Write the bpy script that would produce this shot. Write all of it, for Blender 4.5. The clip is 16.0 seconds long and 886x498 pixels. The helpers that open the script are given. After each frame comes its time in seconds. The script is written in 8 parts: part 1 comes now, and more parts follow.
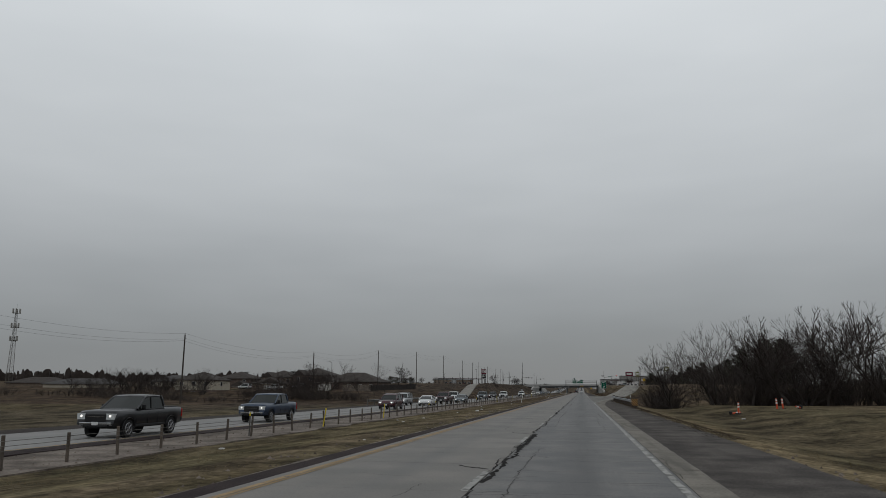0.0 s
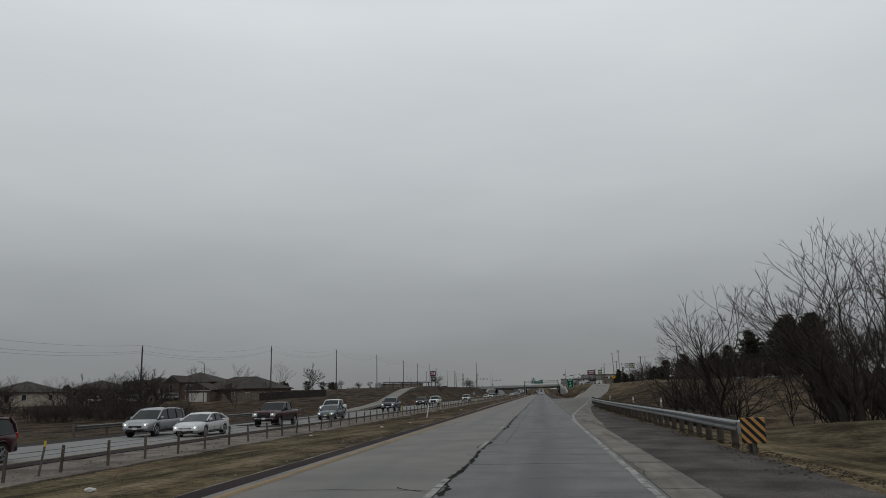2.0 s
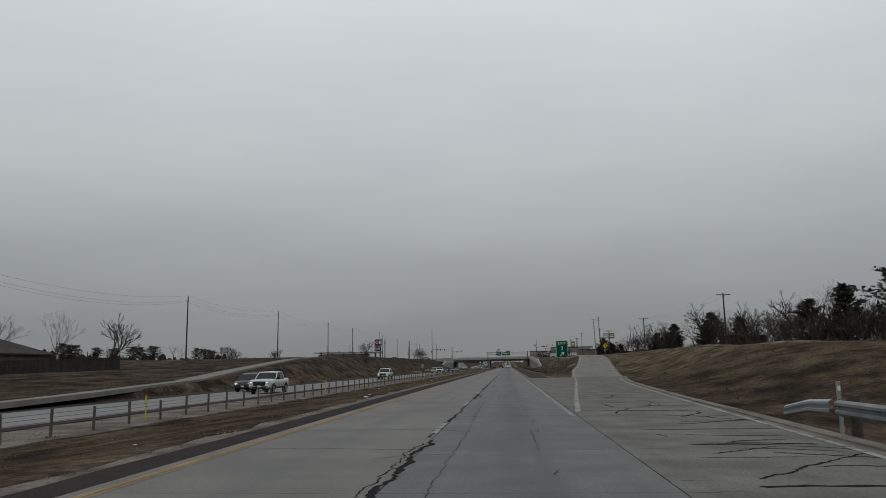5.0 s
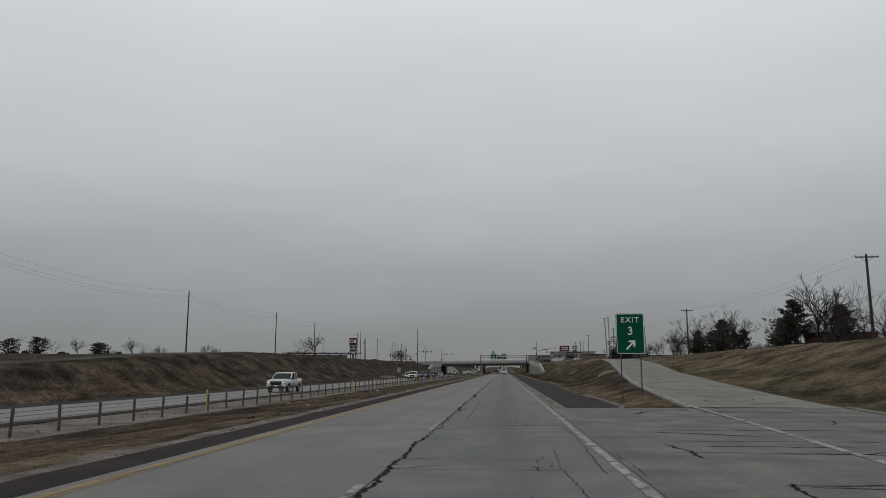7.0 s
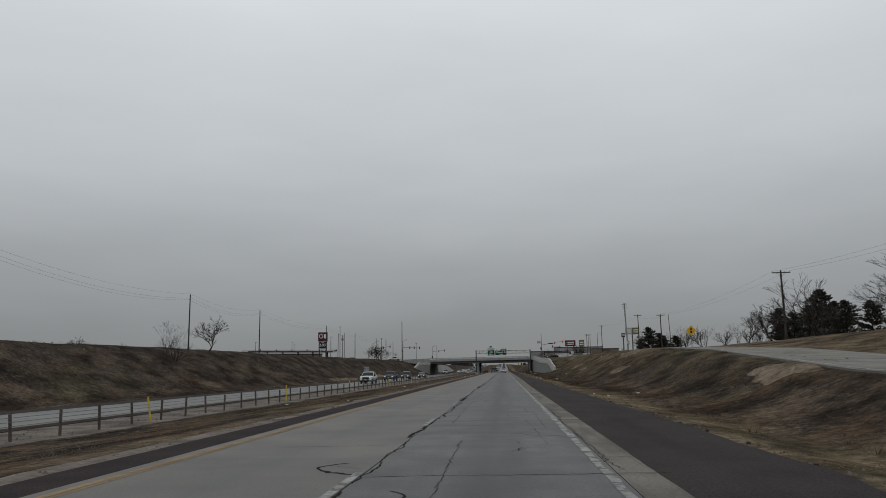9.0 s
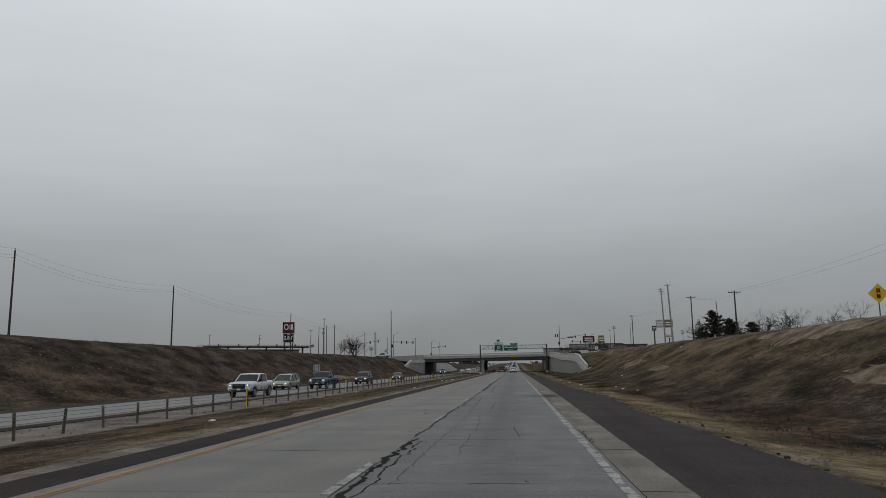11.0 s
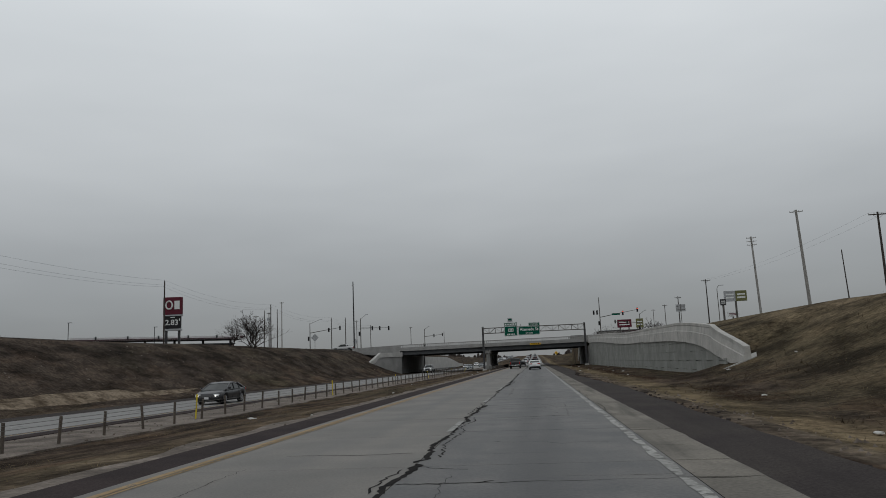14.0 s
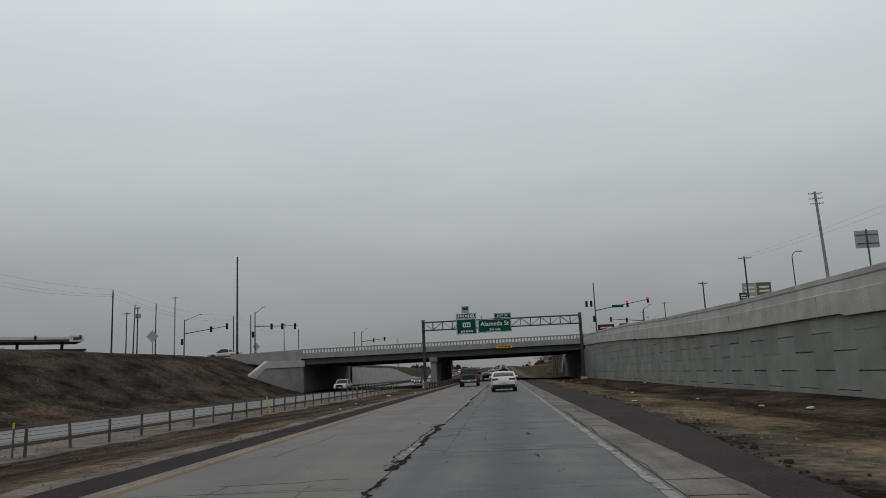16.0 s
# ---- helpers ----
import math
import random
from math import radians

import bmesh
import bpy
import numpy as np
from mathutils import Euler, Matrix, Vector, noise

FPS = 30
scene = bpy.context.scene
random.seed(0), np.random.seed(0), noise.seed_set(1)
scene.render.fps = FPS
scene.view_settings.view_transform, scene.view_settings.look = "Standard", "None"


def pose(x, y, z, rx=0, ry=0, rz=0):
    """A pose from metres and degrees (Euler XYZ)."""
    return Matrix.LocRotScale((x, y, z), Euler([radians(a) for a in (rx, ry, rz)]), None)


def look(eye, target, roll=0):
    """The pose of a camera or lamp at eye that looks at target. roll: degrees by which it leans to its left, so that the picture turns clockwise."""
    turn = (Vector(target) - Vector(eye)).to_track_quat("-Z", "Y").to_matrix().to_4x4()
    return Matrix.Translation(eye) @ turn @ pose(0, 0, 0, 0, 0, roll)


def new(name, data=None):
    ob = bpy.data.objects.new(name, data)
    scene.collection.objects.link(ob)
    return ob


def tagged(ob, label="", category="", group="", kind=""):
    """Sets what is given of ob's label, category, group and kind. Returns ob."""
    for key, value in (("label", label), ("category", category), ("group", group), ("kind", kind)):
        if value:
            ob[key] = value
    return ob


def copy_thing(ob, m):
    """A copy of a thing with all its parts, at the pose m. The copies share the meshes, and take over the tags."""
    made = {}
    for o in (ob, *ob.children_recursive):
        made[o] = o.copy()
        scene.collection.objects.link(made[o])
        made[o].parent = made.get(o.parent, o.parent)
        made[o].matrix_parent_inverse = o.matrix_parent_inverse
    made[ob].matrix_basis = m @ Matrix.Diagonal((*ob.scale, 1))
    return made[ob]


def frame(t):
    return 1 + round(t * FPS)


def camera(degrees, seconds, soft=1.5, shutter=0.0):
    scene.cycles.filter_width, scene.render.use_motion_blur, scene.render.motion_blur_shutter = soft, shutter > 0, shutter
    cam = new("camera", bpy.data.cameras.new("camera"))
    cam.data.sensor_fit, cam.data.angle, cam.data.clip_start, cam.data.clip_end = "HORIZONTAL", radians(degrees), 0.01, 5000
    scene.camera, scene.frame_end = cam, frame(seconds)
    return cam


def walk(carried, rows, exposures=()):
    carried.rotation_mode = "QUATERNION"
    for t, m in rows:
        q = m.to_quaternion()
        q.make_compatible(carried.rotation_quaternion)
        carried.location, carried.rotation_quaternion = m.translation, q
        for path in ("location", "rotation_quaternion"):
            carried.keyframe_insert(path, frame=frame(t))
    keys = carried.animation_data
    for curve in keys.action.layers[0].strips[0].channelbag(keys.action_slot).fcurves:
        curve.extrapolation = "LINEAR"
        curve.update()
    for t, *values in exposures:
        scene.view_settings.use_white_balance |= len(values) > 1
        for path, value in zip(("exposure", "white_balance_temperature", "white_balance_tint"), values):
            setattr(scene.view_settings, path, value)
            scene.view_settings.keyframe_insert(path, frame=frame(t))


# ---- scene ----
# Lens and path: one lane of a motorway, eye about 1.5 m over the road.
cam = camera(61.7, 16.0, soft=0.9)
ROWS = [
    (0, -0.02, 1.20, 1.66, 10.47, 10.75, 0.39),
    (0.5, 0.03, 16.39, 1.66, 9.60, 10.57, 0.40),
    (1, 0.02, 31.44, 1.66, 8.50, 10.51, 0.15),
    (1.5, -0.02, 46.38, 1.66, 7.93, 10.64, -0.93),
    (2, -0.08, 61.21, 1.64, 7.17, 11.07, -1.36),
    (2.5, -0.14, 75.96, 1.62, 6.37, 11.22, -1.87),
    (3, -0.21, 90.64, 1.60, 5.72, 10.55, -1.39),
    (3.5, -0.26, 105.27, 1.58, 5.11, 9.48, -1.42),
    (6, -0.23, 178.12, 1.50, 4.75, 8.95, -0.81),
    (6.5, -0.17, 192.71, 1.48, 4.70, 9.79, -0.87),
    (7, -0.10, 207.33, 1.49, 4.62, 9.31, -0.03),
    (7.5, -0.02, 221.99, 1.50, 4.69, 9.15, 0.19),
    (8, 0.07, 236.70, 1.51, 4.80, 9.77, -0.68),
    (8.5, 0.15, 251.45, 1.52, 4.43, 9.30, -0.88),
    (11, 0.35, 326.07, 1.50, 5.35, 9.14, -0.86),
    (11.5, 0.33, 341.18, 1.50, 5.17, 9.05, -0.63),
    (12, 0.28, 356.35, 1.50, 4.74, 8.45, -0.91),
    (12.5, 0.22, 371.58, 1.49, 5.21, 7.23, -1.21),
    (13, 0.14, 386.87, 1.49, 5.62, 6.67, -1.29),
    (13.5, 0.05, 402.20, 1.49, 6.68, 7.77, -1.74),
    (14, -0.04, 417.58, 1.48, 6.66, 8.78, -2.37),
    (14.5, -0.12, 432.99, 1.47, 5.44, 8.23, -2.35),
    (15, -0.17, 448.44, 1.45, 4.80, 8.45, -2.52),
    (15.5, -0.17, 463.91, 1.44, 4.33, 9.00, -2.73),
    (16, -0.11, 479.40, 1.43, 4.20, 9.57, -2.56),
]
walk(cam, [(t, look((x, y, z), Vector((x, y, z)) + Vector((-math.sin(radians(yaw)) * math.cos(radians(pitch)), math.cos(radians(yaw)) * math.cos(radians(pitch)), math.sin(radians(pitch)))), roll)) for t, x, y, z, yaw, pitch, roll in ROWS],
     exposures=[(0.0, -0.04), (3.5, -0.04), (8.5, 0.0), (11.5, 0.03), (12.3, 0.08), (12.8, 0.12), (13.5, 0.12), (14.0, 0.02), (16.0, 0.02)])

# ---- light: closed overcast, brightest overhead ----
world = bpy.data.worlds.new("overcast")
scene.world = world
world.use_nodes = True
wn, wl = world.node_tree.nodes, world.node_tree.links
wn.clear()
w_out = wn.new("ShaderNodeOutputWorld")
w_bg = wn.new("ShaderNodeBackground")
w_tc = wn.new("ShaderNodeTexCoord")
w_sep = wn.new("ShaderNodeSeparateXYZ")
w_ramp = wn.new("ShaderNodeValToRGB")
w_noise = wn.new("ShaderNodeTexNoise")
w_map = wn.new("ShaderNodeMapping")
w_mix = wn.new("ShaderNodeMix")
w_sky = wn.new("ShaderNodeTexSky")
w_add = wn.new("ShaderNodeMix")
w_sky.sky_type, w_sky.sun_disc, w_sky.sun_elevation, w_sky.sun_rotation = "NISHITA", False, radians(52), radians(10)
stops = [(p, (0.945 * v, 0.995 * v, 1.028 * v)) for p, v in ((0.0, 0.212), (0.05, 0.245), (0.14, 0.348), (0.27, 0.515), (0.48, 0.70), (0.7, 0.62), (1.0, 0.50))]
while len(w_ramp.color_ramp.elements) < len(stops):
    w_ramp.color_ramp.elements.new(0.5)
for e, (p, c) in zip(w_ramp.color_ramp.elements, stops):
    e.position, e.color = p, (*c, 1)
w_map.inputs["Scale"].default_value = (1.6, 1.6, 6.0)
w_noise.inputs["Scale"].default_value, w_noise.inputs["Detail"].default_value, w_noise.inputs["Roughness"].default_value = 1.5, 3.0, 0.55
w_mix.data_type, w_mix.blend_type = "RGBA", "SOFT_LIGHT"
w_mix.inputs[0].default_value = 0.26
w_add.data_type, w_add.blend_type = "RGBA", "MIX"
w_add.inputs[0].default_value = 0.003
wl.new(w_tc.outputs["Generated"], w_sep.inputs[0])
wl.new(w_sep.outputs["Z"], w_ramp.inputs[0])
wl.new(w_tc.outputs["Generated"], w_map.inputs[0])
wl.new(w_map.outputs[0], w_noise.inputs["Vector"])
wl.new(w_ramp.outputs[0], w_mix.inputs[6])
wl.new(w_noise.outputs["Fac"], w_mix.inputs[7])
wl.new(w_mix.outputs[2], w_add.inputs[6])
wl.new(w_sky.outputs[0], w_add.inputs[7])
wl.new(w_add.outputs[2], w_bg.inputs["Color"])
w_bg.inputs["Strength"].default_value = 1.0
wl.new(w_bg.outputs[0], w_out.inputs[0])
sun = new("sun", bpy.data.lights.new("sun", "SUN"))
sun.data.energy, sun.data.angle, sun.data.color = 0.22, radians(60), (1.0, 0.98, 0.95)
sun.matrix_world = pose(0, 0, 60, 38, 0, -10)

# ---- materials ----


def mat(name, color, rough=0.8, metal=0.0, var=0.25, scale=1.0, fine=18.0, bump=0.15, tint=None, spec=0.3, rand=0.0, emit=0.0):
    """A surface with large stains, fine grain and relief. scale, fine: noise per metre; tint: a second colour in patches; rand: change from piece to piece."""
    m = bpy.data.materials.new(name)
    m.use_nodes = True
    n, l = m.node_tree.nodes, m.node_tree.links
    b = n["Principled BSDF"]
    b.inputs["Roughness"].default_value, b.inputs["Metallic"].default_value = rough, metal
    b.inputs["Specular IOR Level"].default_value = spec
    geo = n.new("ShaderNodeNewGeometry")
    big, small = n.new("ShaderNodeTexNoise"), n.new("ShaderNodeTexNoise")
    for node, sc, det in ((big, scale, 4.0), (small, fine, 3.0)):
        node.inputs["Scale"].default_value, node.inputs["Detail"].default_value = sc, det
        l.new(geo.outputs["Position"], node.inputs["Vector"])
    ramp = n.new("ShaderNodeValToRGB")
    c = Vector(color)
    d = Vector(tint) if tint else c * (1 - var)
    ramp.color_ramp.elements[0].position, ramp.color_ramp.elements[1].position = 0.36, 0.64
    ramp.color_ramp.elements[0].color, ramp.color_ramp.elements[1].color = (*d, 1), (*c, 1)
    l.new(big.outputs["Fac"], ramp.inputs[0])
    grain = n.new("ShaderNodeMapRange")
    grain.inputs[1].default_value, grain.inputs[2].default_value = 0.25, 0.75
    grain.inputs[3].default_value, grain.inputs[4].default_value = 1 - var * 0.8, 1 + var * 0.55
    l.new(small.outputs["Fac"], grain.inputs[0])
    mul = n.new("ShaderNodeMix")
    mul.data_type, mul.blend_type = "RGBA", "MULTIPLY"
    mul.inputs[0].default_value = 1.0
    l.new(ramp.outputs[0], mul.inputs[6])
    l.new(grain.outputs[0], mul.inputs[7])
    last = mul.outputs[2]
    if rand:
        info, r2 = n.new("ShaderNodeObjectInfo"), n.new("ShaderNodeMapRange")
        r2.inputs[3].default_value, r2.inputs[4].default_value = 1 - rand, 1 + rand
        l.new(info.outputs["Random"], r2.inputs[0])
        m2 = n.new("ShaderNodeMix")
        m2.data_type, m2.blend_type = "RGBA", "MULTIPLY"
        m2.inputs[0].default_value = 1.0
        l.new(last, m2.inputs[6])
        l.new(r2.outputs[0], m2.inputs[7])
        last = m2.outputs[2]
    l.new(last, b.inputs["Base Color"])
    if bump:
        bp = n.new("ShaderNodeBump")
        bp.inputs["Strength"].default_value, bp.inputs["Distance"].default_value = bump, 0.5 / fine
        l.new(small.outputs["Fac"], bp.inputs["Height"])
        l.new(bp.outputs[0], b.inputs["Normal"])
    if emit:
        b.inputs["Emission Color"].default_value = (*color, 1)
        b.inputs["Emission Strength"].default_value = emit
    return m


def worn(m, under, scale, amount, fine=9.0):
    """Lets a second colour show through in flakes, as where paint has worn off."""
    n, l = m.node_tree.nodes, m.node_tree.links
    b = n["Principled BSDF"]
    src = b.inputs["Base Color"].links[0].from_socket
    geo = n["Geometry"]
    nz = n.new("ShaderNodeTexNoise")
    nz.inputs["Scale"].default_value, nz.inputs["Detail"].default_value, nz.inputs["Roughness"].default_value = scale, 8.0, 0.7
    l.new(geo.outputs["Position"], nz.inputs["Vector"])
    st = n.new("ShaderNodeMapRange")
    st.inputs[1].default_value, st.inputs[2].default_value = amount, amount + 0.06
    l.new(nz.outputs["Fac"], st.inputs[0])
    mx = n.new("ShaderNodeMix")
    mx.data_type = "RGBA"
    mx.inputs[7].default_value = (*under, 1)
    l.new(st.outputs[0], mx.inputs[0])
    l.new(src, mx.inputs[6])
    l.new(mx.outputs[2], b.inputs["Base Color"])
    return m


def streaks(m, dark, sx, sy, amount=0.5, width=0.2):
    """Long stains stretched along one axis (tyre tracks, drips)."""
    n, l = m.node_tree.nodes, m.node_tree.links
    b = n["Principled BSDF"]
    src = b.inputs["Base Color"].links[0].from_socket
    mp = n.new("ShaderNodeMapping")
    mp.inputs["Scale"].default_value = (sx, sy, 0.6)
    l.new(n["Geometry"].outputs["Position"], mp.inputs[0])
    nz = n.new("ShaderNodeTexNoise")
    nz.inputs["Scale"].default_value, nz.inputs["Detail"].default_value = 1.0, 4.0
    l.new(mp.outputs[0], nz.inputs["Vector"])
    st = n.new("ShaderNodeMapRange")
    st.inputs[1].default_value, st.inputs[2].default_value, st.inputs[4].default_value = 0.5, 0.5 + width, amount
    l.new(nz.outputs["Fac"], st.inputs[0])
    mx = n.new("ShaderNodeMix")
    mx.data_type = "RGBA"
    mx.inputs[7].default_value = (*dark, 1)
    l.new(st.outputs[0], mx.inputs[0])
    l.new(src, mx.inputs[6])
    l.new(mx.outputs[2], b.inputs["Base Color"])
    return m


def lane_band(m, centre, half, dark, amount):
    """A long dark oil and rubber stain down the middle of a lane, breaking up along its length."""
    n, l = m.node_tree.nodes, m.node_tree.links
    b = n["Principled BSDF"]
    src = b.inputs["Base Color"].links[0].from_socket
    sep, off, ab, fall = n.new("ShaderNodeSeparateXYZ"), n.new("ShaderNodeMath"), n.new("ShaderNodeMath"), n.new("ShaderNodeMapRange")
    l.new(n["Geometry"].outputs["Position"], sep.inputs[0])
    off.operation, ab.operation = "SUBTRACT", "ABSOLUTE"
    off.inputs[1].default_value = centre
    l.new(sep.outputs["X"], off.inputs[0])
    l.new(off.outputs[0], ab.inputs[0])
    fall.interpolation_type = "SMOOTHSTEP"
    fall.inputs[1].default_value, fall.inputs[2].default_value, fall.inputs[3].default_value, fall.inputs[4].default_value = 0.0, half, amount, 0.0
    l.new(ab.outputs[0], fall.inputs[0])
    mp, nz, mul, mx = n.new("ShaderNodeMapping"), n.new("ShaderNodeTexNoise"), n.new("ShaderNodeMath"), n.new("ShaderNodeMix")
    mp.inputs["Scale"].default_value = (1.4, 0.09, 1)
    nz.inputs["Scale"].default_value, nz.inputs["Detail"].default_value = 1.0, 5.0
    l.new(n["Geometry"].outputs["Position"], mp.inputs[0])
    l.new(mp.outputs[0], nz.inputs["Vector"])
    mul.operation = "MULTIPLY"
    rng_ = n.new("ShaderNodeMapRange")
    rng_.inputs[1].default_value, rng_.inputs[2].default_value = 0.22, 0.58
    l.new(nz.outputs["Fac"], rng_.inputs[0])
    l.new(rng_.outputs[0], mul.inputs[0])
    l.new(fall.outputs[0], mul.inputs[1])
    mx.data_type = "RGBA"
    mx.inputs[7].default_value = (*dark, 1)
    l.new(mul.outputs[0], mx.inputs[0])
    l.new(src, mx.inputs[6])
    l.new(mx.outputs[2], b.inputs["Base Color"])
    return m


def spill(m, x, y, rx, ry, dark, amount):
    """A dark spill of its own ragged outline at one spot of a pavement."""
    n, l = m.node_tree.nodes, m.node_tree.links
    b = n["Principled BSDF"]
    src = b.inputs["Base Color"].links[0].from_socket
    pos = n["Geometry"].outputs["Position"]
    nz, bend, mp, ln, fall, mx = n.new("ShaderNodeTexNoise"), n.new("ShaderNodeVectorMath"), n.new("ShaderNodeMapping"), n.new("ShaderNodeVectorMath"), n.new("ShaderNodeMapRange"), n.new("ShaderNodeMix")
    nz.inputs["Scale"].default_value, nz.inputs["Detail"].default_value = 1.3, 6.0
    l.new(pos, nz.inputs["Vector"])
    bend.operation = "MULTIPLY_ADD"
    bend.inputs[1].default_value = (1.0, 1.6, 0.0)
    l.new(nz.outputs["Color"], bend.inputs[0])
    l.new(pos, bend.inputs[2])
    mp.vector_type = "TEXTURE"
    mp.inputs["Location"].default_value = (x + 0.5, y + 0.8, 0)
    mp.inputs["Scale"].default_value = (rx, ry, 4.0)
    l.new(bend.outputs[0], mp.inputs[0])
    ln.operation = "LENGTH"
    l.new(mp.outputs[0], ln.inputs[0])
    fall.inputs[1].default_value, fall.inputs[2].default_value, fall.inputs[3].default_value, fall.inputs[4].default_value = 0.45, 1.1, amount, 0.0
    l.new(ln.outputs["Value"], fall.inputs[0])
    mx.data_type = "RGBA"
    mx.inputs[7].default_value = (*dark, 1)
    l.new(fall.outputs[0], mx.inputs[0])
    l.new(src, mx.inputs[6])
    l.new(mx.outputs[2], b.inputs["Base Color"])
    return m


CONCRETE_ROAD = lane_band(streaks(mat("concrete_pavement", (0.164, 0.150, 0.132), 0.6, 0, 0.30, 0.5, 24, 0.2, rand=0.06, spec=0.35, tint=(0.116, 0.108, 0.097)), (0.120, 0.115, 0.108), 1.3, 0.03, 0.5, 0.25), -3.8, 0.55, (0.09, 0.088, 0.086), 0.5)
CONCRETE_WORN = lane_band(streaks(mat("worn_dark_pavement", (0.130, 0.124, 0.116), 0.58, 0, 0.40, 0.9, 20, 0.25, rand=0.10, spec=0.36, tint=(0.080, 0.080, 0.080)), (0.068, 0.069, 0.071), 1.6, 0.05, 0.55, 0.2), -0.1, 0.85, (0.05, 0.049, 0.049), 0.85)
CONCRETE_EDGE = streaks(mat("pale_edge_concrete", (0.232, 0.212, 0.182), 0.9, 0, 0.32, 0.7, 18, 0.3, rand=0.1, spec=0.15, tint=(0.150, 0.138, 0.120)), (0.085, 0.080, 0.070), 2.2, 0.14, 0.65, 0.16)
for pavement in (CONCRETE_WORN, CONCRETE_EDGE):
    spill(pavement, 1.75, 366.0, 1.3, 2.3, (0.020, 0.020, 0.021), 0.9)
CONCRETE_OLD = streaks(mat("concrete_pavement_far", (0.235, 0.23, 0.222), 0.85, 0, 0.12, 0.3, 25, 0.1), (0.17, 0.17, 0.167), 1.0, 0.01, 0.6, 0.25)
ASPHALT = streaks(mat("asphalt", (0.044, 0.037, 0.036), 0.95, 0, 0.5, 0.5, 30, 0.5, tint=(0.056, 0.048, 0.044), spec=0.08), (0.030, 0.026, 0.025), 1.0, 0.06, 0.6, 0.2)
ASPHALT_OLD = streaks(mat("worn_asphalt", (0.116, 0.104, 0.094), 0.95, 0, 0.55, 0.6, 26, 0.6, tint=(0.054, 0.048, 0.045), spec=0.08), (0.045, 0.040, 0.038), 1.2, 0.12, 0.6, 0.2)
ASPHALT_EDGE = mat("asphalt_edge", (0.046, 0.035, 0.034), 0.95, 0, 0.45, 0.6, 30, 0.4, spec=0.08, tint=(0.032, 0.025, 0.025))
TAR = mat("crack_sealant", (0.026, 0.024, 0.023), 0.95, 0, 0.35, 1.5, 20, 0.2, spec=0.05)
JOINT = mat("joint_filler", (0.03, 0.029, 0.028), 0.95, 0, 0.3, 1.5, 20, 0.2, spec=0.05)
WHITE_PAINT = worn(mat("white_road_paint", (0.39, 0.385, 0.365), 0.8, 0, 0.35, 1.5, 14, 0.1, spec=0.15), (0.13, 0.128, 0.122), 2.4, 0.51)
YELLOW_PAINT = worn(mat("yellow_road_paint", (0.34, 0.24, 0.13), 0.8, 0, 0.25, 1.5, 14, 0.1, spec=0.15), (0.14, 0.13, 0.115), 3.0, 0.56)
GRAVEL = mat("gravel", (0.205, 0.172, 0.145), 0.95, 0, 0.55, 0.7, 9, 0.6, tint=(0.085, 0.068, 0.055))
CONCRETE = mat("concrete", (0.44, 0.43, 0.41), 0.85, 0, 0.18, 0.6, 14, 0.12)
CONCRETE_BRIDGE = streaks(mat("bridge_concrete", (0.32, 0.315, 0.305), 0.85, 0, 0.2, 0.6, 14, 0.12), (0.2, 0.196, 0.19), 0.9, 0.9, 0.5, 0.3)
CONCRETE_DARK = mat("concrete_weathered", (0.27, 0.265, 0.255), 0.85, 0, 0.22, 0.5, 14, 0.12)
PANEL = streaks(mat("wall_panel_concrete", (0.268, 0.272, 0.250), 0.85, 0, 0.22, 0.8, 16, 0.15, rand=0.12), (0.2, 0.202, 0.188), 1.3, 1.3, 0.5, 0.3)
BAND = streaks(mat("coping_concrete", (0.50, 0.485, 0.455), 0.85, 0, 0.22, 0.8, 16, 0.15), (0.24, 0.235, 0.22), 0.5, 1.6, 0.55, 0.3)
STEEL = mat("galvanised_steel", (0.36, 0.38, 0.40), 0.45, 0.7, 0.15, 2.0, 30, 0.05)
RUSTY_POST = mat("rusty_sign_post", (0.062, 0.052, 0.046), 0.8, 0.1, 0.35, 3.0, 30, 0.1)
STEEL_POST = mat("weathered_steel_post", (0.13, 0.122, 0.11), 0.6, 0.3, 0.25, 2.0, 30, 0.1)
RUSTY_POST = mat("rust_brown_steel_post", (0.115, 0.094, 0.076), 0.7, 0.2, 0.3, 2.0, 30, 0.1, rand=0.2)
STEEL_DARK = mat("dark_painted_steel", (0.055, 0.055, 0.058), 0.55, 0.2, 0.2, 2.0, 30, 0.05)
GIRDER = mat("painted_girder", (0.10, 0.105, 0.11), 0.6, 0.1, 0.2, 0.6, 14, 0.05)
SIGN_GREEN = mat("green_sign_sheeting", (0.001, 0.082, 0.050), 0.7, 0, 0.08, 1.0, 20, 0.0, spec=0.12)
SIGN_WHITE = mat("white_sign_sheeting", (0.72, 0.74, 0.72), 0.5, 0, 0.06, 1.0, 20, 0.0)
SIGN_BACK = mat("bare_aluminium_sign", (0.40, 0.41, 0.42), 0.5, 0.3, 0.12, 1.0, 20, 0.0)
YELLOW = mat("yellow_plastic", (0.62, 0.48, 0.03), 0.6, 0, 0.12, 2.0, 20, 0.0)
ORANGE_SIGN = mat("faded_orange_sheeting", (0.50, 0.27, 0.09), 0.6, 0, 0.15, 1.0, 20, 0.0)
RAIL_STEEL = streaks(mat("weathered_galvanised_rail", (0.26, 0.27, 0.275), 0.55, 0.5, 0.25, 1.5, 26, 0.08), (0.15, 0.145, 0.135), 2.0, 0.25, 0.5, 0.25)
RAIL_OLD = mat("dull_old_rail", (0.17, 0.165, 0.155), 0.6, 0.4, 0.3, 1.5, 20, 0.1)
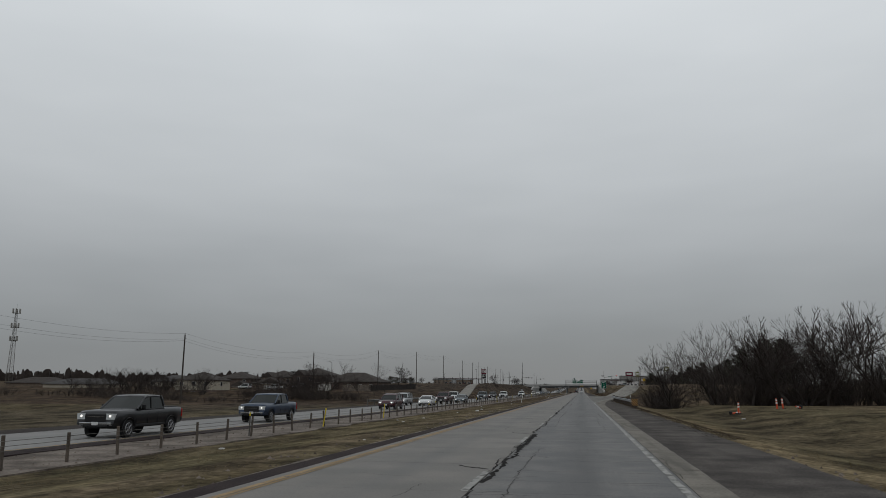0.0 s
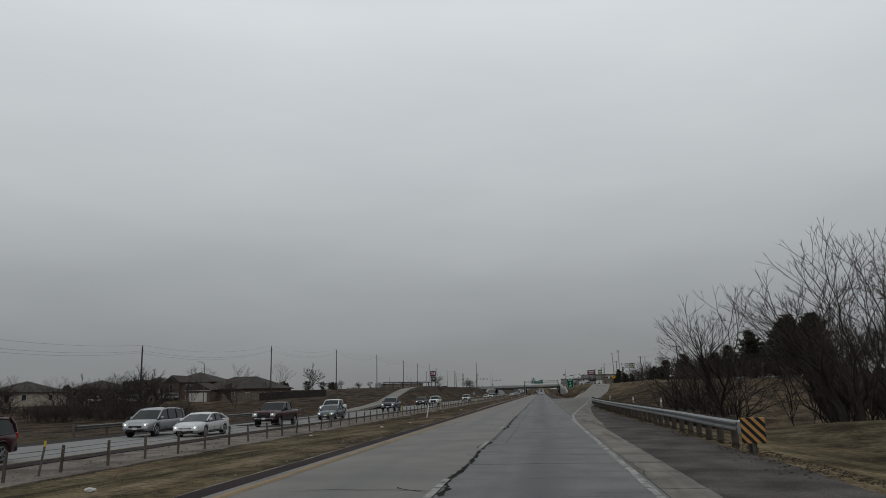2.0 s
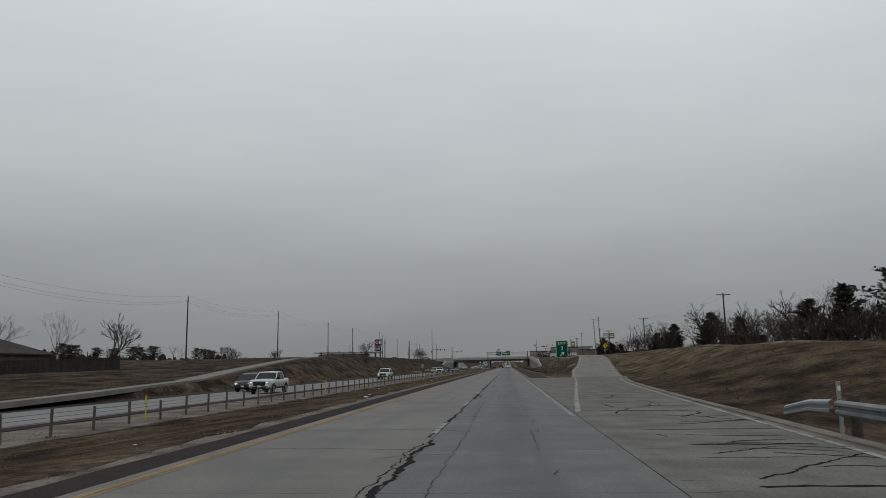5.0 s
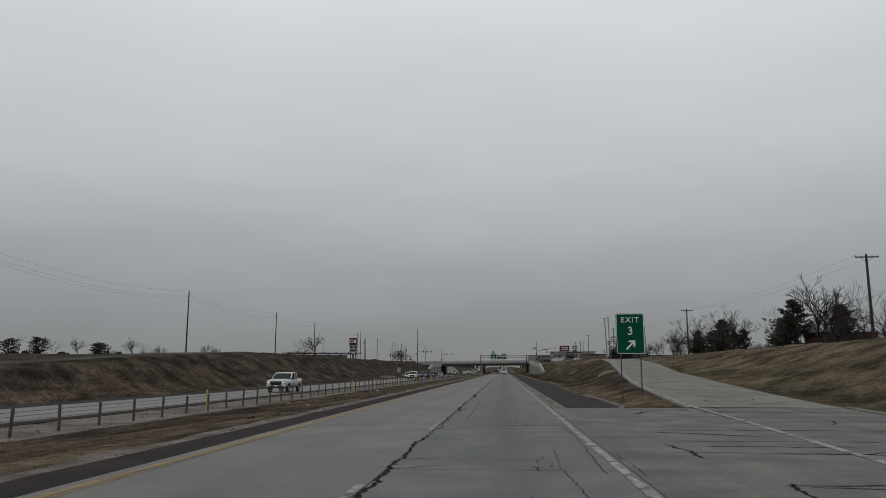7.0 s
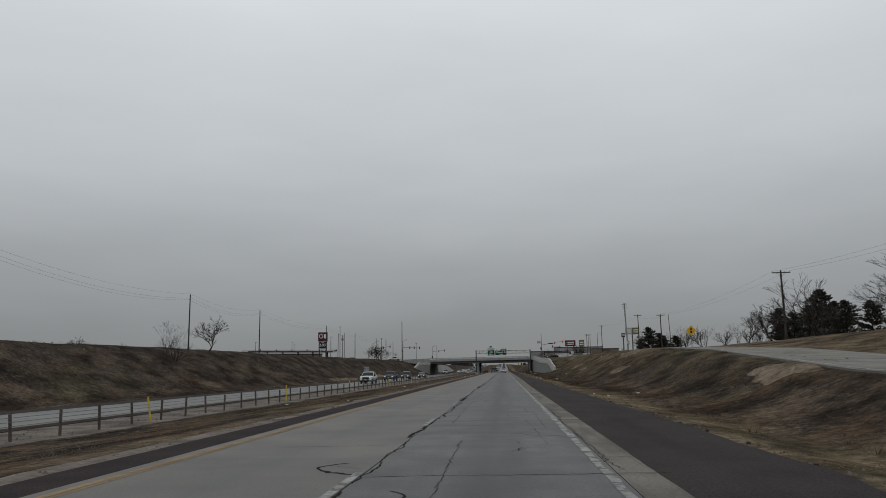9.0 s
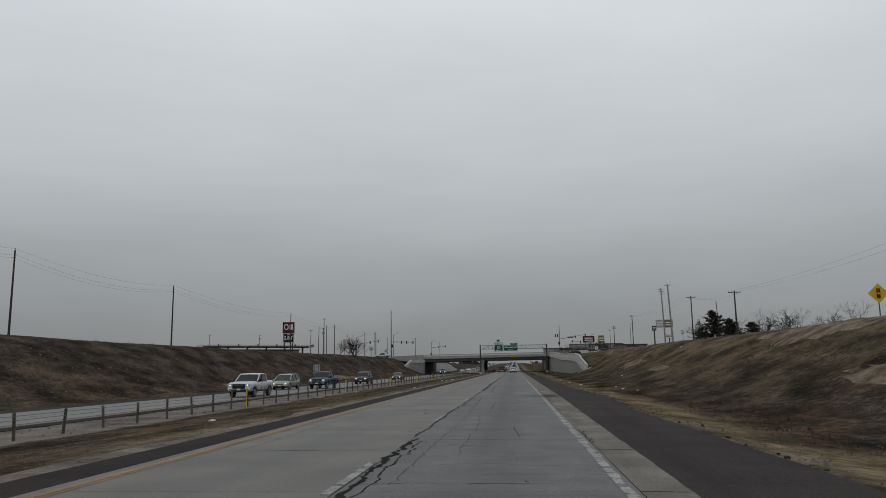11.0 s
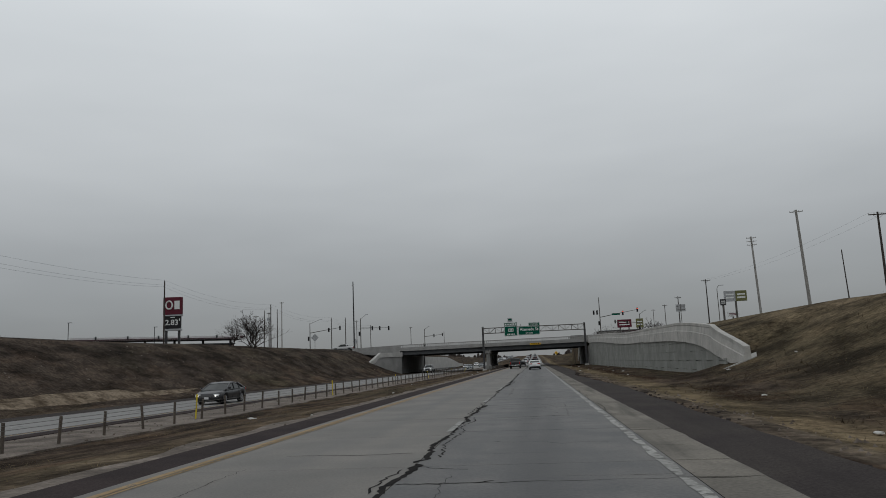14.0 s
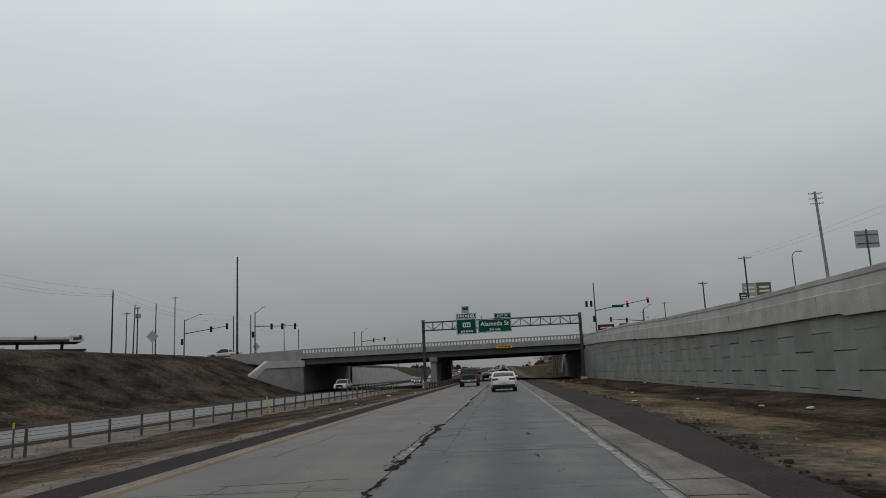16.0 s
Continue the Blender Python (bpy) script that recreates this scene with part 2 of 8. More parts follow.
YELLOW_SIGN = mat("yellow_sign_sheeting", (0.72, 0.42, 0.02), 0.5, 0, 0.1, 1.0, 20, 0.0)
BLACK = mat("black_plastic", (0.012, 0.012, 0.013), 0.5, 0, 0.2, 2.0, 20, 0.0)
WOOD_POLE = mat("creosoted_pole", (0.060, 0.050, 0.043), 0.85, 0, 0.3, 1.5, 30, 0.2)
POLE_PALE = mat("pale_weathered_pole", (0.30, 0.29, 0.27), 0.8, 0, 0.2, 1.5, 30, 0.15)
WOOD_POST = mat("timber_guardrail_post", (0.085, 0.07, 0.058), 0.9, 0, 0.35, 3.0, 30, 0.3)
WIRE = mat("cable", (0.03, 0.03, 0.032), 0.6, 0.2, 0.1, 2.0, 20, 0.0)


def ground_material():
    m = mat("winter_grass", (0.058, 0.044, 0.034), 1.0, 0, 0.55, 0.12, 7.0, 1.0, tint=(0.034, 0.027, 0.021), spec=0.03)
    n, l = m.node_tree.nodes, m.node_tree.links
    b = n["Principled BSDF"]
    src = b.inputs["Base Color"].links[0].from_socket
    pos = n["Geometry"].outputs["Position"]
    # straw, greenish turf, dark thatch and small pale stalks, each in patches of its own size
    for scale, sy, lo, hi, amount, color in ((0.30, 0.40, 0.50, 0.62, 0.65, (0.122, 0.089, 0.061)), (0.055, 0.6, 0.53, 0.63, 0.55, (0.066, 0.060, 0.031)), (1.1, 0.6, 0.53, 0.68, 0.8, (0.019, 0.015, 0.013)), (2.6, 0.6, 0.53, 0.66, 0.75, (0.140, 0.104, 0.074)), (5.5, 0.7, 0.54, 0.66, 0.6, (0.022, 0.017, 0.013)), (9.0, 0.7, 0.56, 0.68, 0.6, (0.176, 0.138, 0.102)), (0.24, 0.14, 0.52, 0.60, 0.6, (0.024, 0.018, 0.014)), (0.55, 0.12, 0.55, 0.64, 0.55, (0.136, 0.097, 0.064)), (0.42, 0.45, 0.52, 0.62, 0.6, (0.096, 0.058, 0.033)), (0.16, 0.4, 0.55, 0.66, 0.55, (0.060, 0.060, 0.030)), (0.9, 0.6, 0.57, 0.66, 0.5, (0.072, 0.044, 0.028))):
        nz, st, mx = n.new("ShaderNodeTexNoise"), n.new("ShaderNodeMapRange"), n.new("ShaderNodeMix")
        mp = n.new("ShaderNodeMapping")
        mp.inputs["Scale"].default_value = (1.0, sy, 1.0)
        mp.inputs["Location"].default_value = (scale * 31, 7, 3)
        nz.inputs["Scale"].default_value, nz.inputs["Detail"].default_value, nz.inputs["Roughness"].default_value = scale, 6.0, 0.62
        l.new(pos, mp.inputs[0])
        l.new(mp.outputs[0], nz.inputs["Vector"])
        st.inputs[1].default_value, st.inputs[2].default_value, st.inputs[4].default_value = lo, hi, amount
        l.new(nz.outputs["Fac"], st.inputs[0])
        mx.data_type = "RGBA"
        mx.inputs[7].default_value = (*color, 1)
        l.new(st.outputs[0], mx.inputs[0])
        l.new(src, mx.inputs[6])
        src = mx.outputs[2]
    # bleached straw where the verges are driven over and mown, and uncut straw high on the slopes
    sep = n.new("ShaderNodeSeparateXYZ")
    wob, add = n.new("ShaderNodeTexNoise"), n.new("ShaderNodeVectorMath")
    wm = n.new("ShaderNodeMapping")
    wm.inputs["Scale"].default_value = (0.5, 0.12, 0.5)
    wob.inputs["Scale"].default_value, wob.inputs["Detail"].default_value, wob.inputs["Roughness"].default_value = 1.6, 5.0, 0.65
    l.new(pos, wm.inputs[0])
    l.new(wm.outputs[0], wob.inputs["Vector"])
    add.operation = "MULTIPLY_ADD"
    add.inputs[1].default_value = (3.0, 3.0, 3.0)
    l.new(wob.outputs["Color"], add.inputs[0])
    l.new(pos, add.inputs[2])
    l.new(add.outputs[0], sep.inputs[0])
    # the same position bent over tens of metres, for the wide patches
    wob2, add2, sep2 = n.new("ShaderNodeTexNoise"), n.new("ShaderNodeVectorMath"), n.new("ShaderNodeSeparateXYZ")
    wob2.inputs["Scale"].default_value, wob2.inputs["Detail"].default_value, wob2.inputs["Roughness"].default_value = 0.035, 7.0, 0.6
    l.new(pos, wob2.inputs["Vector"])
    add2.operation = "MULTIPLY_ADD"
    add2.inputs[1].default_value = (26.0, 120.0, 0.0)
    l.new(wob2.outputs["Color"], add2.inputs[0])
    l.new(pos, add2.inputs[2])
    l.new(add2.outputs[0], sep2.inputs[0])
    wide = ("Y2", "X2")
    for axis, lo0, lo1, hi0, hi1, amount, color in (("Y2", 380.0, 500.0, 720.0, 820.0, 0.45, (0.046, 0.033, 0.025)), ("Y2", 40.0, 80.0, 145.0, 185.0, 0.72, (0.108, 0.090, 0.052)), ("X2", 24.0, 30.0, 36.0, 44.0, 0.5, (0.074, 0.064, 0.032)), ("X", -8.2, -7.4, -6.6, -5.9, 0.5, (0.130, 0.100, 0.068)), ("X", 6.2, 7.0, 8.0, 9.6, 0.7, (0.150, 0.116, 0.070)), ("X", 5.4, 6.0, 6.5, 7.2, 0.35, (0.150, 0.126, 0.098)), ("X2", -62.0, -45.0, -22.0, -16.5, 0.5, (0.040, 0.033, 0.028)), ("X", 9.2, 10.6, 14.0, 22.0, 0.32, (0.036, 0.028, 0.021)), ("X2", 27.0, 36.0, 66.0, 90.0, 0.55, (0.132, 0.100, 0.066)), ("Y2", 170.0, 205.0, 262.0, 305.0, 0.6, (0.050, 0.035, 0.024))):
        source = sep2 if axis in wide else sep
        axis = axis[0]
        up, dn, mul, mx = n.new("ShaderNodeMapRange"), n.new("ShaderNodeMapRange"), n.new("ShaderNodeMath"), n.new("ShaderNodeMix")
        up.inputs[1].default_value, up.inputs[2].default_value = lo0, lo1
        dn.inputs[1].default_value, dn.inputs[2].default_value, dn.inputs[3].default_value, dn.inputs[4].default_value = hi0, hi1, amount, 0.0
        l.new(source.outputs[axis], up.inputs[0])
        l.new(source.outputs[axis], dn.inputs[0])
        mul.operation = "MULTIPLY"
        l.new(up.outputs[0], mul.inputs[0])
        l.new(dn.outputs[0], mul.inputs[1])
        mx.data_type = "RGBA"
        mx.inputs[7].default_value = (*color, 1)
        l.new(mul.outputs[0], mx.inputs[0])
        l.new(src, mx.inputs[6])
        src = mx.outputs[2]
    fz, fr, fm = n.new("ShaderNodeTexNoise"), n.new("ShaderNodeMapRange"), n.new("ShaderNodeMix")
    fz.inputs["Scale"].default_value, fz.inputs["Detail"].default_value, fz.inputs["Roughness"].default_value = 3.2, 7.0, 0.7
    l.new(pos, fz.inputs["Vector"])
    fr.inputs[1].default_value, fr.inputs[2].default_value, fr.inputs[3].default_value, fr.inputs[4].default_value = 0.34, 0.66, 0.45, 1.55
    l.new(fz.outputs["Fac"], fr.inputs[0])
    bz, br, bm_ = n.new("ShaderNodeTexNoise"), n.new("ShaderNodeMapRange"), n.new("ShaderNodeMix")
    bz.inputs["Scale"].default_value, bz.inputs["Detail"].default_value, bz.inputs["Roughness"].default_value = 0.42, 7.0, 0.62
    l.new(wm.outputs[0], bz.inputs["Vector"])
    wm2 = n.new("ShaderNodeMapping")
    wm2.inputs["Scale"].default_value = (1.0, 0.55, 1.0)
    l.new(pos, wm2.inputs[0])
    l.new(wm2.outputs[0], bz.inputs["Vector"])
    br.inputs[1].default_value, br.inputs[2].default_value, br.inputs[3].default_value, br.inputs[4].default_value = 0.38, 0.62, 0.45, 1.65
    l.new(bz.outputs["Fac"], br.inputs[0])
    bm_.data_type, bm_.blend_type = "RGBA", "MULTIPLY"
    bm_.inputs[0].default_value = 1.0
    l.new(src, bm_.inputs[6])
    l.new(br.outputs[0], bm_.inputs[7])
    src = bm_.outputs[2]
    fm.data_type, fm.blend_type = "RGBA", "MULTIPLY"
    fm.inputs[0].default_value = 1.0
    l.new(src, fm.inputs[6])
    l.new(fr.outputs[0], fm.inputs[7])
    l.new(fm.outputs[2], b.inputs["Base Color"])
    return m


GRASS = ground_material()

# ---- mesh helpers ----


def part(name, bm, material, parent=None, label=""):
    """Links a bmesh as one mesh object, under a thing or a part."""
    me = bpy.data.meshes.new(name)
    bm.to_mesh(me)
    bm.free()
    if material:
        me.materials.append(material)
    ob = new(name, me)
    if parent:
        ob.parent = parent
    return tagged(ob, label) if label else ob


def pydata(name, verts, faces, material, parent=None, smooth=False):
    me = bpy.data.meshes.new(name)
    me.from_pydata([tuple(v) for v in verts], [], faces)
    if smooth:
        me.shade_smooth()
    if material:
        me.materials.append(material)
    ob = new(name, me)
    if parent:
        ob.parent = parent
    return ob


def thing(name, label, category, at=(0, 0, 0), turn=0.0, group=""):
    ob = new(name)
    ob.matrix_basis = pose(*at, 0, 0, turn)
    ob.empty_display_size = 0.2
    return tagged(ob, label, category, group)


def box(bm, x, y, z, sx, sy, sz, bevel=0.0, m=None):
    """A box by its centre and sizes, with bevelled edges."""
    r = bmesh.ops.create_cube(bm, size=1.0)["verts"]
    bmesh.ops.scale(bm, vec=(sx, sy, sz), verts=r)
    if bevel:
        es = list({e for v in r for e in v.link_edges})
        g = bmesh.ops.bevel(bm, geom=es, offset=bevel, segments=1, affect="EDGES")
        r = list({v for f in g["faces"] for v in f.verts} | {v for v in r if v.is_valid})
    bmesh.ops.translate(bm, vec=(x, y, z), verts=r)
    if m is not None:
        bmesh.ops.transform(bm, matrix=m, verts=r)
    return bm


def boxed(x, y, z, sx, sy, sz, bevel=0.0, m=None):
    return box(bmesh.new(), x, y, z, sx, sy, sz, bevel, m)


def tube(bm, a, b, r0, r1=None, sides=8):
    """A tapered round bar from a to b."""
    a, b = Vector(a), Vector(b)
    r1 = r0 if r1 is None else r1
    d = b - a
    q = d.to_track_quat("Z", "Y").to_matrix().to_4x4()
    bmesh.ops.create_cone(bm, cap_ends=True, segments=sides, radius1=r0, radius2=r1, depth=d.length, matrix=Matrix.Translation((a + b) / 2) @ q)
    return bm


def tubed(a, b, r0, r1=None, sides=8):
    return tube(bmesh.new(), a, b, r0, r1, sides)


def prism(bm, outline, axis, lo, hi):
    """A closed outline of (u, v) drawn out along one axis ("x", "y" or "z")."""
    def at(u, v, w):
        return {"x": (w, u, v), "y": (u, w, v), "z": (u, v, w)}[axis]
    a = [bm.verts.new(at(u, v, lo)) for u, v in outline]
    b = [bm.verts.new(at(u, v, hi)) for u, v in outline]
    bm.faces.new(a)
    bm.faces.new(b[::-1])
    for i in range(len(a)):
        j = (i + 1) % len(a)
        bm.faces.new((a[i], b[i], b[j], a[j]))
    bmesh.ops.recalc_face_normals(bm, faces=bm.faces)
    return bm


def prismed(outline, axis, lo, hi):
    return prism(bmesh.new(), outline, axis, lo, hi)


def lettering(name, text, size, at, material, parent, spin=None, depth=0.008, align="CENTER", space=1.0):
    """Raised letters in the built-in font, facing -y, as a mesh."""
    cu = bpy.data.curves.new(name, "FONT")
    cu.body, cu.size, cu.align_x, cu.align_y, cu.extrude = text, size, align, "CENTER", depth
    cu.space_character, cu.offset = space, 0.012 * size
    tmp = bpy.data.objects.new(name, cu)
    scene.collection.objects.link(tmp)
    me = bpy.data.meshes.new_from_object(tmp.evaluated_get(bpy.context.evaluated_depsgraph_get()))
    bpy.data.objects.remove(tmp)
    me.materials.clear()
    me.materials.append(material)
    ob = new(name, me)
    ob.matrix_basis = (spin or Matrix()) @ pose(*at, 90, 0, 0)
    ob.parent = parent
    return ob


# ---- the lie of the land ----
# Exit ramp on our side and entry ramp on the far side: y, centre x, height.
R_RAMP = [(150, 4.4, 0), (185, 5.0, 0), (200, 6.2, 0), (214, 7.3, 0), (228, 9.1, 0.0), (240, 10.3, 0.05), (252, 11.4, 0.25), (265, 12.8, 0.55), (295, 16.4, 1.3), (325, 19.6, 2.7), (360, 23, 3.75), (400, 26, 4.4), (450, 28, 5.0), (500, 29, 5.3), (600, 29, 5.9), (700, 29, 5.9), (900, 29, 5.0)]
L_RAMP = [(120, -26.4, -0.6), (150, -27.6, -0.6), (172, -29.5, -0.5), (200, -31.8, -0.05), (228, -35.2, 0.5), (245, -37, 1.4), (290, -42, 3.4), (320, -45, 4.2), (360, -48, 4.7), (450, -50, 5.0), (600, -50, 5.6), (700, -50, 5.6), (900, -50, 5)]
R_LAND = [(-100, -0.2), (60, 0.1), (110, 0.2), (150, 0.8), (180, 2.2), (220, 3.4), (300, 4.4), (400, 5.2), (600, 6.0), (800, 6.2), (1200, 4.0)]
L_LAND = [(-100, -0.9), (150, -0.9), (200, 0.0), (220, 0.9), (240, 1.6), (300, 3.7), (350, 4.7), (420, 5.0), (600, 5.6), (800, 5.6), (1200, 5)]
# Outer edge of the concrete where the exit lane widens.
WIDE = [(96, 2.72), (112, 3.3), (122, 3.75), (136, 4.6), (148, 5.4), (165, 6.2), (185, 7.5), (200, 8.7), (214, 9.95), (226, 11.4), (238, 13.1)]
WALL_TOP = [(468.5, 1.8), (471, 2.5), (475, 3.55), (481.5, 4.0), (488, 4.3), (503, 4.5), (522, 4.7), (540, 5.15), (558, 5.75), (580, 6.3), (600, 6.6), (640, 6.6)]


def table(rows, y, k=1):
    return float(np.interp(y, [r[0] for r in rows], [r[k] for r in rows]))


def smooth(t):
    t = min(1.0, max(0.0, t))
    return t * t * (3 - 2 * t)


def main_z(y):
    """Height of the motorway: level, then a gentle rise past the bridge."""
    return 0.0 if y < 660 else min(9.0, 0.011 * (y - 660) * smooth((y - 660) / 150))


BRIDGE_Y0, BRIDGE_Y1, BRIDGE_L, BRIDGE_R = 600.0, 638.0, -33.0, 12.8


def land(x, y):
    base = main_z(y)
    rough = 0.10 * noise.noise((x * 0.23, y * 0.23, 0)) + 0.28 * noise.noise((x * 0.05, y * 0.05, 3))
    if -31.0 < x < 5.4:
        if x > -6.7:
            return base - 0.09
        if x > -19.2:
            return base - 0.10 - 0.59 * smooth((-7.2 - x) / 8.0) + 0.05 * noise.noise((x * 0.9, y * 0.5, 1))
        return base - 0.69
    if x >= 5.4:
        far = table(R_LAND, y)
        if y < 200:
            creek = smooth(1 - abs(y - 128 - 0.25 * x) / 34)
            k = smooth((x - 16) / 22)
            ditch = -0.45 * smooth(1 - abs(x - 10) / 5.5)
            if y < 95:
                bank = 0.45 * smooth((x - 9) / 10) * smooth(1 - (y - 60) / 40)
            else:
                bank = 0
            z = (1 - k) * ditch + k * far + bank - 2.2 * creek * smooth((x - 7.5) / 6)
            if y > 160:
                z2 = slope_right(x, y, far, base)
                z = z + (z2 - z) * smooth((y - 160) / 40)
            z = z + base - 0.09 + rough * smooth((x - 6) / 8)
            edge = table(WIDE, y) + 0.4
            if y > 96 and x < edge + 3:
                z = z + (min(z, -0.10) - z) * smooth((edge + 3 - x) / 2.5)
            return z
        if y > 474:
            if x < 13.05 and y < 690:
                return base - 0.12 - 0.15 * smooth(1 - abs(x - 9.5) / 3) + 0.3 * rough * smooth((x - 6) / 3)
            if y < 690:
                top = table(WALL_TOP, y) - 0.9
                return top + (table(R_RAMP, y, 2) - top) * smooth((x - 13.3) / 11) if x < 25 else slope_right(x, y, far, base)
        if y < 238 and x < table(WIDE, y) + 0.4:
            return -0.10
        return slope_right(x, y, far, base) + rough * smooth((x - 6) / 6) * (0.25 if x < table(R_RAMP, y, 1) else 0.7) * smooth((abs(x - table(R_RAMP, y, 1)) - 3.5) / 3.5)
    far = table(L_LAND, y)
    base -= 0.6
    if BRIDGE_Y0 - 12 < y < BRIDGE_Y1 + 60 and x > BRIDGE_L - 0.2:
        return base - 0.12
    if y < 120:
        k = smooth((-x - 32) / 25)
        return base - 0.12 + (far - base) * k + rough * smooth((-x - 31) / 8)
    lc, lz = table(L_RAMP, y, 1), table(L_RAMP, y, 2)
    e = lc + 3.4
    if x > e:
        if e > -31.5:
            return base - 0.09
        k = smooth((-x - 31.0) / max(0.3, -31.0 - e))
        berm = 0.34 * smooth((y - 292) / 30)
        return base - 0.12 + (lz + berm - base) * k + 0.5 * rough * k
    if x > lc - 3.4:
        return lz - 0.09 + (0.30 * smooth((x - lc - 2.3) / 1.1) * smooth((y - 292) / 30))
    return lz - 0.09 + (far - lz) * smooth((lc - 3.4 - x) / 14) + rough * smooth((lc - 4 - x) / 8)


def slope_right(x, y, far, base):
    rc, rz = table(R_RAMP, y, 1), table(R_RAMP, y, 2)
    a, e = rc - 3.5, rc + 3.5
    if x < a:
        w = a - 5.4
        t = (x - 5.4) / w
        flat = min(0.45, 3.2 / w)
        dip = -0.22 * smooth(1 - abs(t - flat * 0.6) / 0.25) * min(1, w / 4)
        return base - 0.09 + dip + (rz - base + 0.06) * smooth((t - flat) / (1 - flat)) ** 1.15
    if x < e:
        return rz - 0.09
    return rz - 0.09 + (far - rz) * smooth((x - e) / 13)


def ground():
    xs = [-4500, -2500, -1200, -600, -350, -220] + list(np.arange(-160, -70, 5)) + list(np.arange(-70, -31.5, 1.5)) + [-31.0, -30.2, -25, -20.5, -19.4] + list(np.arange(-19.0, -6, 0.75)) + [-5.9, -2, 2, 5.0, 5.45] + list(np.arange(6, 13.0, 0.7)) + [13.04, 13.35] + list(np.arange(14, 70, 1.5)) + list(np.arange(72, 160, 6)) + [220, 350, 600, 1200, 2500, 4500]
    ys = [-4500, -1500, -500, -200, -80] + list(np.arange(-40, 720, 3.0)) + list(np.arange(725, 1000, 12)) + [1050, 1150, 1300, 1600, 2200, 3200, 4800]
    verts = [(x, y, land(x, y)) for y in ys for x in xs]
    nx = len(xs)
    faces = [(j * nx + i, j * nx + i + 1, (j + 1) * nx + i + 1, (j + 1) * nx + i) for j in range(len(ys) - 1) for i in range(nx - 1)]
    tagged(pydata("ground", verts, faces, GRASS, smooth=True), "brown winter grass on verges, fields and cut slopes", "ground", kind="structure")


ground()

# ---- carriageways ----


def ribbon(name, ys, left, right, height, material, parent=None, label="", thick=0.0, cat="road"):
    """A strip along y between two edges given as functions of y, with turned-down sides."""
    verts, faces = [], []
    for y in ys:
        a, b = left(y), right(y)
        za, zb = height(a, y), height(b, y)
        verts += [(a, y, za - thick), (a, y, za), (b, y, zb), (b, y, zb - thick)]
    for j in range(len(ys) - 1):
        k = 4 * j
        for i in range(3):
            faces.append((k + i, k + i + 1, k + i + 5, k + i + 4))
    ob = pydata(name, verts, faces, material, parent)
    if not parent:
        tagged(ob, label, cat, kind="structure")
    return ob


def ragged(x, amp, freq, seed):
    return lambda y: x + amp * noise.noise((seed, y * freq, 0)) + 0.4 * amp * noise.noise((seed + 5, y * freq * 5, 0))


def flat(dz):
    return lambda x, y: main_z(y) + dz


NEAR_Y = list(np.arange(-60, 720, 1.0))
LONG_Y = [-1500, -300] + list(np.arange(-60, 720, 6.0)) + list(np.arange(726, 1200, 25)) + [1300, 1600, 2200]

EDGE_STRIP = [(-14, 2.40), (20, 2.44), (60, 2.56), (90, 2.62), (110, 2.72), (228, 2.55), (240, 2.38), (330, 2.40), (350, 2.50), (365, 2.62), (700, 2.64)]
SHOULDER_EDGE = [(236, 4.6), (262, 4.55), (284, 4.9), (300, 4.85), (345, 4.55), (352, 4.4), (359, 4.75), (366, 4.95), (376, 4.55), (384, 4.38), (400, 4.2), (414, 4.0), (430, 4.05), (456, 4.25), (478, 3.7), (486, 3.4), (491, 3.6), (497, 4.1), (505, 4.4), (520, 4.65), (600, 4.6)]
# Bed under our slabs, and the older pavement behind the start and past the bridge.
road = ribbon("road", LONG_Y, lambda y: -5.95, lambda y: 2.30, flat(-0.03), JOINT, thick=0.25, label="grey worn concrete motorway carriageway with tarred cracks")
ribbon("road_far", [660] + list(np.arange(668, 1200, 25)) + [1300, 1600, 2200], lambda y: -5.9, lambda y: 2.7, flat(0.0), CONCRETE_OLD, thick=0.2, label="grey concrete carriageway rising beyond the bridge")
ribbon("road_behind", [-1500, -300, -60, -14], lambda y: -5.9, lambda y: 2.7, flat(0.0), CONCRETE_OLD, thick=0.2, label="grey concrete carriageway running on behind")
ribbon("shoulder", NEAR_Y[:299], lambda y: 2.20, lambda y: max(5.05, min(table(WIDE, y) + 0.8, 6.0)) + 0.16 * noise.noise((2.0, y * 0.25, 0)) if y < 236 else table(SHOULDER_EDGE, y) + 0.16 * noise.noise((2.0, y * 0.25, 0)) + 0.09 * noise.noise((7.0, y * 1.4, 0)), flat(-0.012), ASPHALT_OLD, thick=0.2, label="worn brownish asphalt hard shoulder with a crumbled edge", cat="shoulder")
ribbon("shoulder", NEAR_Y[298:], lambda y: 2.20, lambda y: max(5.05, min(table(WIDE, y) + 0.8, 6.0)) + 0.16 * noise.noise((2.0, y * 0.25, 0)) if y < 236 else table(SHOULDER_EDGE, y) + 0.16 * noise.noise((2.0, y * 0.25, 0)) + 0.09 * noise.noise((7.0, y * 1.4, 0)), flat(-0.012), ASPHALT, thick=0.2, label="dark asphalt hard shoulder with a crumbled edge", cat="shoulder")
LEFT_EDGE = [(-60, -6.5), (110, -6.5), (190, -6.93), (720, -6.93)]
ribbon("shoulder", NEAR_Y, lambda y: table(LEFT_EDGE, y) + 0.07 * noise.noise((4.0, y * 0.4, 0)) + 0.05 * noise.noise((9.0, y * 1.9, 0)), lambda y: -5.93, flat(-0.010), ASPHALT_EDGE, thick=0.2, label="narrow dark asphalt strip beside the yellow line", cat="shoulder")
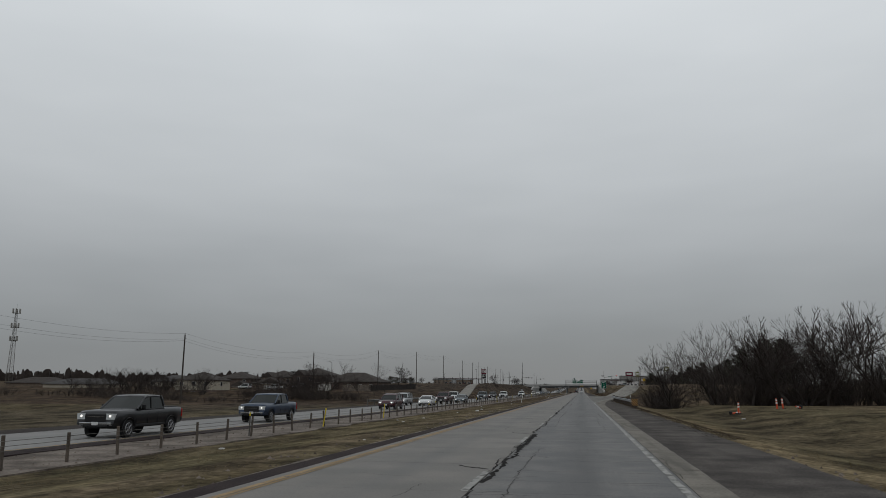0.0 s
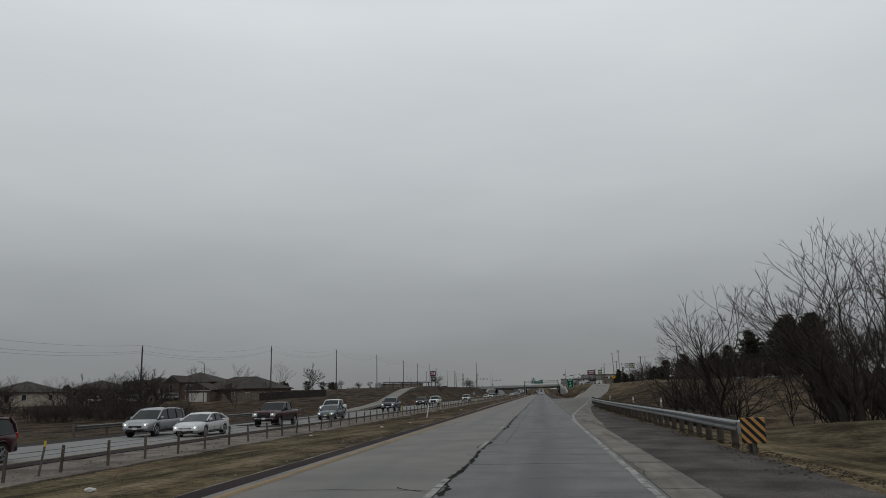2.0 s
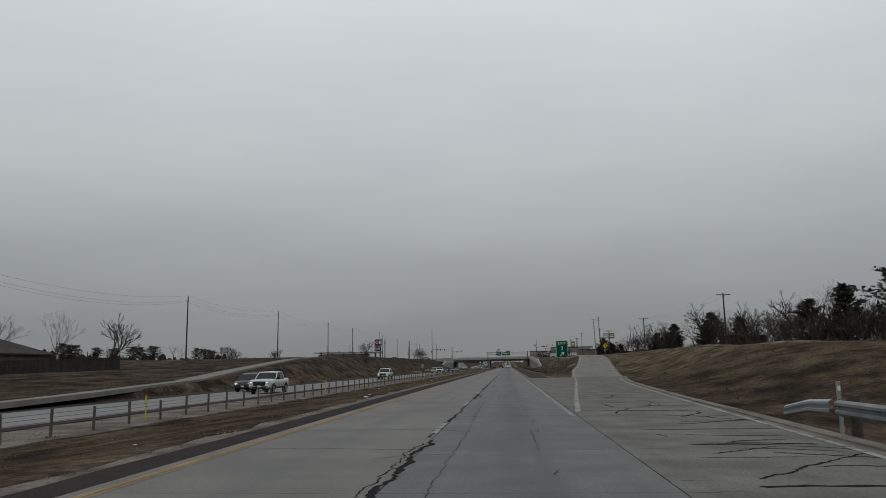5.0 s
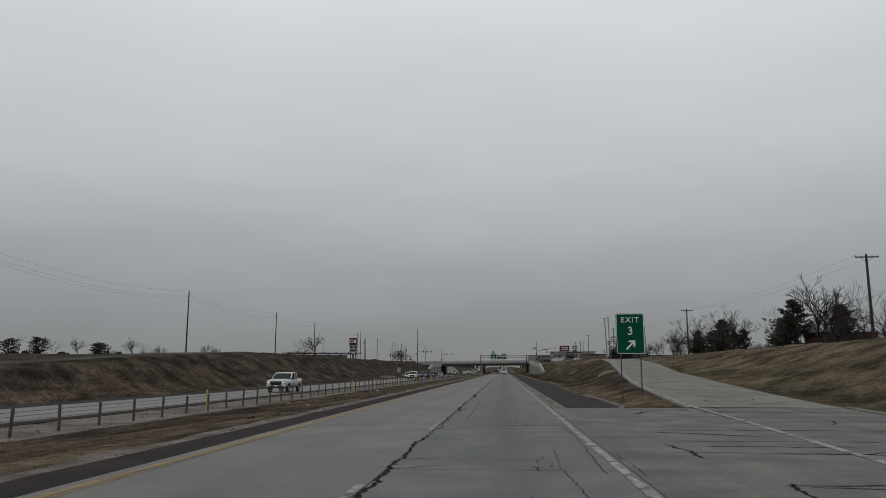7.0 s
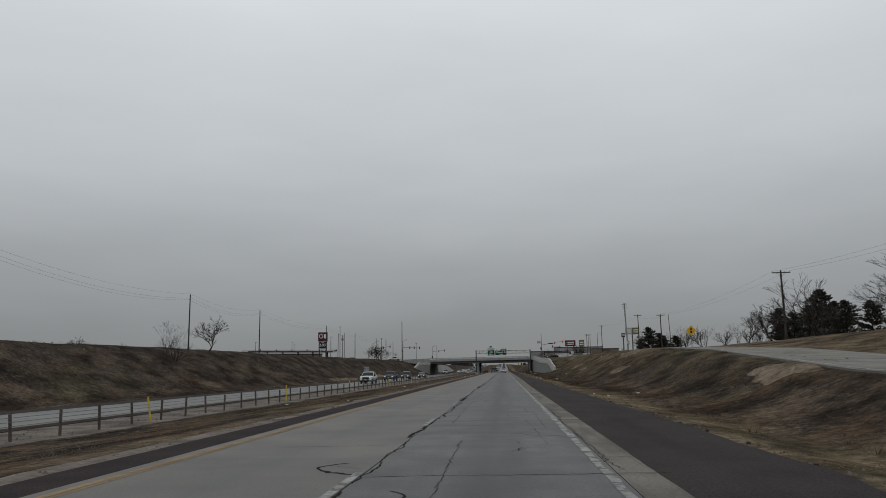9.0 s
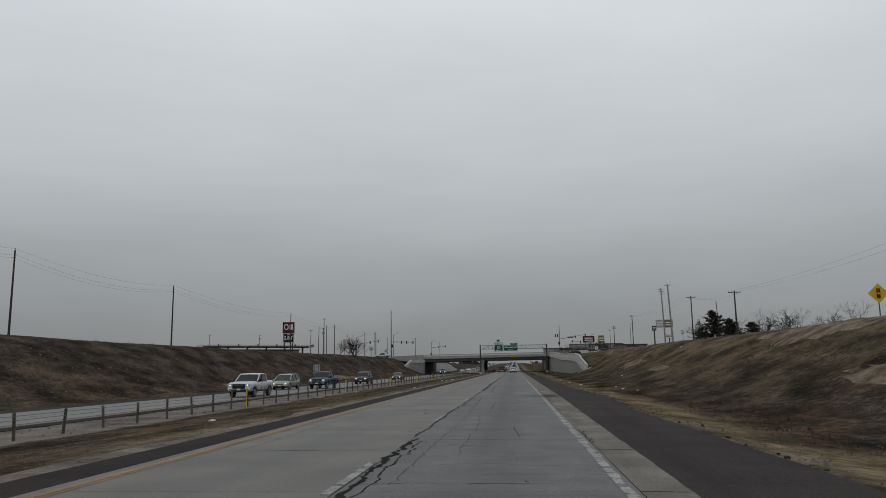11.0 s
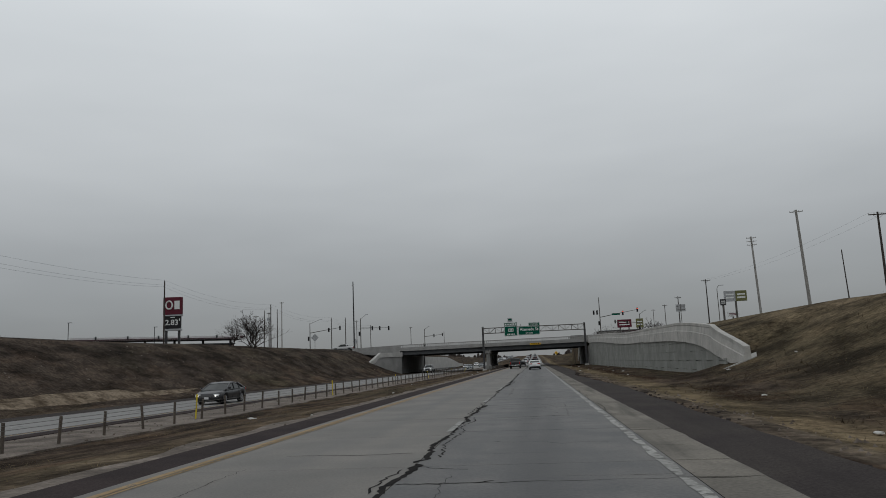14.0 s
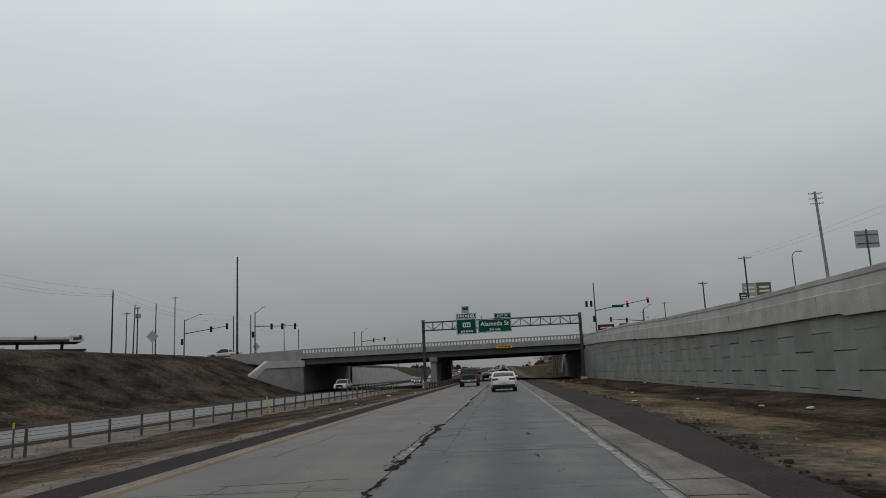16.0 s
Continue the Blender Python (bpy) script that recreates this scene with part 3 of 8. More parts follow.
ribbon("gravel_edge", NEAR_Y, lambda y: table(LEFT_EDGE, y) - 0.2 - 0.49 * smooth((y - 110) / 80) + (0.14 + 0.28 * smooth((y - 110) / 80)) * noise.noise((7.0, y * 0.4, 0)), lambda y: table(LEFT_EDGE, y) + 0.08, flat(-0.045), GRAVEL, thick=0.1, label="pale gravel strip between asphalt and median grass", cat="gravel")
ribbon("gravel_edge", NEAR_Y, ragged(-19.2, 0.1, 0.4, 18.0), ragged(-15.2, 0.4, 0.3, 17.0), lambda x, y: land(x, y) + 0.05, GRAVEL, thick=0.1, label="pale gravel strip under the cable barrier", cat="gravel")
ribbon("shoulder", LONG_Y, lambda y: -20.25, lambda y: -19.15, flat(-0.612), ASPHALT_EDGE, thick=0.2, label="dark asphalt strip inside the far carriageway", cat="shoulder")
ribbon("road_opposite", LONG_Y, lambda y: -27.6, lambda y: -20.2, flat(-0.6), CONCRETE_OLD, thick=0.25, label="pale concrete carriageway for oncoming traffic")
ribbon("shoulder", LONG_Y, lambda y: -30.4, lambda y: -27.6, flat(-0.612), ASPHALT, thick=0.2, label="dark asphalt outer shoulder of the far carriageway", cat="shoulder")


def ramp(rows, left, right, name, label, ys, material, tilt=0.0):
    def height(x, y):
        return table(rows, y, 2) + 0.004 + tilt * (x - table(rows, y, 1))
    return ribbon(name, ys, left, right, height, material, thick=0.35, label=label)


RAMP_CONCRETE = streaks(mat("ramp_concrete", (0.238, 0.223, 0.196), 0.9, 0, 0.25, 0.5, 24, 0.3, tint=(0.178, 0.167, 0.147)), (0.10, 0.098, 0.094), 0.9, 0.03, 0.6, 0.3)
RAMP_LEFT = [(238, 7.15), (252, 8.35), (265, 9.45), (280, 11.2)]
ramp(R_RAMP, lambda y: table(RAMP_LEFT, y) if y < 280 else table(R_RAMP, y, 1) - 3.4, lambda y: table(WIDE, y) if y < 238.5 else min(table(R_RAMP, y, 1) + 3.4, 13.1 + 0.117 * (y - 238)), "exit_ramp", "grey concrete exit ramp climbing the slope", [238] + list(np.arange(241, 900, 3.0)), RAMP_CONCRETE)
ramp(L_RAMP, lambda y: table(L_RAMP, y, 1) - 2.1, lambda y: table(L_RAMP, y, 1) + 2.1, "entry_ramp", "grey concrete entry ramp coming down the slope", list(np.arange(123, 900, 3.0)), RAMP_CONCRETE, 0.06)
# The widened concrete where the exit lane leaves.
OUTER_LINE = [(96, 1.66), (100, 1.66), (108, 1.78), (115, 2.02), (124, 2.7), (135, 3.5), (143, 4.2), (160, 5.5), (185, 7.2), (200, 8.35), (214, 9.6), (226, 11.0), (238, 12.7)]
APRON = streaks(mat("worn_apron_concrete", (0.205, 0.195, 0.176), 0.9, 0, 0.38, 0.7, 20, 0.35, spec=0.15, tint=(0.140, 0.134, 0.124)), (0.095, 0.092, 0.087), 1.0, 0.05, 0.55, 0.25)


def split(y):
    """Where the worn apron meets the pale strip along its outer edge."""
    return max(1.83, table(OUTER_LINE, y) + (0.05 if y < 205 else 0.3)) + 0.10 * noise.noise((11.0, y * 0.3, 0))


ribbon("exit_lane", list(np.arange(104, 237, 2.0)) + [238], lambda y: 1.82, split, lambda x, y: (0.003 if x < 4 else table(R_RAMP, y, 2) + 0.005), APRON, thick=0.35, label="wide cracked concrete apron of the exit lane")
ribbon("exit_lane_edge", list(np.arange(96, 237, 1.0)) + [238], lambda y: max(2.71, split(y) - 0.2), lambda y: max(table(WIDE, y), split(y) + 0.05) + (0.14 * noise.noise((17.0, y * 0.35, 0)) if y < 146 else 0.0), lambda x, y: table(R_RAMP, y, 2) - 0.003, CONCRETE_EDGE, thick=0.35, label="pale ragged concrete strip outside the exit lane")
ribbon("gutter_kerb", list(np.arange(146, 239, 2.0)), lambda y: (table(WIDE, y) if y < 238 else min(table(R_RAMP, y, 1) + 3.4, 13.1 + 0.117 * (y - 238))) - 0.02, lambda y: (table(WIDE, y) if y < 238 else min(table(R_RAMP, y, 1) + 3.4, 13.1 + 0.117 * (y - 238))) + 0.34, lambda x, y: table(R_RAMP, y, 2) + 0.035, CONCRETE_EDGE, thick=0.3, label="low pale concrete kerb along the exit lane", cat="kerb")

# Painted lines.
for stretch in (np.arange(-14, 108, 0.25), np.arange(172, 364.1, 0.25), np.arange(367, 720, 0.25)):
    ribbon("edge_line", list(stretch), ragged(1.595, 0.05, 0.9, 31), ragged(1.735, 0.055, 0.9, 32), flat(0.006), WHITE_PAINT, label="worn white edge line", cat="road marking")
ribbon("edge_line", NEAR_Y[46:], lambda y: -5.72, lambda y: -5.58, flat(0.006), YELLOW_PAINT, label="faded yellow edge line", cat="road marking")
ribbon("edge_line", NEAR_Y[46:], lambda y: -5.54, lambda y: -5.47, flat(0.006), YELLOW_PAINT, label="thin faded yellow line", cat="road marking")
ribbon("edge_line", NEAR_Y, lambda y: -27.45, lambda y: -27.3, flat(-0.594), WHITE_PAINT, label="white outer line of the far carriageway", cat="road marking")
ribbon("edge_line", NEAR_Y, lambda y: -20.5, lambda y: -20.35, flat(-0.594), YELLOW_PAINT, label="yellow inner line of the far carriageway", cat="road marking")
RAMP_LINE = [(172, 1.8), (178, 2.3), (184, 2.8), (190, 3.35), (203, 4.5), (212, 5.35), (220, 6.0), (230, 6.9), (238, 7.4), (252, 8.6), (265, 9.75), (280, 11.5), (295, 13.4), (325, 16.6), (360, 20.0)]
ribbon("edge_line", list(np.arange(174, 350, 2.0)), lambda y: table(RAMP_LINE, y) - 0.07, lambda y: table(RAMP_LINE, y) + 0.12, lambda x, y: table(R_RAMP, y, 2) + 0.012, WHITE_PAINT, label="white line along the exit ramp", cat="road marking")
ribbon("edge_line", list(np.arange(104, 234, 2.0)), lambda y: table(OUTER_LINE, y) - 0.07, lambda y: table(OUTER_LINE, y) + 0.08, lambda x, y: 0.012, WHITE_PAINT, label="worn white outer line of the exit lane", cat="road marking")
dash_mesh = None
DASHES = [(-1, 3.6), (0, 15.5), (4, 63.3), (8, 109.0), (16, 203.8), (21, 264.0), (27, 336.8), (33, 412.2), (40, 494.0), (53, 650.0)]
for i in range(-1, 53):
    y = table(DASHES, i)
    if dash_mesh is None:
        ob = part("lane_dash", boxed(0, 0, 0, 0.13, 3.05, 0.006, 0.0), WHITE_PAINT)
        dash_mesh = ob.data
    else:
        ob = new("lane_dash", dash_mesh)
    ob.location = (-2.0, y, 0.006)
    tagged(ob, "worn white lane dash on concrete", "road marking", "lane dashes", "structure")
for i in range(48):
    ob = new("lane_dash", dash_mesh)
    ob.location = (-23.9, 10 + 12.19 * i, -0.594)
    tagged(ob, "white lane dash on the far carriageway", "road marking", "far lane dashes", "structure")


def wiggle(rng, pts, width, verts, faces, z=0.0035):
    """A dark sealed crack along a line of points, of uneven width."""
    k = len(verts)
    f = rng.uniform(0.7, 1.2)
    fine = []
    for (x, y), (x2, y2) in zip(pts, pts[1:]):
        d = min(0.035, 0.11 * math.hypot(x2 - x, y2 - y))
        fine += [(x, y), ((x + x2) / 2 + rng.gauss(0, d), (y + y2) / 2 + rng.gauss(0, d))]
    pts = fine + [pts[-1]]
    for i, (x, y) in enumerate(pts):
        f = 0.6 * f + 0.4 * rng.uniform(0.1, 1.9)
        w = width * f * (0.35 if i in (0, len(pts) - 1) else 1.0)
        x2, y2 = pts[min(i + 1, len(pts) - 1)]
        x1, y1 = pts[max(i - 1, 0)]
        d = math.hypot(x2 - x1, y2 - y1) or 1
        nx, ny = -(y2 - y1) / d, (x2 - x1) / d
        verts += [(x - nx * w / 2, y - ny * w / 2, z), (x + nx * w / 2, y + ny * w / 2, z)]
    for i in range(len(pts) - 1):
        a = k + 2 * i
        faces.append((a, a + 1, a + 3, a + 2))


def cracks():
    rng = random.Random(5)
    verts, faces = [], []
    y = -4.0
    # the tarred joint between the two lanes, in runs that thicken and thin
    while y < 640:
        n = rng.randint(12, 40)
        pts = []
        w = rng.choice((0.03, 0.05, 0.07, 0.10, 0.16))
        off = rng.uniform(-0.06, 0.10)
        for i in range(n):
            pts.append((-1.90 + off + 0.12 * noise.noise((y, i * 0.16, 0)) + rng.gauss(0, 0.022), y + 0.28 * i))
        wiggle(rng, pts, w, verts, faces)
        side = rng.choice((-0.16, 0.2))
        if w > 0.08 and rng.random() < 0.6:
            wiggle(rng, [(x + side + rng.gauss(0, 0.008), yy) for x, yy in pts[2:-2]], 0.03, verts, faces)
        y += 0.28 * n * rng.uniform(0.95, 1.12)
    # tar along the edge line and the yellow line
    y = 0.0
    while y < 640:
        n = rng.randint(8, 30)
        if rng.random() < 0.35:
            wiggle(rng, [(1.86 + rng.gauss(0, 0.02) + 0.1 * noise.noise((y, i * 0.1, 0)), y + 0.3 * i) for i in range(n)], rng.choice((0.012, 0.016, 0.024)), verts, faces)
        y += 0.3 * n
    # cracks straight across the lanes, some running out over the edge concrete
    y = 1.0
    while y < 640:
        y += rng.uniform(0.9, 4.4)
        a, c = rng.choice(((-5.5, -2.0), (-1.85, 1.6), (-1.85, 2.6), (-1.85, 2.6), (1.8, 2.66), (-1.6, 0.8), (-4.4, -2.2), (-1.85, 2.6)))
        slope = rng.gauss(0, 0.05)
        pts = []
        n = max(4, int((c - a) / 0.18))
        dy = 0.0
        for i in range(n + 1):
            dy += rng.gauss(0, 0.024)
            pts.append((a + (c - a) * i / n, y + slope * i * 0.18 + dy))
        wiggle(rng, pts, rng.choice((0.012, 0.016, 0.022, 0.03)), verts, faces)
    # open joints of the edge concrete, and more cracks between them
    for i in range(300):
        y = -14 + 4.66 * (i // 2) + (0 if i % 2 == 0 else rng.uniform(1.2, 3.6))
        if i % 2 and rng.random() < 0.6:
            continue
        c = table(EDGE_STRIP, y) - (0.02 if i % 2 == 0 else rng.uniform(0.02, 0.4))
        dy, pts = 0.0, []
        for j in range(7):
            dy += rng.gauss(0, 0.012)
            pts.append((1.80 + (c - 1.80) * j / 6, y + dy))
        wiggle(rng, pts, rng.choice((0.014, 0.02, 0.028)), verts, faces)
    # spurs that branch from the joint between the lanes
    for _ in range(190):
        y, side = rng.uniform(0, 640), rng.choice((1, 1, 1, -1))
        x, ang, pts = -1.9, rng.gauss(0.15, 0.4), []
        for i in range(rng.randint(3, 13)):
            pts.append((x, y))
            x += side * 0.11 * math.cos(ang)
            y += 0.11 * math.sin(ang)
            ang += rng.gauss(0, 0.3)
        wiggle(rng, pts, rng.choice((0.010, 0.016, 0.024, 0.034)), verts, faces)
    # broken bits of a crack along the middle of the driving lane
    for _ in range(150):
        x, y = 0.42 + rng.gauss(0, 0.10), rng.choice((rng.uniform(150, 330), rng.uniform(330, 640)))
        pts = []
        for i in range(rng.randint(3, 7)):
            pts.append((x, y))
            x += rng.gauss(0, 0.05)
            y += 0.12
        wiggle(rng, pts, rng.choice((0.010, 0.016, 0.026)), verts, faces)
    # two broad tar bands across the driving lane before the exit
    for y, a, c, w in ((114.1, -1.9, 1.3, 0.09), (106.3, -0.5, 1.65, 0.12), (101.2, -1.9, -0.6, 0.06)):
        wiggle(rng, [(a + (c - a) * j / 16, y + rng.gauss(0, 0.03)) for j in range(17)], w, verts, faces)
    # fine hairlines across the driving lane
    for _ in range(420):
        y = rng.uniform(4, 640) if rng.random() < 0.35 else rng.uniform(320, 640)
        a = rng.uniform(-1.8, 1.0)
        c = min(1.75, a + rng.uniform(0.4, 2.6))
        n, dy, pts = max(3, int((c - a) / 0.15)), 0.0, []
        for i in range(n + 1):
            dy += rng.gauss(0, 0.012)
            pts.append((a + (c - a) * i / n, y + dy))
        wiggle(rng, pts, rng.uniform(0.006, 0.012), verts, faces)
    # wandering cracks
    for _ in range(90):
        y = rng.uniform(0, 640)
        lane = rng.choice((-5.4, -1.9, -1.9, -1.2))
        length = rng.uniform(0.6, 2.6)
        ang = rng.gauss(0, 0.35)
        pts, x, yy = [], lane + rng.uniform(0, 2.2), y
        for i in range(int(length / 0.1)):
            pts.append((x, yy))
            x += 0.1 * math.cos(ang)
            yy += 0.1 * math.sin(ang)
            ang += rng.gauss(0, 0.3) - 0.15 * ang
            if x > 2.6:
                break
        wiggle(rng, pts, rng.uniform(0.008, 0.02), verts, faces)
    for _ in range(70):
        y = rng.uniform(0, 640)
        pts, x, ang = [], rng.choice((-4.6, -3.1, -1.0, -0.6, 0.6, 1.2)) + rng.gauss(0, 0.25), math.pi / 2
        for i in range(rng.randint(10, 60)):
            pts.append((x, y + 0.2 * i))
            x += rng.gauss(0, 0.012) + 0.02 * noise.noise((y, i * 0.2, 3))
        wiggle(rng, pts, rng.uniform(0.006, 0.014), verts, faces)
    # a thin crack that keeps beside the joint
    y = 0.0
    while y < 640:
        n = rng.randint(14, 50)
        if rng.random() < 0.6:
            wiggle(rng, [(-1.28 + 0.22 * noise.noise((61.0, (y + 0.3 * i) * 0.07, 0)) + rng.gauss(0, 0.012), y + 0.3 * i) for i in range(n)], rng.choice((0.008, 0.012, 0.016)), verts, faces)
        y += 0.3 * n
    # hooked patches beside the joint
    for _ in range(16):
        y = rng.uniform(0, 640)
        s = rng.choice((-1, 1))
        pts = [(-1.9 + s * (0.12 + 0.75 * math.sin(0.24 * i)) , y + 0.13 * i + rng.gauss(0, 0.03)) for i in range(rng.randint(6, 12))]
        wiggle(rng, pts, rng.uniform(0.025, 0.07), verts, faces)
    ob = pydata("crack_sealant", verts, faces, TAR, road)
    tagged(ob, "black tar bands in cracks and joints", kind="stuff")
    verts, faces = [], []
    # cracks from edge to edge at the slab joints of the apron and ramp
    y = 112.0
    while y < 345:
        y += rng.uniform(1.8, 5.0)
        a0 = 2.8 if y < 236 else table(RAMP_LINE, y)
        a1 = table(WIDE, y) - 0.1 if y < 236 else table(R_RAMP, y, 1) + 2.6
        u0, u1 = rng.choice(((0, 1), (0, 1), (0, 0.55), (0.4, 1), (0.1, 0.8)))
        b0, b1 = a0 + (a1 - a0) * u0, a0 + (a1 - a0) * u1
        n, dy, k = max(4, int((b1 - b0) / 0.25)), 0.0, len(verts)
        pts = []
        for i in range(n + 1):
            dy += rng.gauss(0, 0.03)
            pts.append((b0 + (b1 - b0) * i / n, y + dy))
        wiggle(rng, pts, rng.choice((0.03, 0.045, 0.07, 0.11)), verts, faces)
        for j in range(k, len(verts)):
            p, q, c = verts[j]
            verts[j] = (p, q, 0.009 + table(R_RAMP, q, 2))
    for _ in range(150):
        y = rng.uniform(112, 350)
        rc = table(R_RAMP, y, 1) if y > 238 else 0.5 * (2.7 + table(WIDE, y))
        half = 2.8 if y > 238 else 0.45 * (table(WIDE, y) - 2.7)
        ang = rng.choice((0.0, 0.0, 1.3)) + rng.gauss(0, 0.25)
        x, yy, pts = rc + rng.uniform(-half, half * 0.5), y, []
        for i in range(rng.randint(8, 24)):
            pts.append((x, yy))
            x += 0.2 * math.cos(ang)
            yy += 0.2 * math.sin(ang)
            ang += rng.gauss(0, 0.2)
            if abs(x - rc) > half:
                break
        if len(pts) < 2:
            continue
        k = len(verts)
        wiggle(rng, pts, rng.uniform(0.025, 0.08), verts, faces)
        for j in range(k, len(verts)):
            a, b, c = verts[j]
            verts[j] = (a, b, 0.009 + table(R_RAMP, b, 2))
    ob = pydata("crack_sealant", verts, faces, TAR, bpy.data.objects["exit_ramp"])
    tagged(ob, "dark sealed cracks across the ramp", kind="stuff")


cracks()

# ---- overpass ----


def overpass():
    y0, y1, xl, xr = BRIDGE_Y0, BRIDGE_Y1, BRIDGE_L, BRIDGE_R
    ob = thing("overpass", "concrete road bridge on dark girders over the motorway", "bridge", (0, y0, 0))
    d = y1 - y0

    def zt(x):
        return 5.75 + 0.008 * (x - xr) * (1 if x < xr else 0) + 0.0

    def slab(name, x0, x1, ya, yb, z0, z1, material, label=""):
        """A bar across the motorway that follows the deck's slight fall."""
        vs = [(x, y, zt(x) + z) for x in (x0, x1) for y in (ya, yb) for z in (z0, z1)]
        fs = [(0, 1, 3, 2), (4, 6, 7, 5), (0, 4, 5, 1), (2, 3, 7, 6), (1, 5, 7, 3), (0, 2, 6, 4)]
        o = pydata(name, vs, fs, material, ob)
        return tagged(o, label) if label else o
    slab("deck", xl - 0.5, xr + 0.5, 0.0, d, -0.45, 0.0, CONCRETE_BRIDGE, "grey concrete deck slab")
    for i in range(6):
        y = 0.75 + i * (d - 1.5) / 5
        for lo, hi, th in ((-1.42, -1.36, 0.45), (-1.38, -0.48, 0.05), (-0.5, -0.452, 0.45)):
            slab("girder", xl + 0.3, xr - 0.3, y - th / 2, y + th / 2, lo, hi, GIRDER)
    # parapets: a low concrete kerb, balusters and a top beam
    for ya in (0.02, d - 0.32):
        slab("kerb_beam", xl - 0.1, xr + 6, ya, ya + 0.3, 0.0, 0.42, CONCRETE_BRIDGE)
        slab("top_rail", xl - 0.1, xr + 6, ya + 0.03, ya + 0.25, 0.92, 1.10, CONCRETE_BRIDGE)
        n = int((xr - xl + 5.6) / 0.52)
        base = None
        for i in range(n):
            x = xl + 0.1 + i * 0.52
            if base is None:
                o = part("baluster", boxed(0, 0, 0.255, 0.20, 0.16, 0.51), CONCRETE_BRIDGE, ob)
                base = o.data
            else:
                o = new("baluster", base)
                o.parent = ob
            o.location = (x, ya + 0.14, zt(x) + 0.415)
    # abutments and the pier wall in the median
    part("abutment", boxed(xr + 0.6, d / 2, 2.1, 1.2, d + 1.0, 4.5, 0.03), CONCRETE_DARK, ob)
    part("abutment", boxed(xl - 0.6, d / 2, 1.75, 1.2, d + 1.0, 5.0, 0.03), CONCRETE_DARK, ob)
    part("pier_cap", boxed(-11.4, d / 2, 3.85, 1.3, d - 1.0, 0.75, 0.04), CONCRETE_DARK, ob)
    for i in range(5):
        part("pier_column", boxed(-11.4, 1.6 + i * (d - 3.2) / 4, 1.65, 0.95, 1.6, 3.9, 0.06), CONCRETE_DARK, ob)
    part("pier_footing", boxed(-11.4, d / 2, 0.05, 1.4, d - 0.4, 1.1, 0.04), CONCRETE_DARK, ob)
    part("clearance_plate", boxed(0.2, -0.05, 5.35, 2.6, 0.03, 0.42, 0.0), YELLOW_SIGN, ob, "small orange-yellow plate with dark writing")
    for i in range(4):
        part("writing_bar", boxed(-0.6 + i * 0.52, -0.07, 5.35, 0.36, 0.012, 0.16), BLACK, ob)


overpass()


def wing_wall_right():
    """The retaining wall on our side: panels below, a smooth barrier band on top that rises to the bridge and comes down to the slope at its near end."""
    ob = thing("retaining_wall", "grey concrete retaining wall of staggered panels with smooth coping", "wall", (13.0, 475, 0))
    ys = list(np.arange(-6.5, 125.6, 0.5))
    LOW = [(-6.5, 0.35), (-5.2, 0.50), (-3.6, 0.85), (-1.8, 1.25), (0, 1.6), (2.2, 1.92), (4.7, 2.18), (9, 2.46), (14, 2.66), (24, 2.86), (34, 2.95)]

    def top(y):
        return table(WALL_TOP, y + 475)

    def low(y):
        return table(LOW, y) if y < 34 else top(y) - 1.62 + 0.1 * smooth(1 - (y - 34) / 20)

    def out(y):
        return 0.6 * smooth((-1.0 - y) / 6.0)

    verts, faces = [], []
    for y in ys:
        a, b = low(y), top(y)
        c = a + 0.56 * (b - a)
        ring = [(-0.18, a), (-0.15, c), (-0.09, c + 0.03), (-0.03, b - 0.26), (-0.07, b - 0.22), (-0.07, b - 0.02), (-0.04, b), (0.32, b), (0.40, a)]
        verts += [(x + out(y), y, z) for x, z in ring]
    m = len(ring)
    for j in range(len(ys) - 1):
        for i in range(m):
            k, q = m * j + i, m * j + (i + 1) % m
            faces.append((k, q, q + m, k + m))
    faces += [tuple(range(m - 1, -1, -1)), tuple(range(m * len(ys) - m, m * len(ys)))]
    tagged(pydata("coping", verts, faces, BAND, ob), "smooth pale concrete barrier band")
    toe = [(12.1, 468.4), (14.2, 468.2), (14.8, 470.4), (13.9, 471.4), (13.3, 468.9)]
    vs = [(x - 13.0, y - 475, land(x, y) + dz) for dz in (0.05, -0.4) for x, y in toe]
    tagged(pydata("toe_slab", vs, [(0, 1, 2, 3, 4), (9, 8, 7, 6, 5)] + [(i, i + 5, (i + 1) % 5 + 5, (i + 1) % 5) for i in range(5)], CONCRETE, ob), "pale sloping concrete slab at the wall end")
    for k in range(0, 21):
        y = 6.0 * k
        part("joint", boxed(-0.105, y, low(y) + 0.27 * (top(y) - low(y)), 0.13, 0.014, 0.5 * (top(y) - low(y))), CONCRETE_DARK, ob)
    vs, fs = [], []
    for y in ys:
        o = out(y)
        vs += [(0.10 + o, y, -0.6), (0.10 + o, y, low(y) + 0.1), (0.34 + o, y, low(y) + 0.1), (0.34 + o, y, -0.6)]
    for j in range(len(ys) - 1):
        for i in range(4):
            k, q = 4 * j + i, 4 * j + (i + 1) % 4
            fs.append((k, q, q + 4, k + 4))
    pydata("backing", vs, fs, PANEL, ob)
    return ob, low


right_wall, right_low = wing_wall_right()


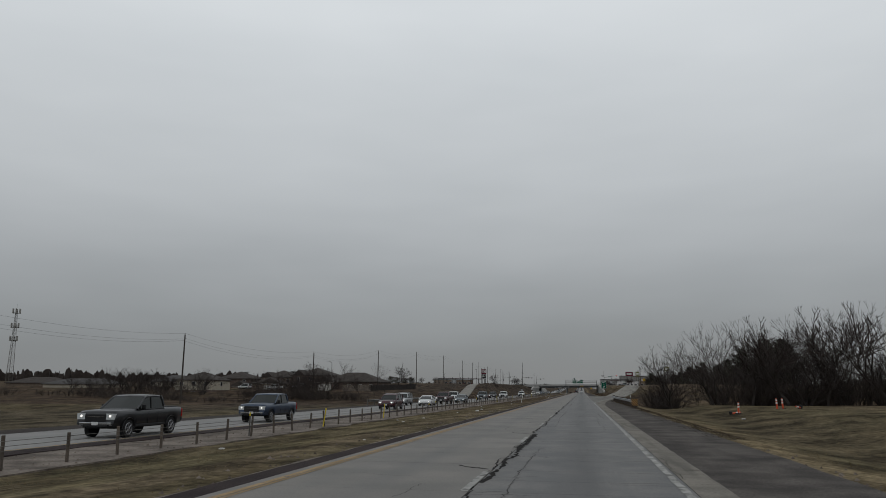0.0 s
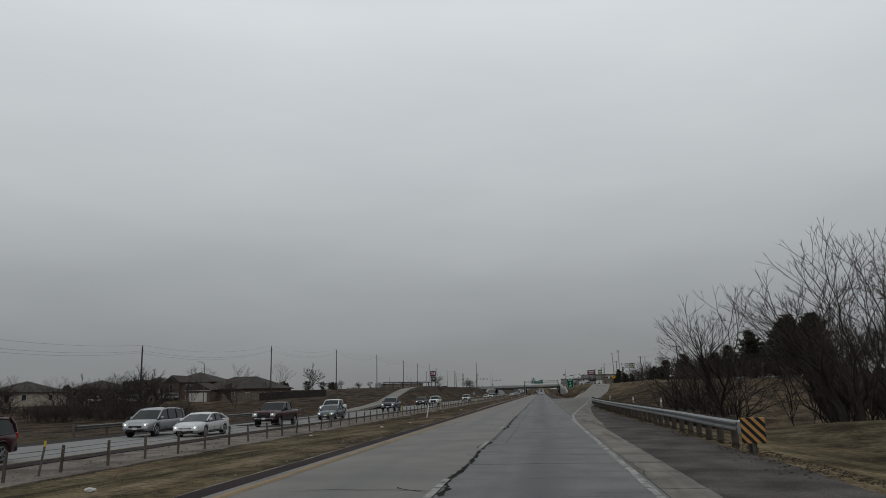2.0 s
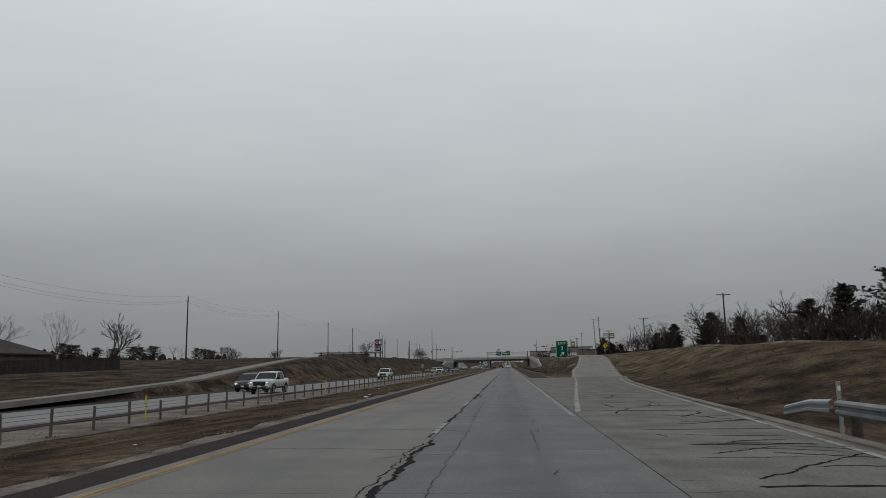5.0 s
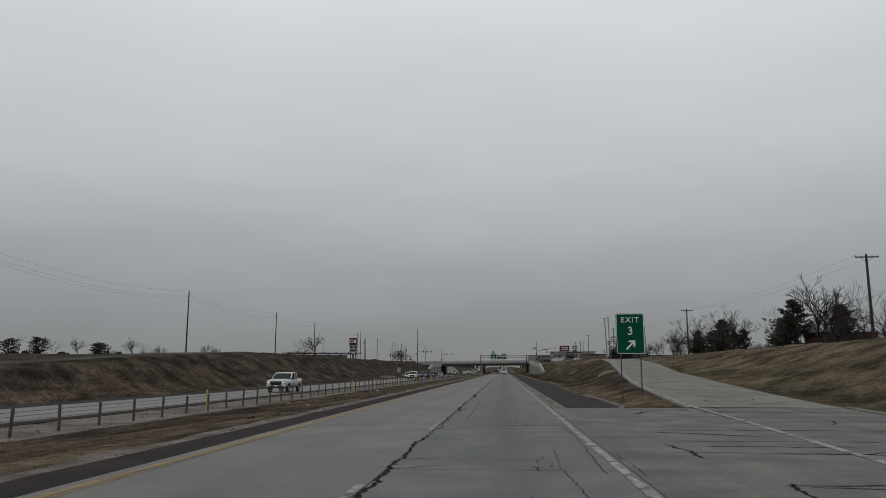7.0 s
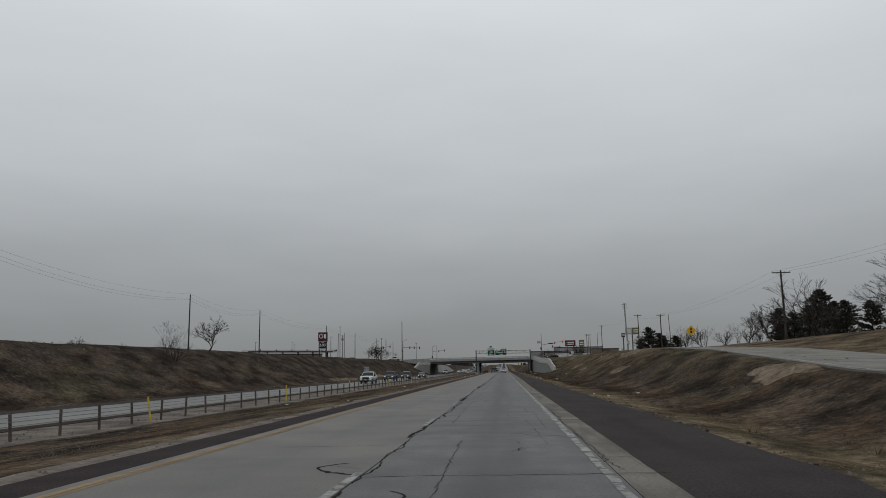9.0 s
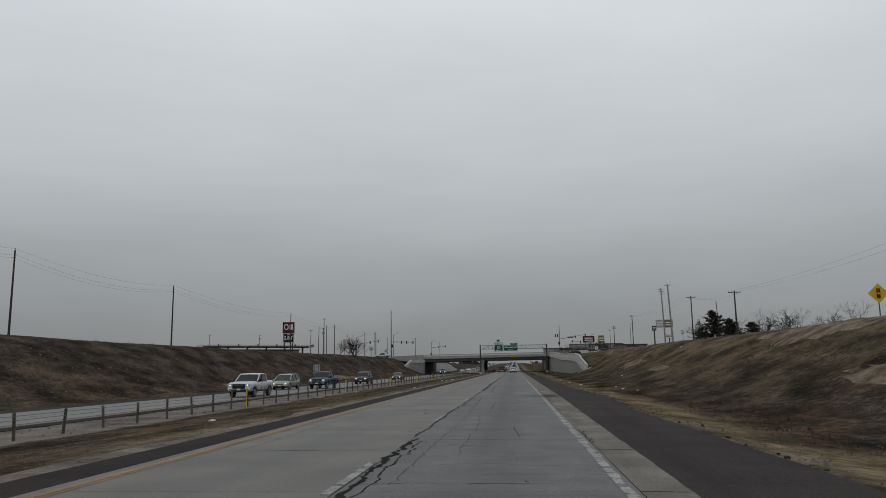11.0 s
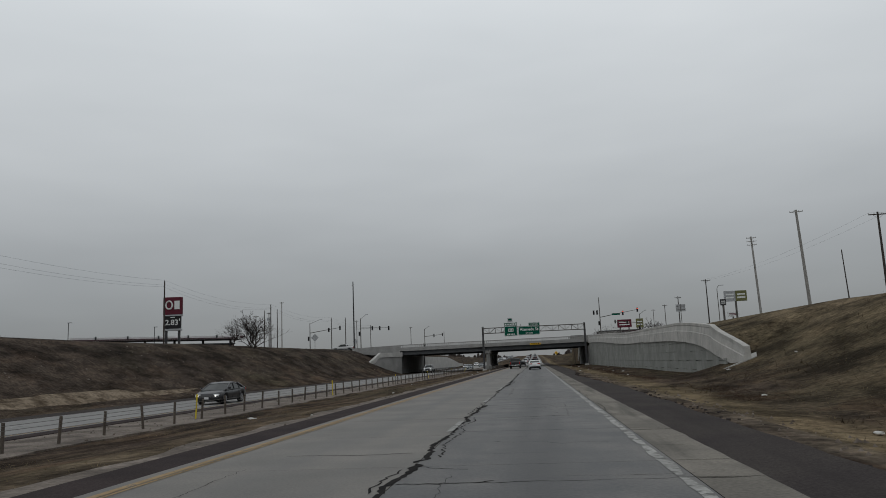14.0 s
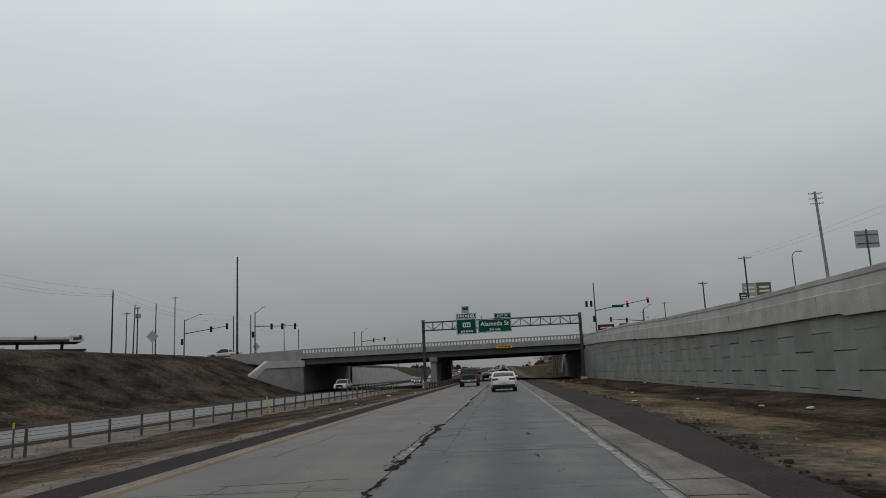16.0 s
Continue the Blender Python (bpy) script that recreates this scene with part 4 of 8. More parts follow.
def wing_wall_left():
    ob = thing("wing_wall", "pale concrete wing wall sloping down beside the bridge", "wall", (BRIDGE_L, 600, 0), 57.6)
    # local x runs from the abutment out along the wing (negative), y through it
    part("wall_face", prismed([(0.2, -1.2), (-13.0, -1.2), (-13.0, 0.5), (-7.6, 3.7), (0.2, 3.7)], "y", -0.2, 0.35), CONCRETE_DARK, ob)
    part("coping", prismed([(0.3, 4.65), (-7.3, 4.65), (-13.7, 0.75), (-13.7, 0.0), (-12.5, 0.0), (-7.7, 3.5), (0.3, 3.62)], "y", -0.42, 0.42), CONCRETE, ob)
    par = thing("parapet", "pale concrete approach parapet at the bridge end", "wall", (BRIDGE_L, 600, 0))
    part("parapet_block", prismed([(-0.12, 4.0), (-5.0, 4.0), (-12.0, 4.9), (-12.0, 6.1), (-0.12, 6.45)], "y", 0.02, 0.4), CONCRETE_BRIDGE, par)
    far = thing("retaining_wall", "long pale concrete retaining wall beyond the bridge", "wall", (BRIDGE_L - 0.2, 640, -0.6))
    ys = list(np.arange(0, 120, 4.0))
    vs, fs = [], []
    for y in ys:
        h = 4.4 - 3.4 * smooth((y - 50) / 70) + main_z(640 + y)
        vs += [(0, y, -0.4), (0, y, h), (0.4, y, h), (0.4, y, -0.4)]
    for j in range(len(ys) - 1):
        for i in range(4):
            k, q = 4 * j + i, 4 * j + (i + 1) % 4
            fs.append((k, q, q + 4, k + 4))
    pydata("wall_face", vs, fs, CONCRETE, far)
    for y in (14, 17, 20):
        part("dark_panel", boxed(-0.03, y, 2.4, 0.08, 1.2, 2.0), STEEL_DARK, far)
    fr = thing("wing_wall", "concrete wing wall beyond the bridge on our side", "wall", (13.2, 638.5, 0))
    part("wall_face", prismed([(0, -0.4), (0, 4.6), (6, 3.8), (12, 1.2), (14, 0.2), (14, -0.4)], "x", 0.0, 0.45), CONCRETE_DARK, fr)
    part("coping", prismed([(0, 4.62), (0, 5.6), (6, 5.0), (13, 1.9), (16, 0.3), (14, 0.25), (12, 1.22), (6, 3.82)], "x", -0.12, 0.5), CONCRETE, fr)


wing_wall_left()

# ---- sign gantry ----


def gantry():
    ob = thing("sign_gantry", "grey steel truss gantry carrying green motorway signs", "gantry", (0, 590, 0))
    L, R = -11.7, 11.5
    for x, zb in ((L, -0.5), (R, -0.2)):
        leg = part("leg", boxed(x, 0, 4.7 + zb / 2, 0.42, 0.42, 9.4 - zb, 0.03), STEEL_DARK, ob)
        part("base_plate", boxed(x, 0, zb + 0.1, 0.9, 0.9, 0.6, 0.05), CONCRETE, leg)
        part("leg_cap", boxed(x, 0, 9.47, 0.5, 0.5, 0.06), STEEL_DARK, leg)
    lo, hi = 7.95, 9.15
    for y in (-0.45, 0.45):
        for z in (lo, hi):
            part("chord", tubed((L, y, z), (R, y, z), 0.075), STEEL_POST, ob)
    n = 16
    for i in range(n + 1):
        x = L + (R - L) * i / n
        for y in (-0.45, 0.45):
            part("truss_post", tubed((x, y, lo), (x, y, hi), 0.045, sides=6), STEEL_POST, ob)
        if i < n:
            x2 = L + (R - L) * (i + 1) / n
            for y in (-0.45, 0.45):
                a, b = ((x, y, lo), (x2, y, hi)) if i % 2 else ((x, y, hi), (x2, y, lo))
                part("truss_diagonal", tubed(a, b, 0.03, sides=6), STEEL_POST, ob)
            part("cross_strut", tubed((x, -0.45, hi), (x, 0.45, hi), 0.03, sides=6), STEEL_POST, ob)

    def panel(name, x0, x1, z0, z1, label):
        o = part(name, boxed((x0 + x1) / 2, -0.62, (z0 + z1) / 2, x1 - x0, 0.06, z1 - z0, 0.02), SIGN_GREEN, ob, label)
        w = 0.05
        for a, b, c, d in ((x0 + 0.05, x1 - 0.05, z0 + 0.05, z0 + 0.05 + w), (x0 + 0.05, x1 - 0.05, z1 - 0.05 - w, z1 - 0.05), (x0 + 0.05, x0 + 0.05 + w, z0 + 0.05, z1 - 0.05), (x1 - 0.05 - w, x1 - 0.05, z0 + 0.05, z1 - 0.05)):
            part("border", boxed((a + b) / 2, -0.655, (c + d) / 2, b - a, 0.01, d - c), SIGN_WHITE, o)
        return o
    s1 = panel("sign_panel", -6.7, -3.75, 7.1, 9.35, "green sign panel with route shield")
    part("route_shield", boxed(-5.2, -0.66, 8.45, 1.15, 0.012, 0.7, 0.0), SIGN_WHITE, s1)
    for k in range(3):
        part("writing_bar", boxed(-5.5 + 0.32 * k, -0.67, 8.45, 0.2, 0.012, 0.4), SIGN_GREEN, s1)
    for k in range(5):
        part("writing_bar", boxed(-5.95 + 0.38 * k, -0.66, 7.5, 0.26, 0.012, 0.26), SIGN_WHITE, s1)
    t1 = panel("exit_tab", -6.7, -3.75, 9.4, 10.15, "green exit-number tab")
    for k in range(7):
        part("writing_bar", boxed(-6.35 + 0.37 * k, -0.66, 9.77, 0.25, 0.012, 0.3 if k < 4 else 0.4), SIGN_WHITE, t1)
    s2 = panel("sign_panel", -3.5, 1.4, 7.2, 9.15, "green sign panel naming a street")
    lettering("street_name", "Alameda St", 0.92, (-1.05, -0.66, 8.45), SIGN_WHITE, s2)
    lettering("distance", "3/4 mile", 0.52, (-1.05, -0.66, 7.6), SIGN_WHITE, s2)
    t2 = panel("exit_tab", -1.1, 1.4, 9.2, 9.95, "green exit-number tab")
    lettering("exit_word", "EXIT 3A", 0.46, (0.15, -0.66, 9.57), SIGN_WHITE, t2)
    s3 = part("route_marker", boxed(-5.3, -0.62, 10.75, 1.1, 0.06, 1.0, 0.03), SIGN_BACK, ob, "small pale route marker above the sign")
    part("marker_face", boxed(-5.3, -0.66, 10.85, 0.8, 0.012, 0.4), SIGN_GREEN, s3)
    for x in (-6.2, -4.3, -2.9, -1, 0.9):
        part("sign_bracket", boxed(x, -0.52, 8.5, 0.1, 0.14, 2.4), STEEL_POST, ob)


gantry()

# ---- exit sign in the gore ----


def exit_sign():
    ob = thing("exit_sign", "green exit sign with white arrow on two posts", "sign", (7.05, 250.2, 0), 2)
    z0, w, h = 2.41, 1.57, 2.27

    def outline(inset, r):
        a, b = w / 2 - inset - r, h / 2 - inset - r
        return [(sx * a + r * math.cos(radians(t)), z0 + h / 2 + sz * b + r * math.sin(radians(t))) for sx, sz, t0 in ((1, 1, 0), (-1, 1, 90), (-1, -1, 180), (1, -1, 270)) for t in (t0, t0 + 30, t0 + 60, t0 + 90)]
    o = part("sign_panel", prismed(outline(0, 0.09), "y", -0.02, 0.02), SIGN_GREEN, ob)
    outer, inner = outline(0.012, 0.08), outline(0.042, 0.06)
    m = len(outer)
    vs = [(x, y, z) for y in (-0.032, -0.019) for loop in (outer, inner) for x, z in loop]
    fs = []
    for i in range(m):
        j = (i + 1) % m
        fs += [(i, j, m + j, m + i), (2 * m + i, 2 * m + j, j, i), (m + i, m + j, 3 * m + j, 3 * m + i)]
    tagged(pydata("border", vs, fs, SIGN_WHITE, o), "thin white border")
    lettering("exit_word", "EXIT", 0.43, (0, -0.030, z0 + 1.90), SIGN_WHITE, o, space=1.22)
    lettering("exit_number", "3", 0.64, (0, -0.032, z0 + 1.27), SIGN_WHITE, o)
    arrow = [(-0.05, -0.42), (0.05, -0.42), (0.05, 0.08), (0.22, -0.06), (0.22, 0.08), (0.0, 0.30), (-0.22, 0.08), (-0.22, -0.06), (-0.05, 0.08)]
    c, s = math.cos(radians(-45)), math.sin(radians(-45))
    part("arrow", prismed([(0.05 + x * c - z * s, z0 + 0.55 + x * s + z * c) for x, z in arrow], "y", -0.04, -0.028), SIGN_WHITE, o)
    for x in (-0.55, 0.55):
        post = part("post", boxed(x, 0.06, 2.05, 0.06, 0.06, 4.8), RUSTY_POST, ob)
        part("sleeve", boxed(x, 0.06, 0.0, 0.085, 0.085, 0.5), RUSTY_POST, post)


exit_sign()

# ---- barriers, delineators and guardrails ----


def delineators():
    rng = random.Random(8)
    for y in (36.5, 47, 62, 78, 84, 117, 148, 181, 214, 247, 287, 300, 322, 345, 371, 398, 425, 452, 476, 503, 530, 560, 585):
        ob = thing("delineator", "yellow flexible marker post standing beside the cable barrier", "marker post", (-16.15 + rng.uniform(-0.1, 0.1), y, land(-16.15, y) + 0.03), rng.uniform(-20, 20), "median markers")
        lean = rng.choice((0, 0, 0, 8, -10, 35)) + rng.gauss(0, 2)
        m = pose(0, 0, 0, 0, lean, 0)
        part("tube", box(bmesh.new(), 0, 0, 0.55, 0.07, 0.035, 1.22, 0.01, m), STEEL_POST if rng.random() < 0.3 else YELLOW, ob)
        part("reflector", box(bmesh.new(), 0, -0.023, 1.05, 0.075, 0.008, 0.18, 0.0, m), YELLOW, ob)
    for y, x in ((103, 5.95), (115, 5.9), (134, 6.0), (168, 7.4)):
        ob = thing("delineator", "weathered white marker post behind the guardrail", "marker post", (x + 0.3, y, land(x, y)), 0, "verge markers")
        part("tube", boxed(0, 0, 0.62, 0.10, 0.05, 1.45, 0.012), POLE_PALE, ob)
        part("reflector", boxed(0, -0.028, 1.18, 0.07, 0.008, 0.12), SIGN_WHITE, ob)
    ob = thing("delineator", "leaning white marker post in the median grass", "marker post", (-9.6, 123.5, land(-9.6, 123.5) - 0.05), 10, "median markers")
    part("tube", box(bmesh.new(), 0, 0, 0.5, 0.08, 0.04, 1.1, 0.01, pose(0, 0, 0, 0, 9, 0)), SIGN_WHITE, ob)


delineators()


def w_beam(bm, pts, depth=0.083, h=0.31):
    """A corrugated guardrail beam along a list of (x, y, z) for its lower edge."""
    prof = [(0.0, 0.0), (-depth, 0.05), (-depth, 0.10), (0.0, 0.14), (0.0, 0.17), (-depth, 0.21), (-depth, 0.26), (0.0, h)]
    prof = prof + [(a + 0.012, b) for a, b in reversed(prof)]
    rings = [[bm.verts.new((x + a, y, z + b)) for a, b in prof] for x, y, z in pts]
    for r, s in zip(rings, rings[1:]):
        for i in range(len(prof)):
            j = (i + 1) % len(prof)
            bm.faces.new((r[i], r[j], s[j], s[i]))
    bm.faces.new(rings[0][::-1])
    bm.faces.new(rings[-1])
    bmesh.ops.recalc_face_normals(bm, faces=bm.faces)
    return bm


def guardrail_right():
    ob = thing("guardrail", "galvanised steel guardrail on dark timber posts", "guardrail", (0, 0, 0))

    def gx(y):
        return 5.45 + 0.5 * smooth((y - 120) / 45) + 1.3 * smooth((y - 150) / 25) * 0.6 - 0.15 * smooth(1 - (y - 86) / 8)
    ys = list(np.arange(83.2, 166, 1.905))
    part("rail", w_beam(bmesh.new(), [(gx(y), y, 0.42) for y in ys]), RAIL_STEEL, ob, "long corrugated steel rail")
    post, block, splice = None, None, None
    rng = random.Random(2)
    for i, y in enumerate(ys):
        if post is None:
            bm = tubed((0, 0, -0.3), (0, 0, 0.80), 0.11, 0.10, 10)
            post = part("post", bm, WOOD_POST, ob)
            block = part("offset_block", boxed(0, 0, 0.57, 0.16, 0.14, 0.34, 0.01), WOOD_POST, ob)
            splice = part("bolt", tubed((0, 0, 0), (-0.03, 0, 0), 0.018, sides=6), STEEL, ob)
            trio = (post, block, splice)
        else:
            trio = tuple(new(o.name.split(".")[0], o.data) for o in (post, block, splice))
            for o in trio:
                o.parent = ob
        trio[0].location = (gx(y) + 0.32, y, rng.uniform(-0.03, 0.05) - 0.04)
        trio[1].location = (gx(y) + 0.11, y, 0)
        trio[2].location = (gx(y) + 0.01, y, 0.575)
    end = part("end_terminal", boxed(gx(83) + 0.1, 82.6, 0.55, 0.4, 0.9, 0.42, 0.05), STEEL, ob, "boxy steel end terminal")
    part("end_post", boxed(gx(83) + 0.1, 82.4, 0.2, 0.2, 0.2, 0.9, 0.02), WOOD_POST, end)
    brd = thing("marker_board", "striped orange and black hazard board at the guardrail end", "sign", (gx(83) + 0.05, 82.0, -0.14))
    part("board", boxed(0, 0, 0.66, 0.62, 0.03, 0.66, 0.01), ORANGE_SIGN, brd)
    for k in range(6):
        c = -0.78 + 0.23 * k
        cut = []
        for v0, v1, lo in ((-0.33, 0.33, c), (0.33, -0.33, c + 0.115)):
            for i in range(13):
                v = v0 + (v1 - v0) * i / 12
                cut.append((max(-0.31, min(0.31, lo + (v + 0.33) * 0.95)), v))
        if max(u for u, v in cut) - min(u for u, v in cut) > 0.05:
            keep = [p for i, p in enumerate(cut) if i == 0 or (abs(p[0] - cut[i - 1][0]) + abs(p[1] - cut[i - 1][1])) > 1e-4]
            part("stripe", prismed([(-u, v + 0.66) for u, v in keep], "y", -0.024, -0.016), BLACK, brd)
    part("post", boxed(0, 0.05, 0.15, 0.07, 0.05, 0.9), STEEL_POST, brd)
    # far end is turned down
    part("rail_end", w_beam(bmesh.new(), [(gx(166), 165.5, 0.42), (gx(166) + 0.5, 168, 0.3), (gx(166) + 1.0, 171, 0.0)]), STEEL, ob)


guardrail_right()


def guardrail_left():
    for y0, y1, x0, label in ((108, 164, -30.7, "dull guardrail beyond the far carriageway"), (610, 700, -29.9, "dull guardrail under the bridge")):
        ob = thing("guardrail", label, "guardrail")
        ys = list(np.arange(y0, y1, 3.81))
        bm = w_beam(bmesh.new(), [(-x0 - 2.0 * smooth((y - 130) / 40) * (1 if y0 < 200 else 0), y, -0.15) for y in ys])
        for v in bm.verts:
            v.co.x = -v.co.x - (4.0 * smooth((v.co.y - 130) / 40) if y0 < 200 else 0)
        bmesh.ops.recalc_face_normals(bm, faces=bm.faces)
        part("rail", bm, RAIL_OLD, ob)
        post = None
        for y in ys:
            o = part("post", boxed(0, 0, 0.0, 0.16, 0.12, 1.0, 0.01), STEEL_POST, ob) if post is None else new("post", post)
            post = post or o.data
            o.parent = ob
            o.location = (x0 - 0.12 - (2.0 * smooth((y - 130) / 40) if y0 < 200 else 0), y, -0.28)
    ob = thing("guardrail", "steel guardrail with a turned end at the median pier", "guardrail")
    ys = list(np.arange(562, 640, 1.905))
    part("rail", w_beam(bmesh.new(), [(-8.1 - 0.6 * smooth(1 - (y - 562) / 12), y, 0.28) for y in ys]), RAIL_OLD, ob)
    post = None
    for y in ys:
        o = part("post", boxed(0, 0, 0.1, 0.15, 0.15, 1.0, 0.01), WOOD_POST, ob) if post is None else new("post", post)
        post = post or o.data
        o.parent = ob
        o.location = (-7.95 - 0.6 * smooth(1 - (y - 562) / 12), y, 0.0)
    part("end_plate", boxed(-8.6, 561.6, 0.35, 0.5, 0.5, 0.75, 0.04), RAIL_OLD, ob)


guardrail_left()


def channelizers():
    ORANGE = mat("orange_plastic", (0.62, 0.085, 0.03), 0.55, 0, 0.15, 2, 20, 0.05)
    for x, y, fallen in ((13.4, 71.0, 0), (12.8, 71.4, 1), (17.8, 76.0, 0), (18.4, 76.4, 0), (19.8, 76.0, 1)):
        z = land(x, y)
        ob = thing("channelizer", "orange traffic channelizer with white bands" + (", knocked over" if fallen else ", standing on the grass"), "traffic marker", (x, y, z + (0.1 if fallen else 0)), 30 * x, "traffic channelizers")
        m = pose(0, 0, 0, 0, 82, 0) if fallen else pose(0, 0, 0, 0, 3, 0)
        base = boxed(0, 0, 0.04, 0.42, 0.42, 0.08, 0.02)
        tb = tubed((0, 0, 0.06), (0, 0, 1.02), 0.085, 0.06, 10)
        b1, b2 = tubed((0, 0, 0.55), (0, 0, 0.68), 0.083, 0.080, 10), tubed((0, 0, 0.80), (0, 0, 0.93), 0.077, 0.074, 10)
        for bm in (base, tb, b1, b2):
            bmesh.ops.transform(bm, matrix=m, verts=bm.verts)
        part("rubber_base", base, BLACK, ob)
        part("tube", tb, ORANGE, ob)
        part("band", b1, SIGN_WHITE, ob)
        part("band", b2, SIGN_WHITE, ob)


channelizers()

# ---- poles, wires and signals ----
POLE_GROUP = "utility poles"


def utility_pole(x, y, top, arm=0.0, tilt=0.0, material=WOOD_POLE, r=0.17, label="dark wooden utility pole", boxes=0, arms=1):
    z = land(x, y)
    h = top - z
    ob = thing("utility_pole", label, "utility pole", (x, y, z), 0, POLE_GROUP)
    ob.matrix_basis = pose(x, y, z, 0, tilt, 0)
    part("shaft", tubed((0, 0, -0.5), (0, 0, h), r, r * 0.62, 10), material, ob)
    for k in range(arms if arm else 0):
        zz = h - 0.35 - 0.9 * k
        a = part("crossarm", boxed(0, -0.12, zz, arm, 0.1, 0.13, 0.01), material, ob)
        for u in (-0.47, -0.2, 0.2, 0.47):
            part("insulator", tubed((u * arm, -0.12, zz + 0.06), (u * arm, -0.12, zz + 0.24), 0.04, 0.03, 6), POLE_PALE, a)
        for u in (-0.3, 0.3):
            part("brace", tubed((u * arm, -0.1, zz), (0, -0.1, zz - 0.55), 0.02, sides=4), material, a)
    if not arm:
        part("pole_top_pin", tubed((0, 0, h - 0.02), (0, 0, h + 0.25), 0.035, sides=6), material, ob)
        for k, u in ((0.7, 0.28), (1.0, -0.28)):
            part("insulator", tubed((0, 0, h - k), (u, 0, h - k + 0.06), 0.035, sides=6), POLE_PALE, ob)
    for k in range(boxes):
        part("transformer", tubed((0.45 * (-1) ** k, 0, h - 2.6), (0.45 * (-1) ** k, 0, h - 1.6), 0.26, sides=10), STEEL, ob)
    return ob


def sweep(bm, pts, r, sides=4):
    """One unbroken round strand through a line of points."""
    rings = []
    for i, p in enumerate(pts):
        d = pts[min(i + 1, len(pts) - 1)] - pts[max(i - 1, 0)]
        q = d.to_track_quat("Z", "Y")
        rings.append([bm.verts.new(p + q @ Vector((r * math.cos(2 * math.pi * k / sides), r * math.sin(2 * math.pi * k / sides), 0))) for k in range(sides)])
    for u, v in zip(rings, rings[1:]):
        for k in range(sides):
            j = (k + 1) % sides
            bm.faces.new((u[k], u[j], v[j], v[k]))


def wire(a, b, sag, name="overhead_wire", r=0.010, label="sagging overhead wire between poles"):
    bm = bmesh.new()
    a, b = Vector(a), Vector(b)
    n = 14
    pts = [a.lerp(b, i / n) - Vector((0, 0, sag * 4 * (i / n) * (1 - i / n))) for i in range(n + 1)]
    sweep(bm, pts, r)
    tagged(part(name, bm, WIRE), label, "wire", "overhead wires")


LEFT_POLES = [(-67, 58, 10.9), (-66.9, 119.3, 10.7), (-64.2, 175.6, 10.4), (-63.8, 233.6, 13.8), (-64.8, 295, 16.4), (-65, 356, 17.7), (-65.5, 417.8, 17.9), (-66.8, 467.2, 18.4), (-67.1, 546.7, 18.6), (-67.5, 603.8, 18.4), (-68, 664, 18.4), (-68, 725, 18.6)]
for x, y, z in LEFT_POLES:
    utility_pole(x, y, z)
for (x, y, z), (x2, y2, z2) in zip(LEFT_POLES, LEFT_POLES[1:]):
    wire((x, y, z + 0.2), (x2, y2, z2 + 0.2), 1.3)
    wire((x + 0.28, y, z - 0.7), (x2 + 0.28, y2, z2 - 0.7), 1.5)
    wire((x - 0.28, y, z - 1.0), (x2 - 0.28, y2, z2 - 1.0), 1.6)
wire((-67, 58, 11.1), (-67.5, 0, 11.0), 1.2)
wire((-66.7, 58, 10.0), (-67.2, 0, 10.0), 1.6)
RIGHT_POLES = [(41, 294, 14.5, 2.6), (41, 377.8, 15.1, 2.6), (43.8, 476.7, 15.8, 2.4), (45, 518, 18.6, 2.4), (46.4, 622.3, 20.9, 2.4)]
for x, y, z, a in RIGHT_POLES:
    utility_pole(x, y, z, a, label="dark wooden utility pole with a crossarm", r=0.19)
for (x, y, z, a), (x2, y2, z2, b) in zip(RIGHT_POLES, RIGHT_POLES[1:]):
    for u in (-1.1, 1.1):
        wire((x + u, y, z - 0.1), (x2 + u, y2, z2 - 0.1), 1.2, r=0.008)
utility_pole(73.4, 600, 24, 0, -2, label="dark leaning service pole")
utility_pole(46.3, 548.5, 25.0, 2.2, -2.0, POLE_PALE, 0.30, "tall pale steel pole with a short crossarm")
utility_pole(56.4, 610.5, 30.0, 2.4, -1.5, POLE_PALE, 0.32, "tall pale utility pole leaning slightly", arms=3)
utility_pole(40.1, 629, 17.2, 1.8, 0)
utility_pole(52, 720, 21, 2.0, 0)
utility_pole(60, 800, 24, 2.0, 0)
utility_pole(-90, 652, 19.5, 2.0, 0, label="dark wooden utility pole with a crossarm")
utility_pole(-84.7, 645, 20.4, 0, 1)
utility_pole(-81.2, 640, 19.4, 1.4, 0, boxes=2, label="wooden utility pole carrying two transformers")
utility_pole(-83.0, 652.6, 21.2, 0, 0)
utility_pole(-92, 683, 26.5, 1.6, 0, POLE_PALE, 0.22, "pale utility pole behind the filling station")
utility_pole(-62.1, 660, 18.0, 0, 0)
utility_pole(-78, 742, 22, 1.6, 0)
utility_pole(-60, 780, 20, 1.6, 0)
utility_pole(-52, 850, 20, 0, 0)
utility_pole(-46.2, 606.6, 23.6, 0, 0, STEEL_DARK, 0.2, "tall slim dark steel mast")


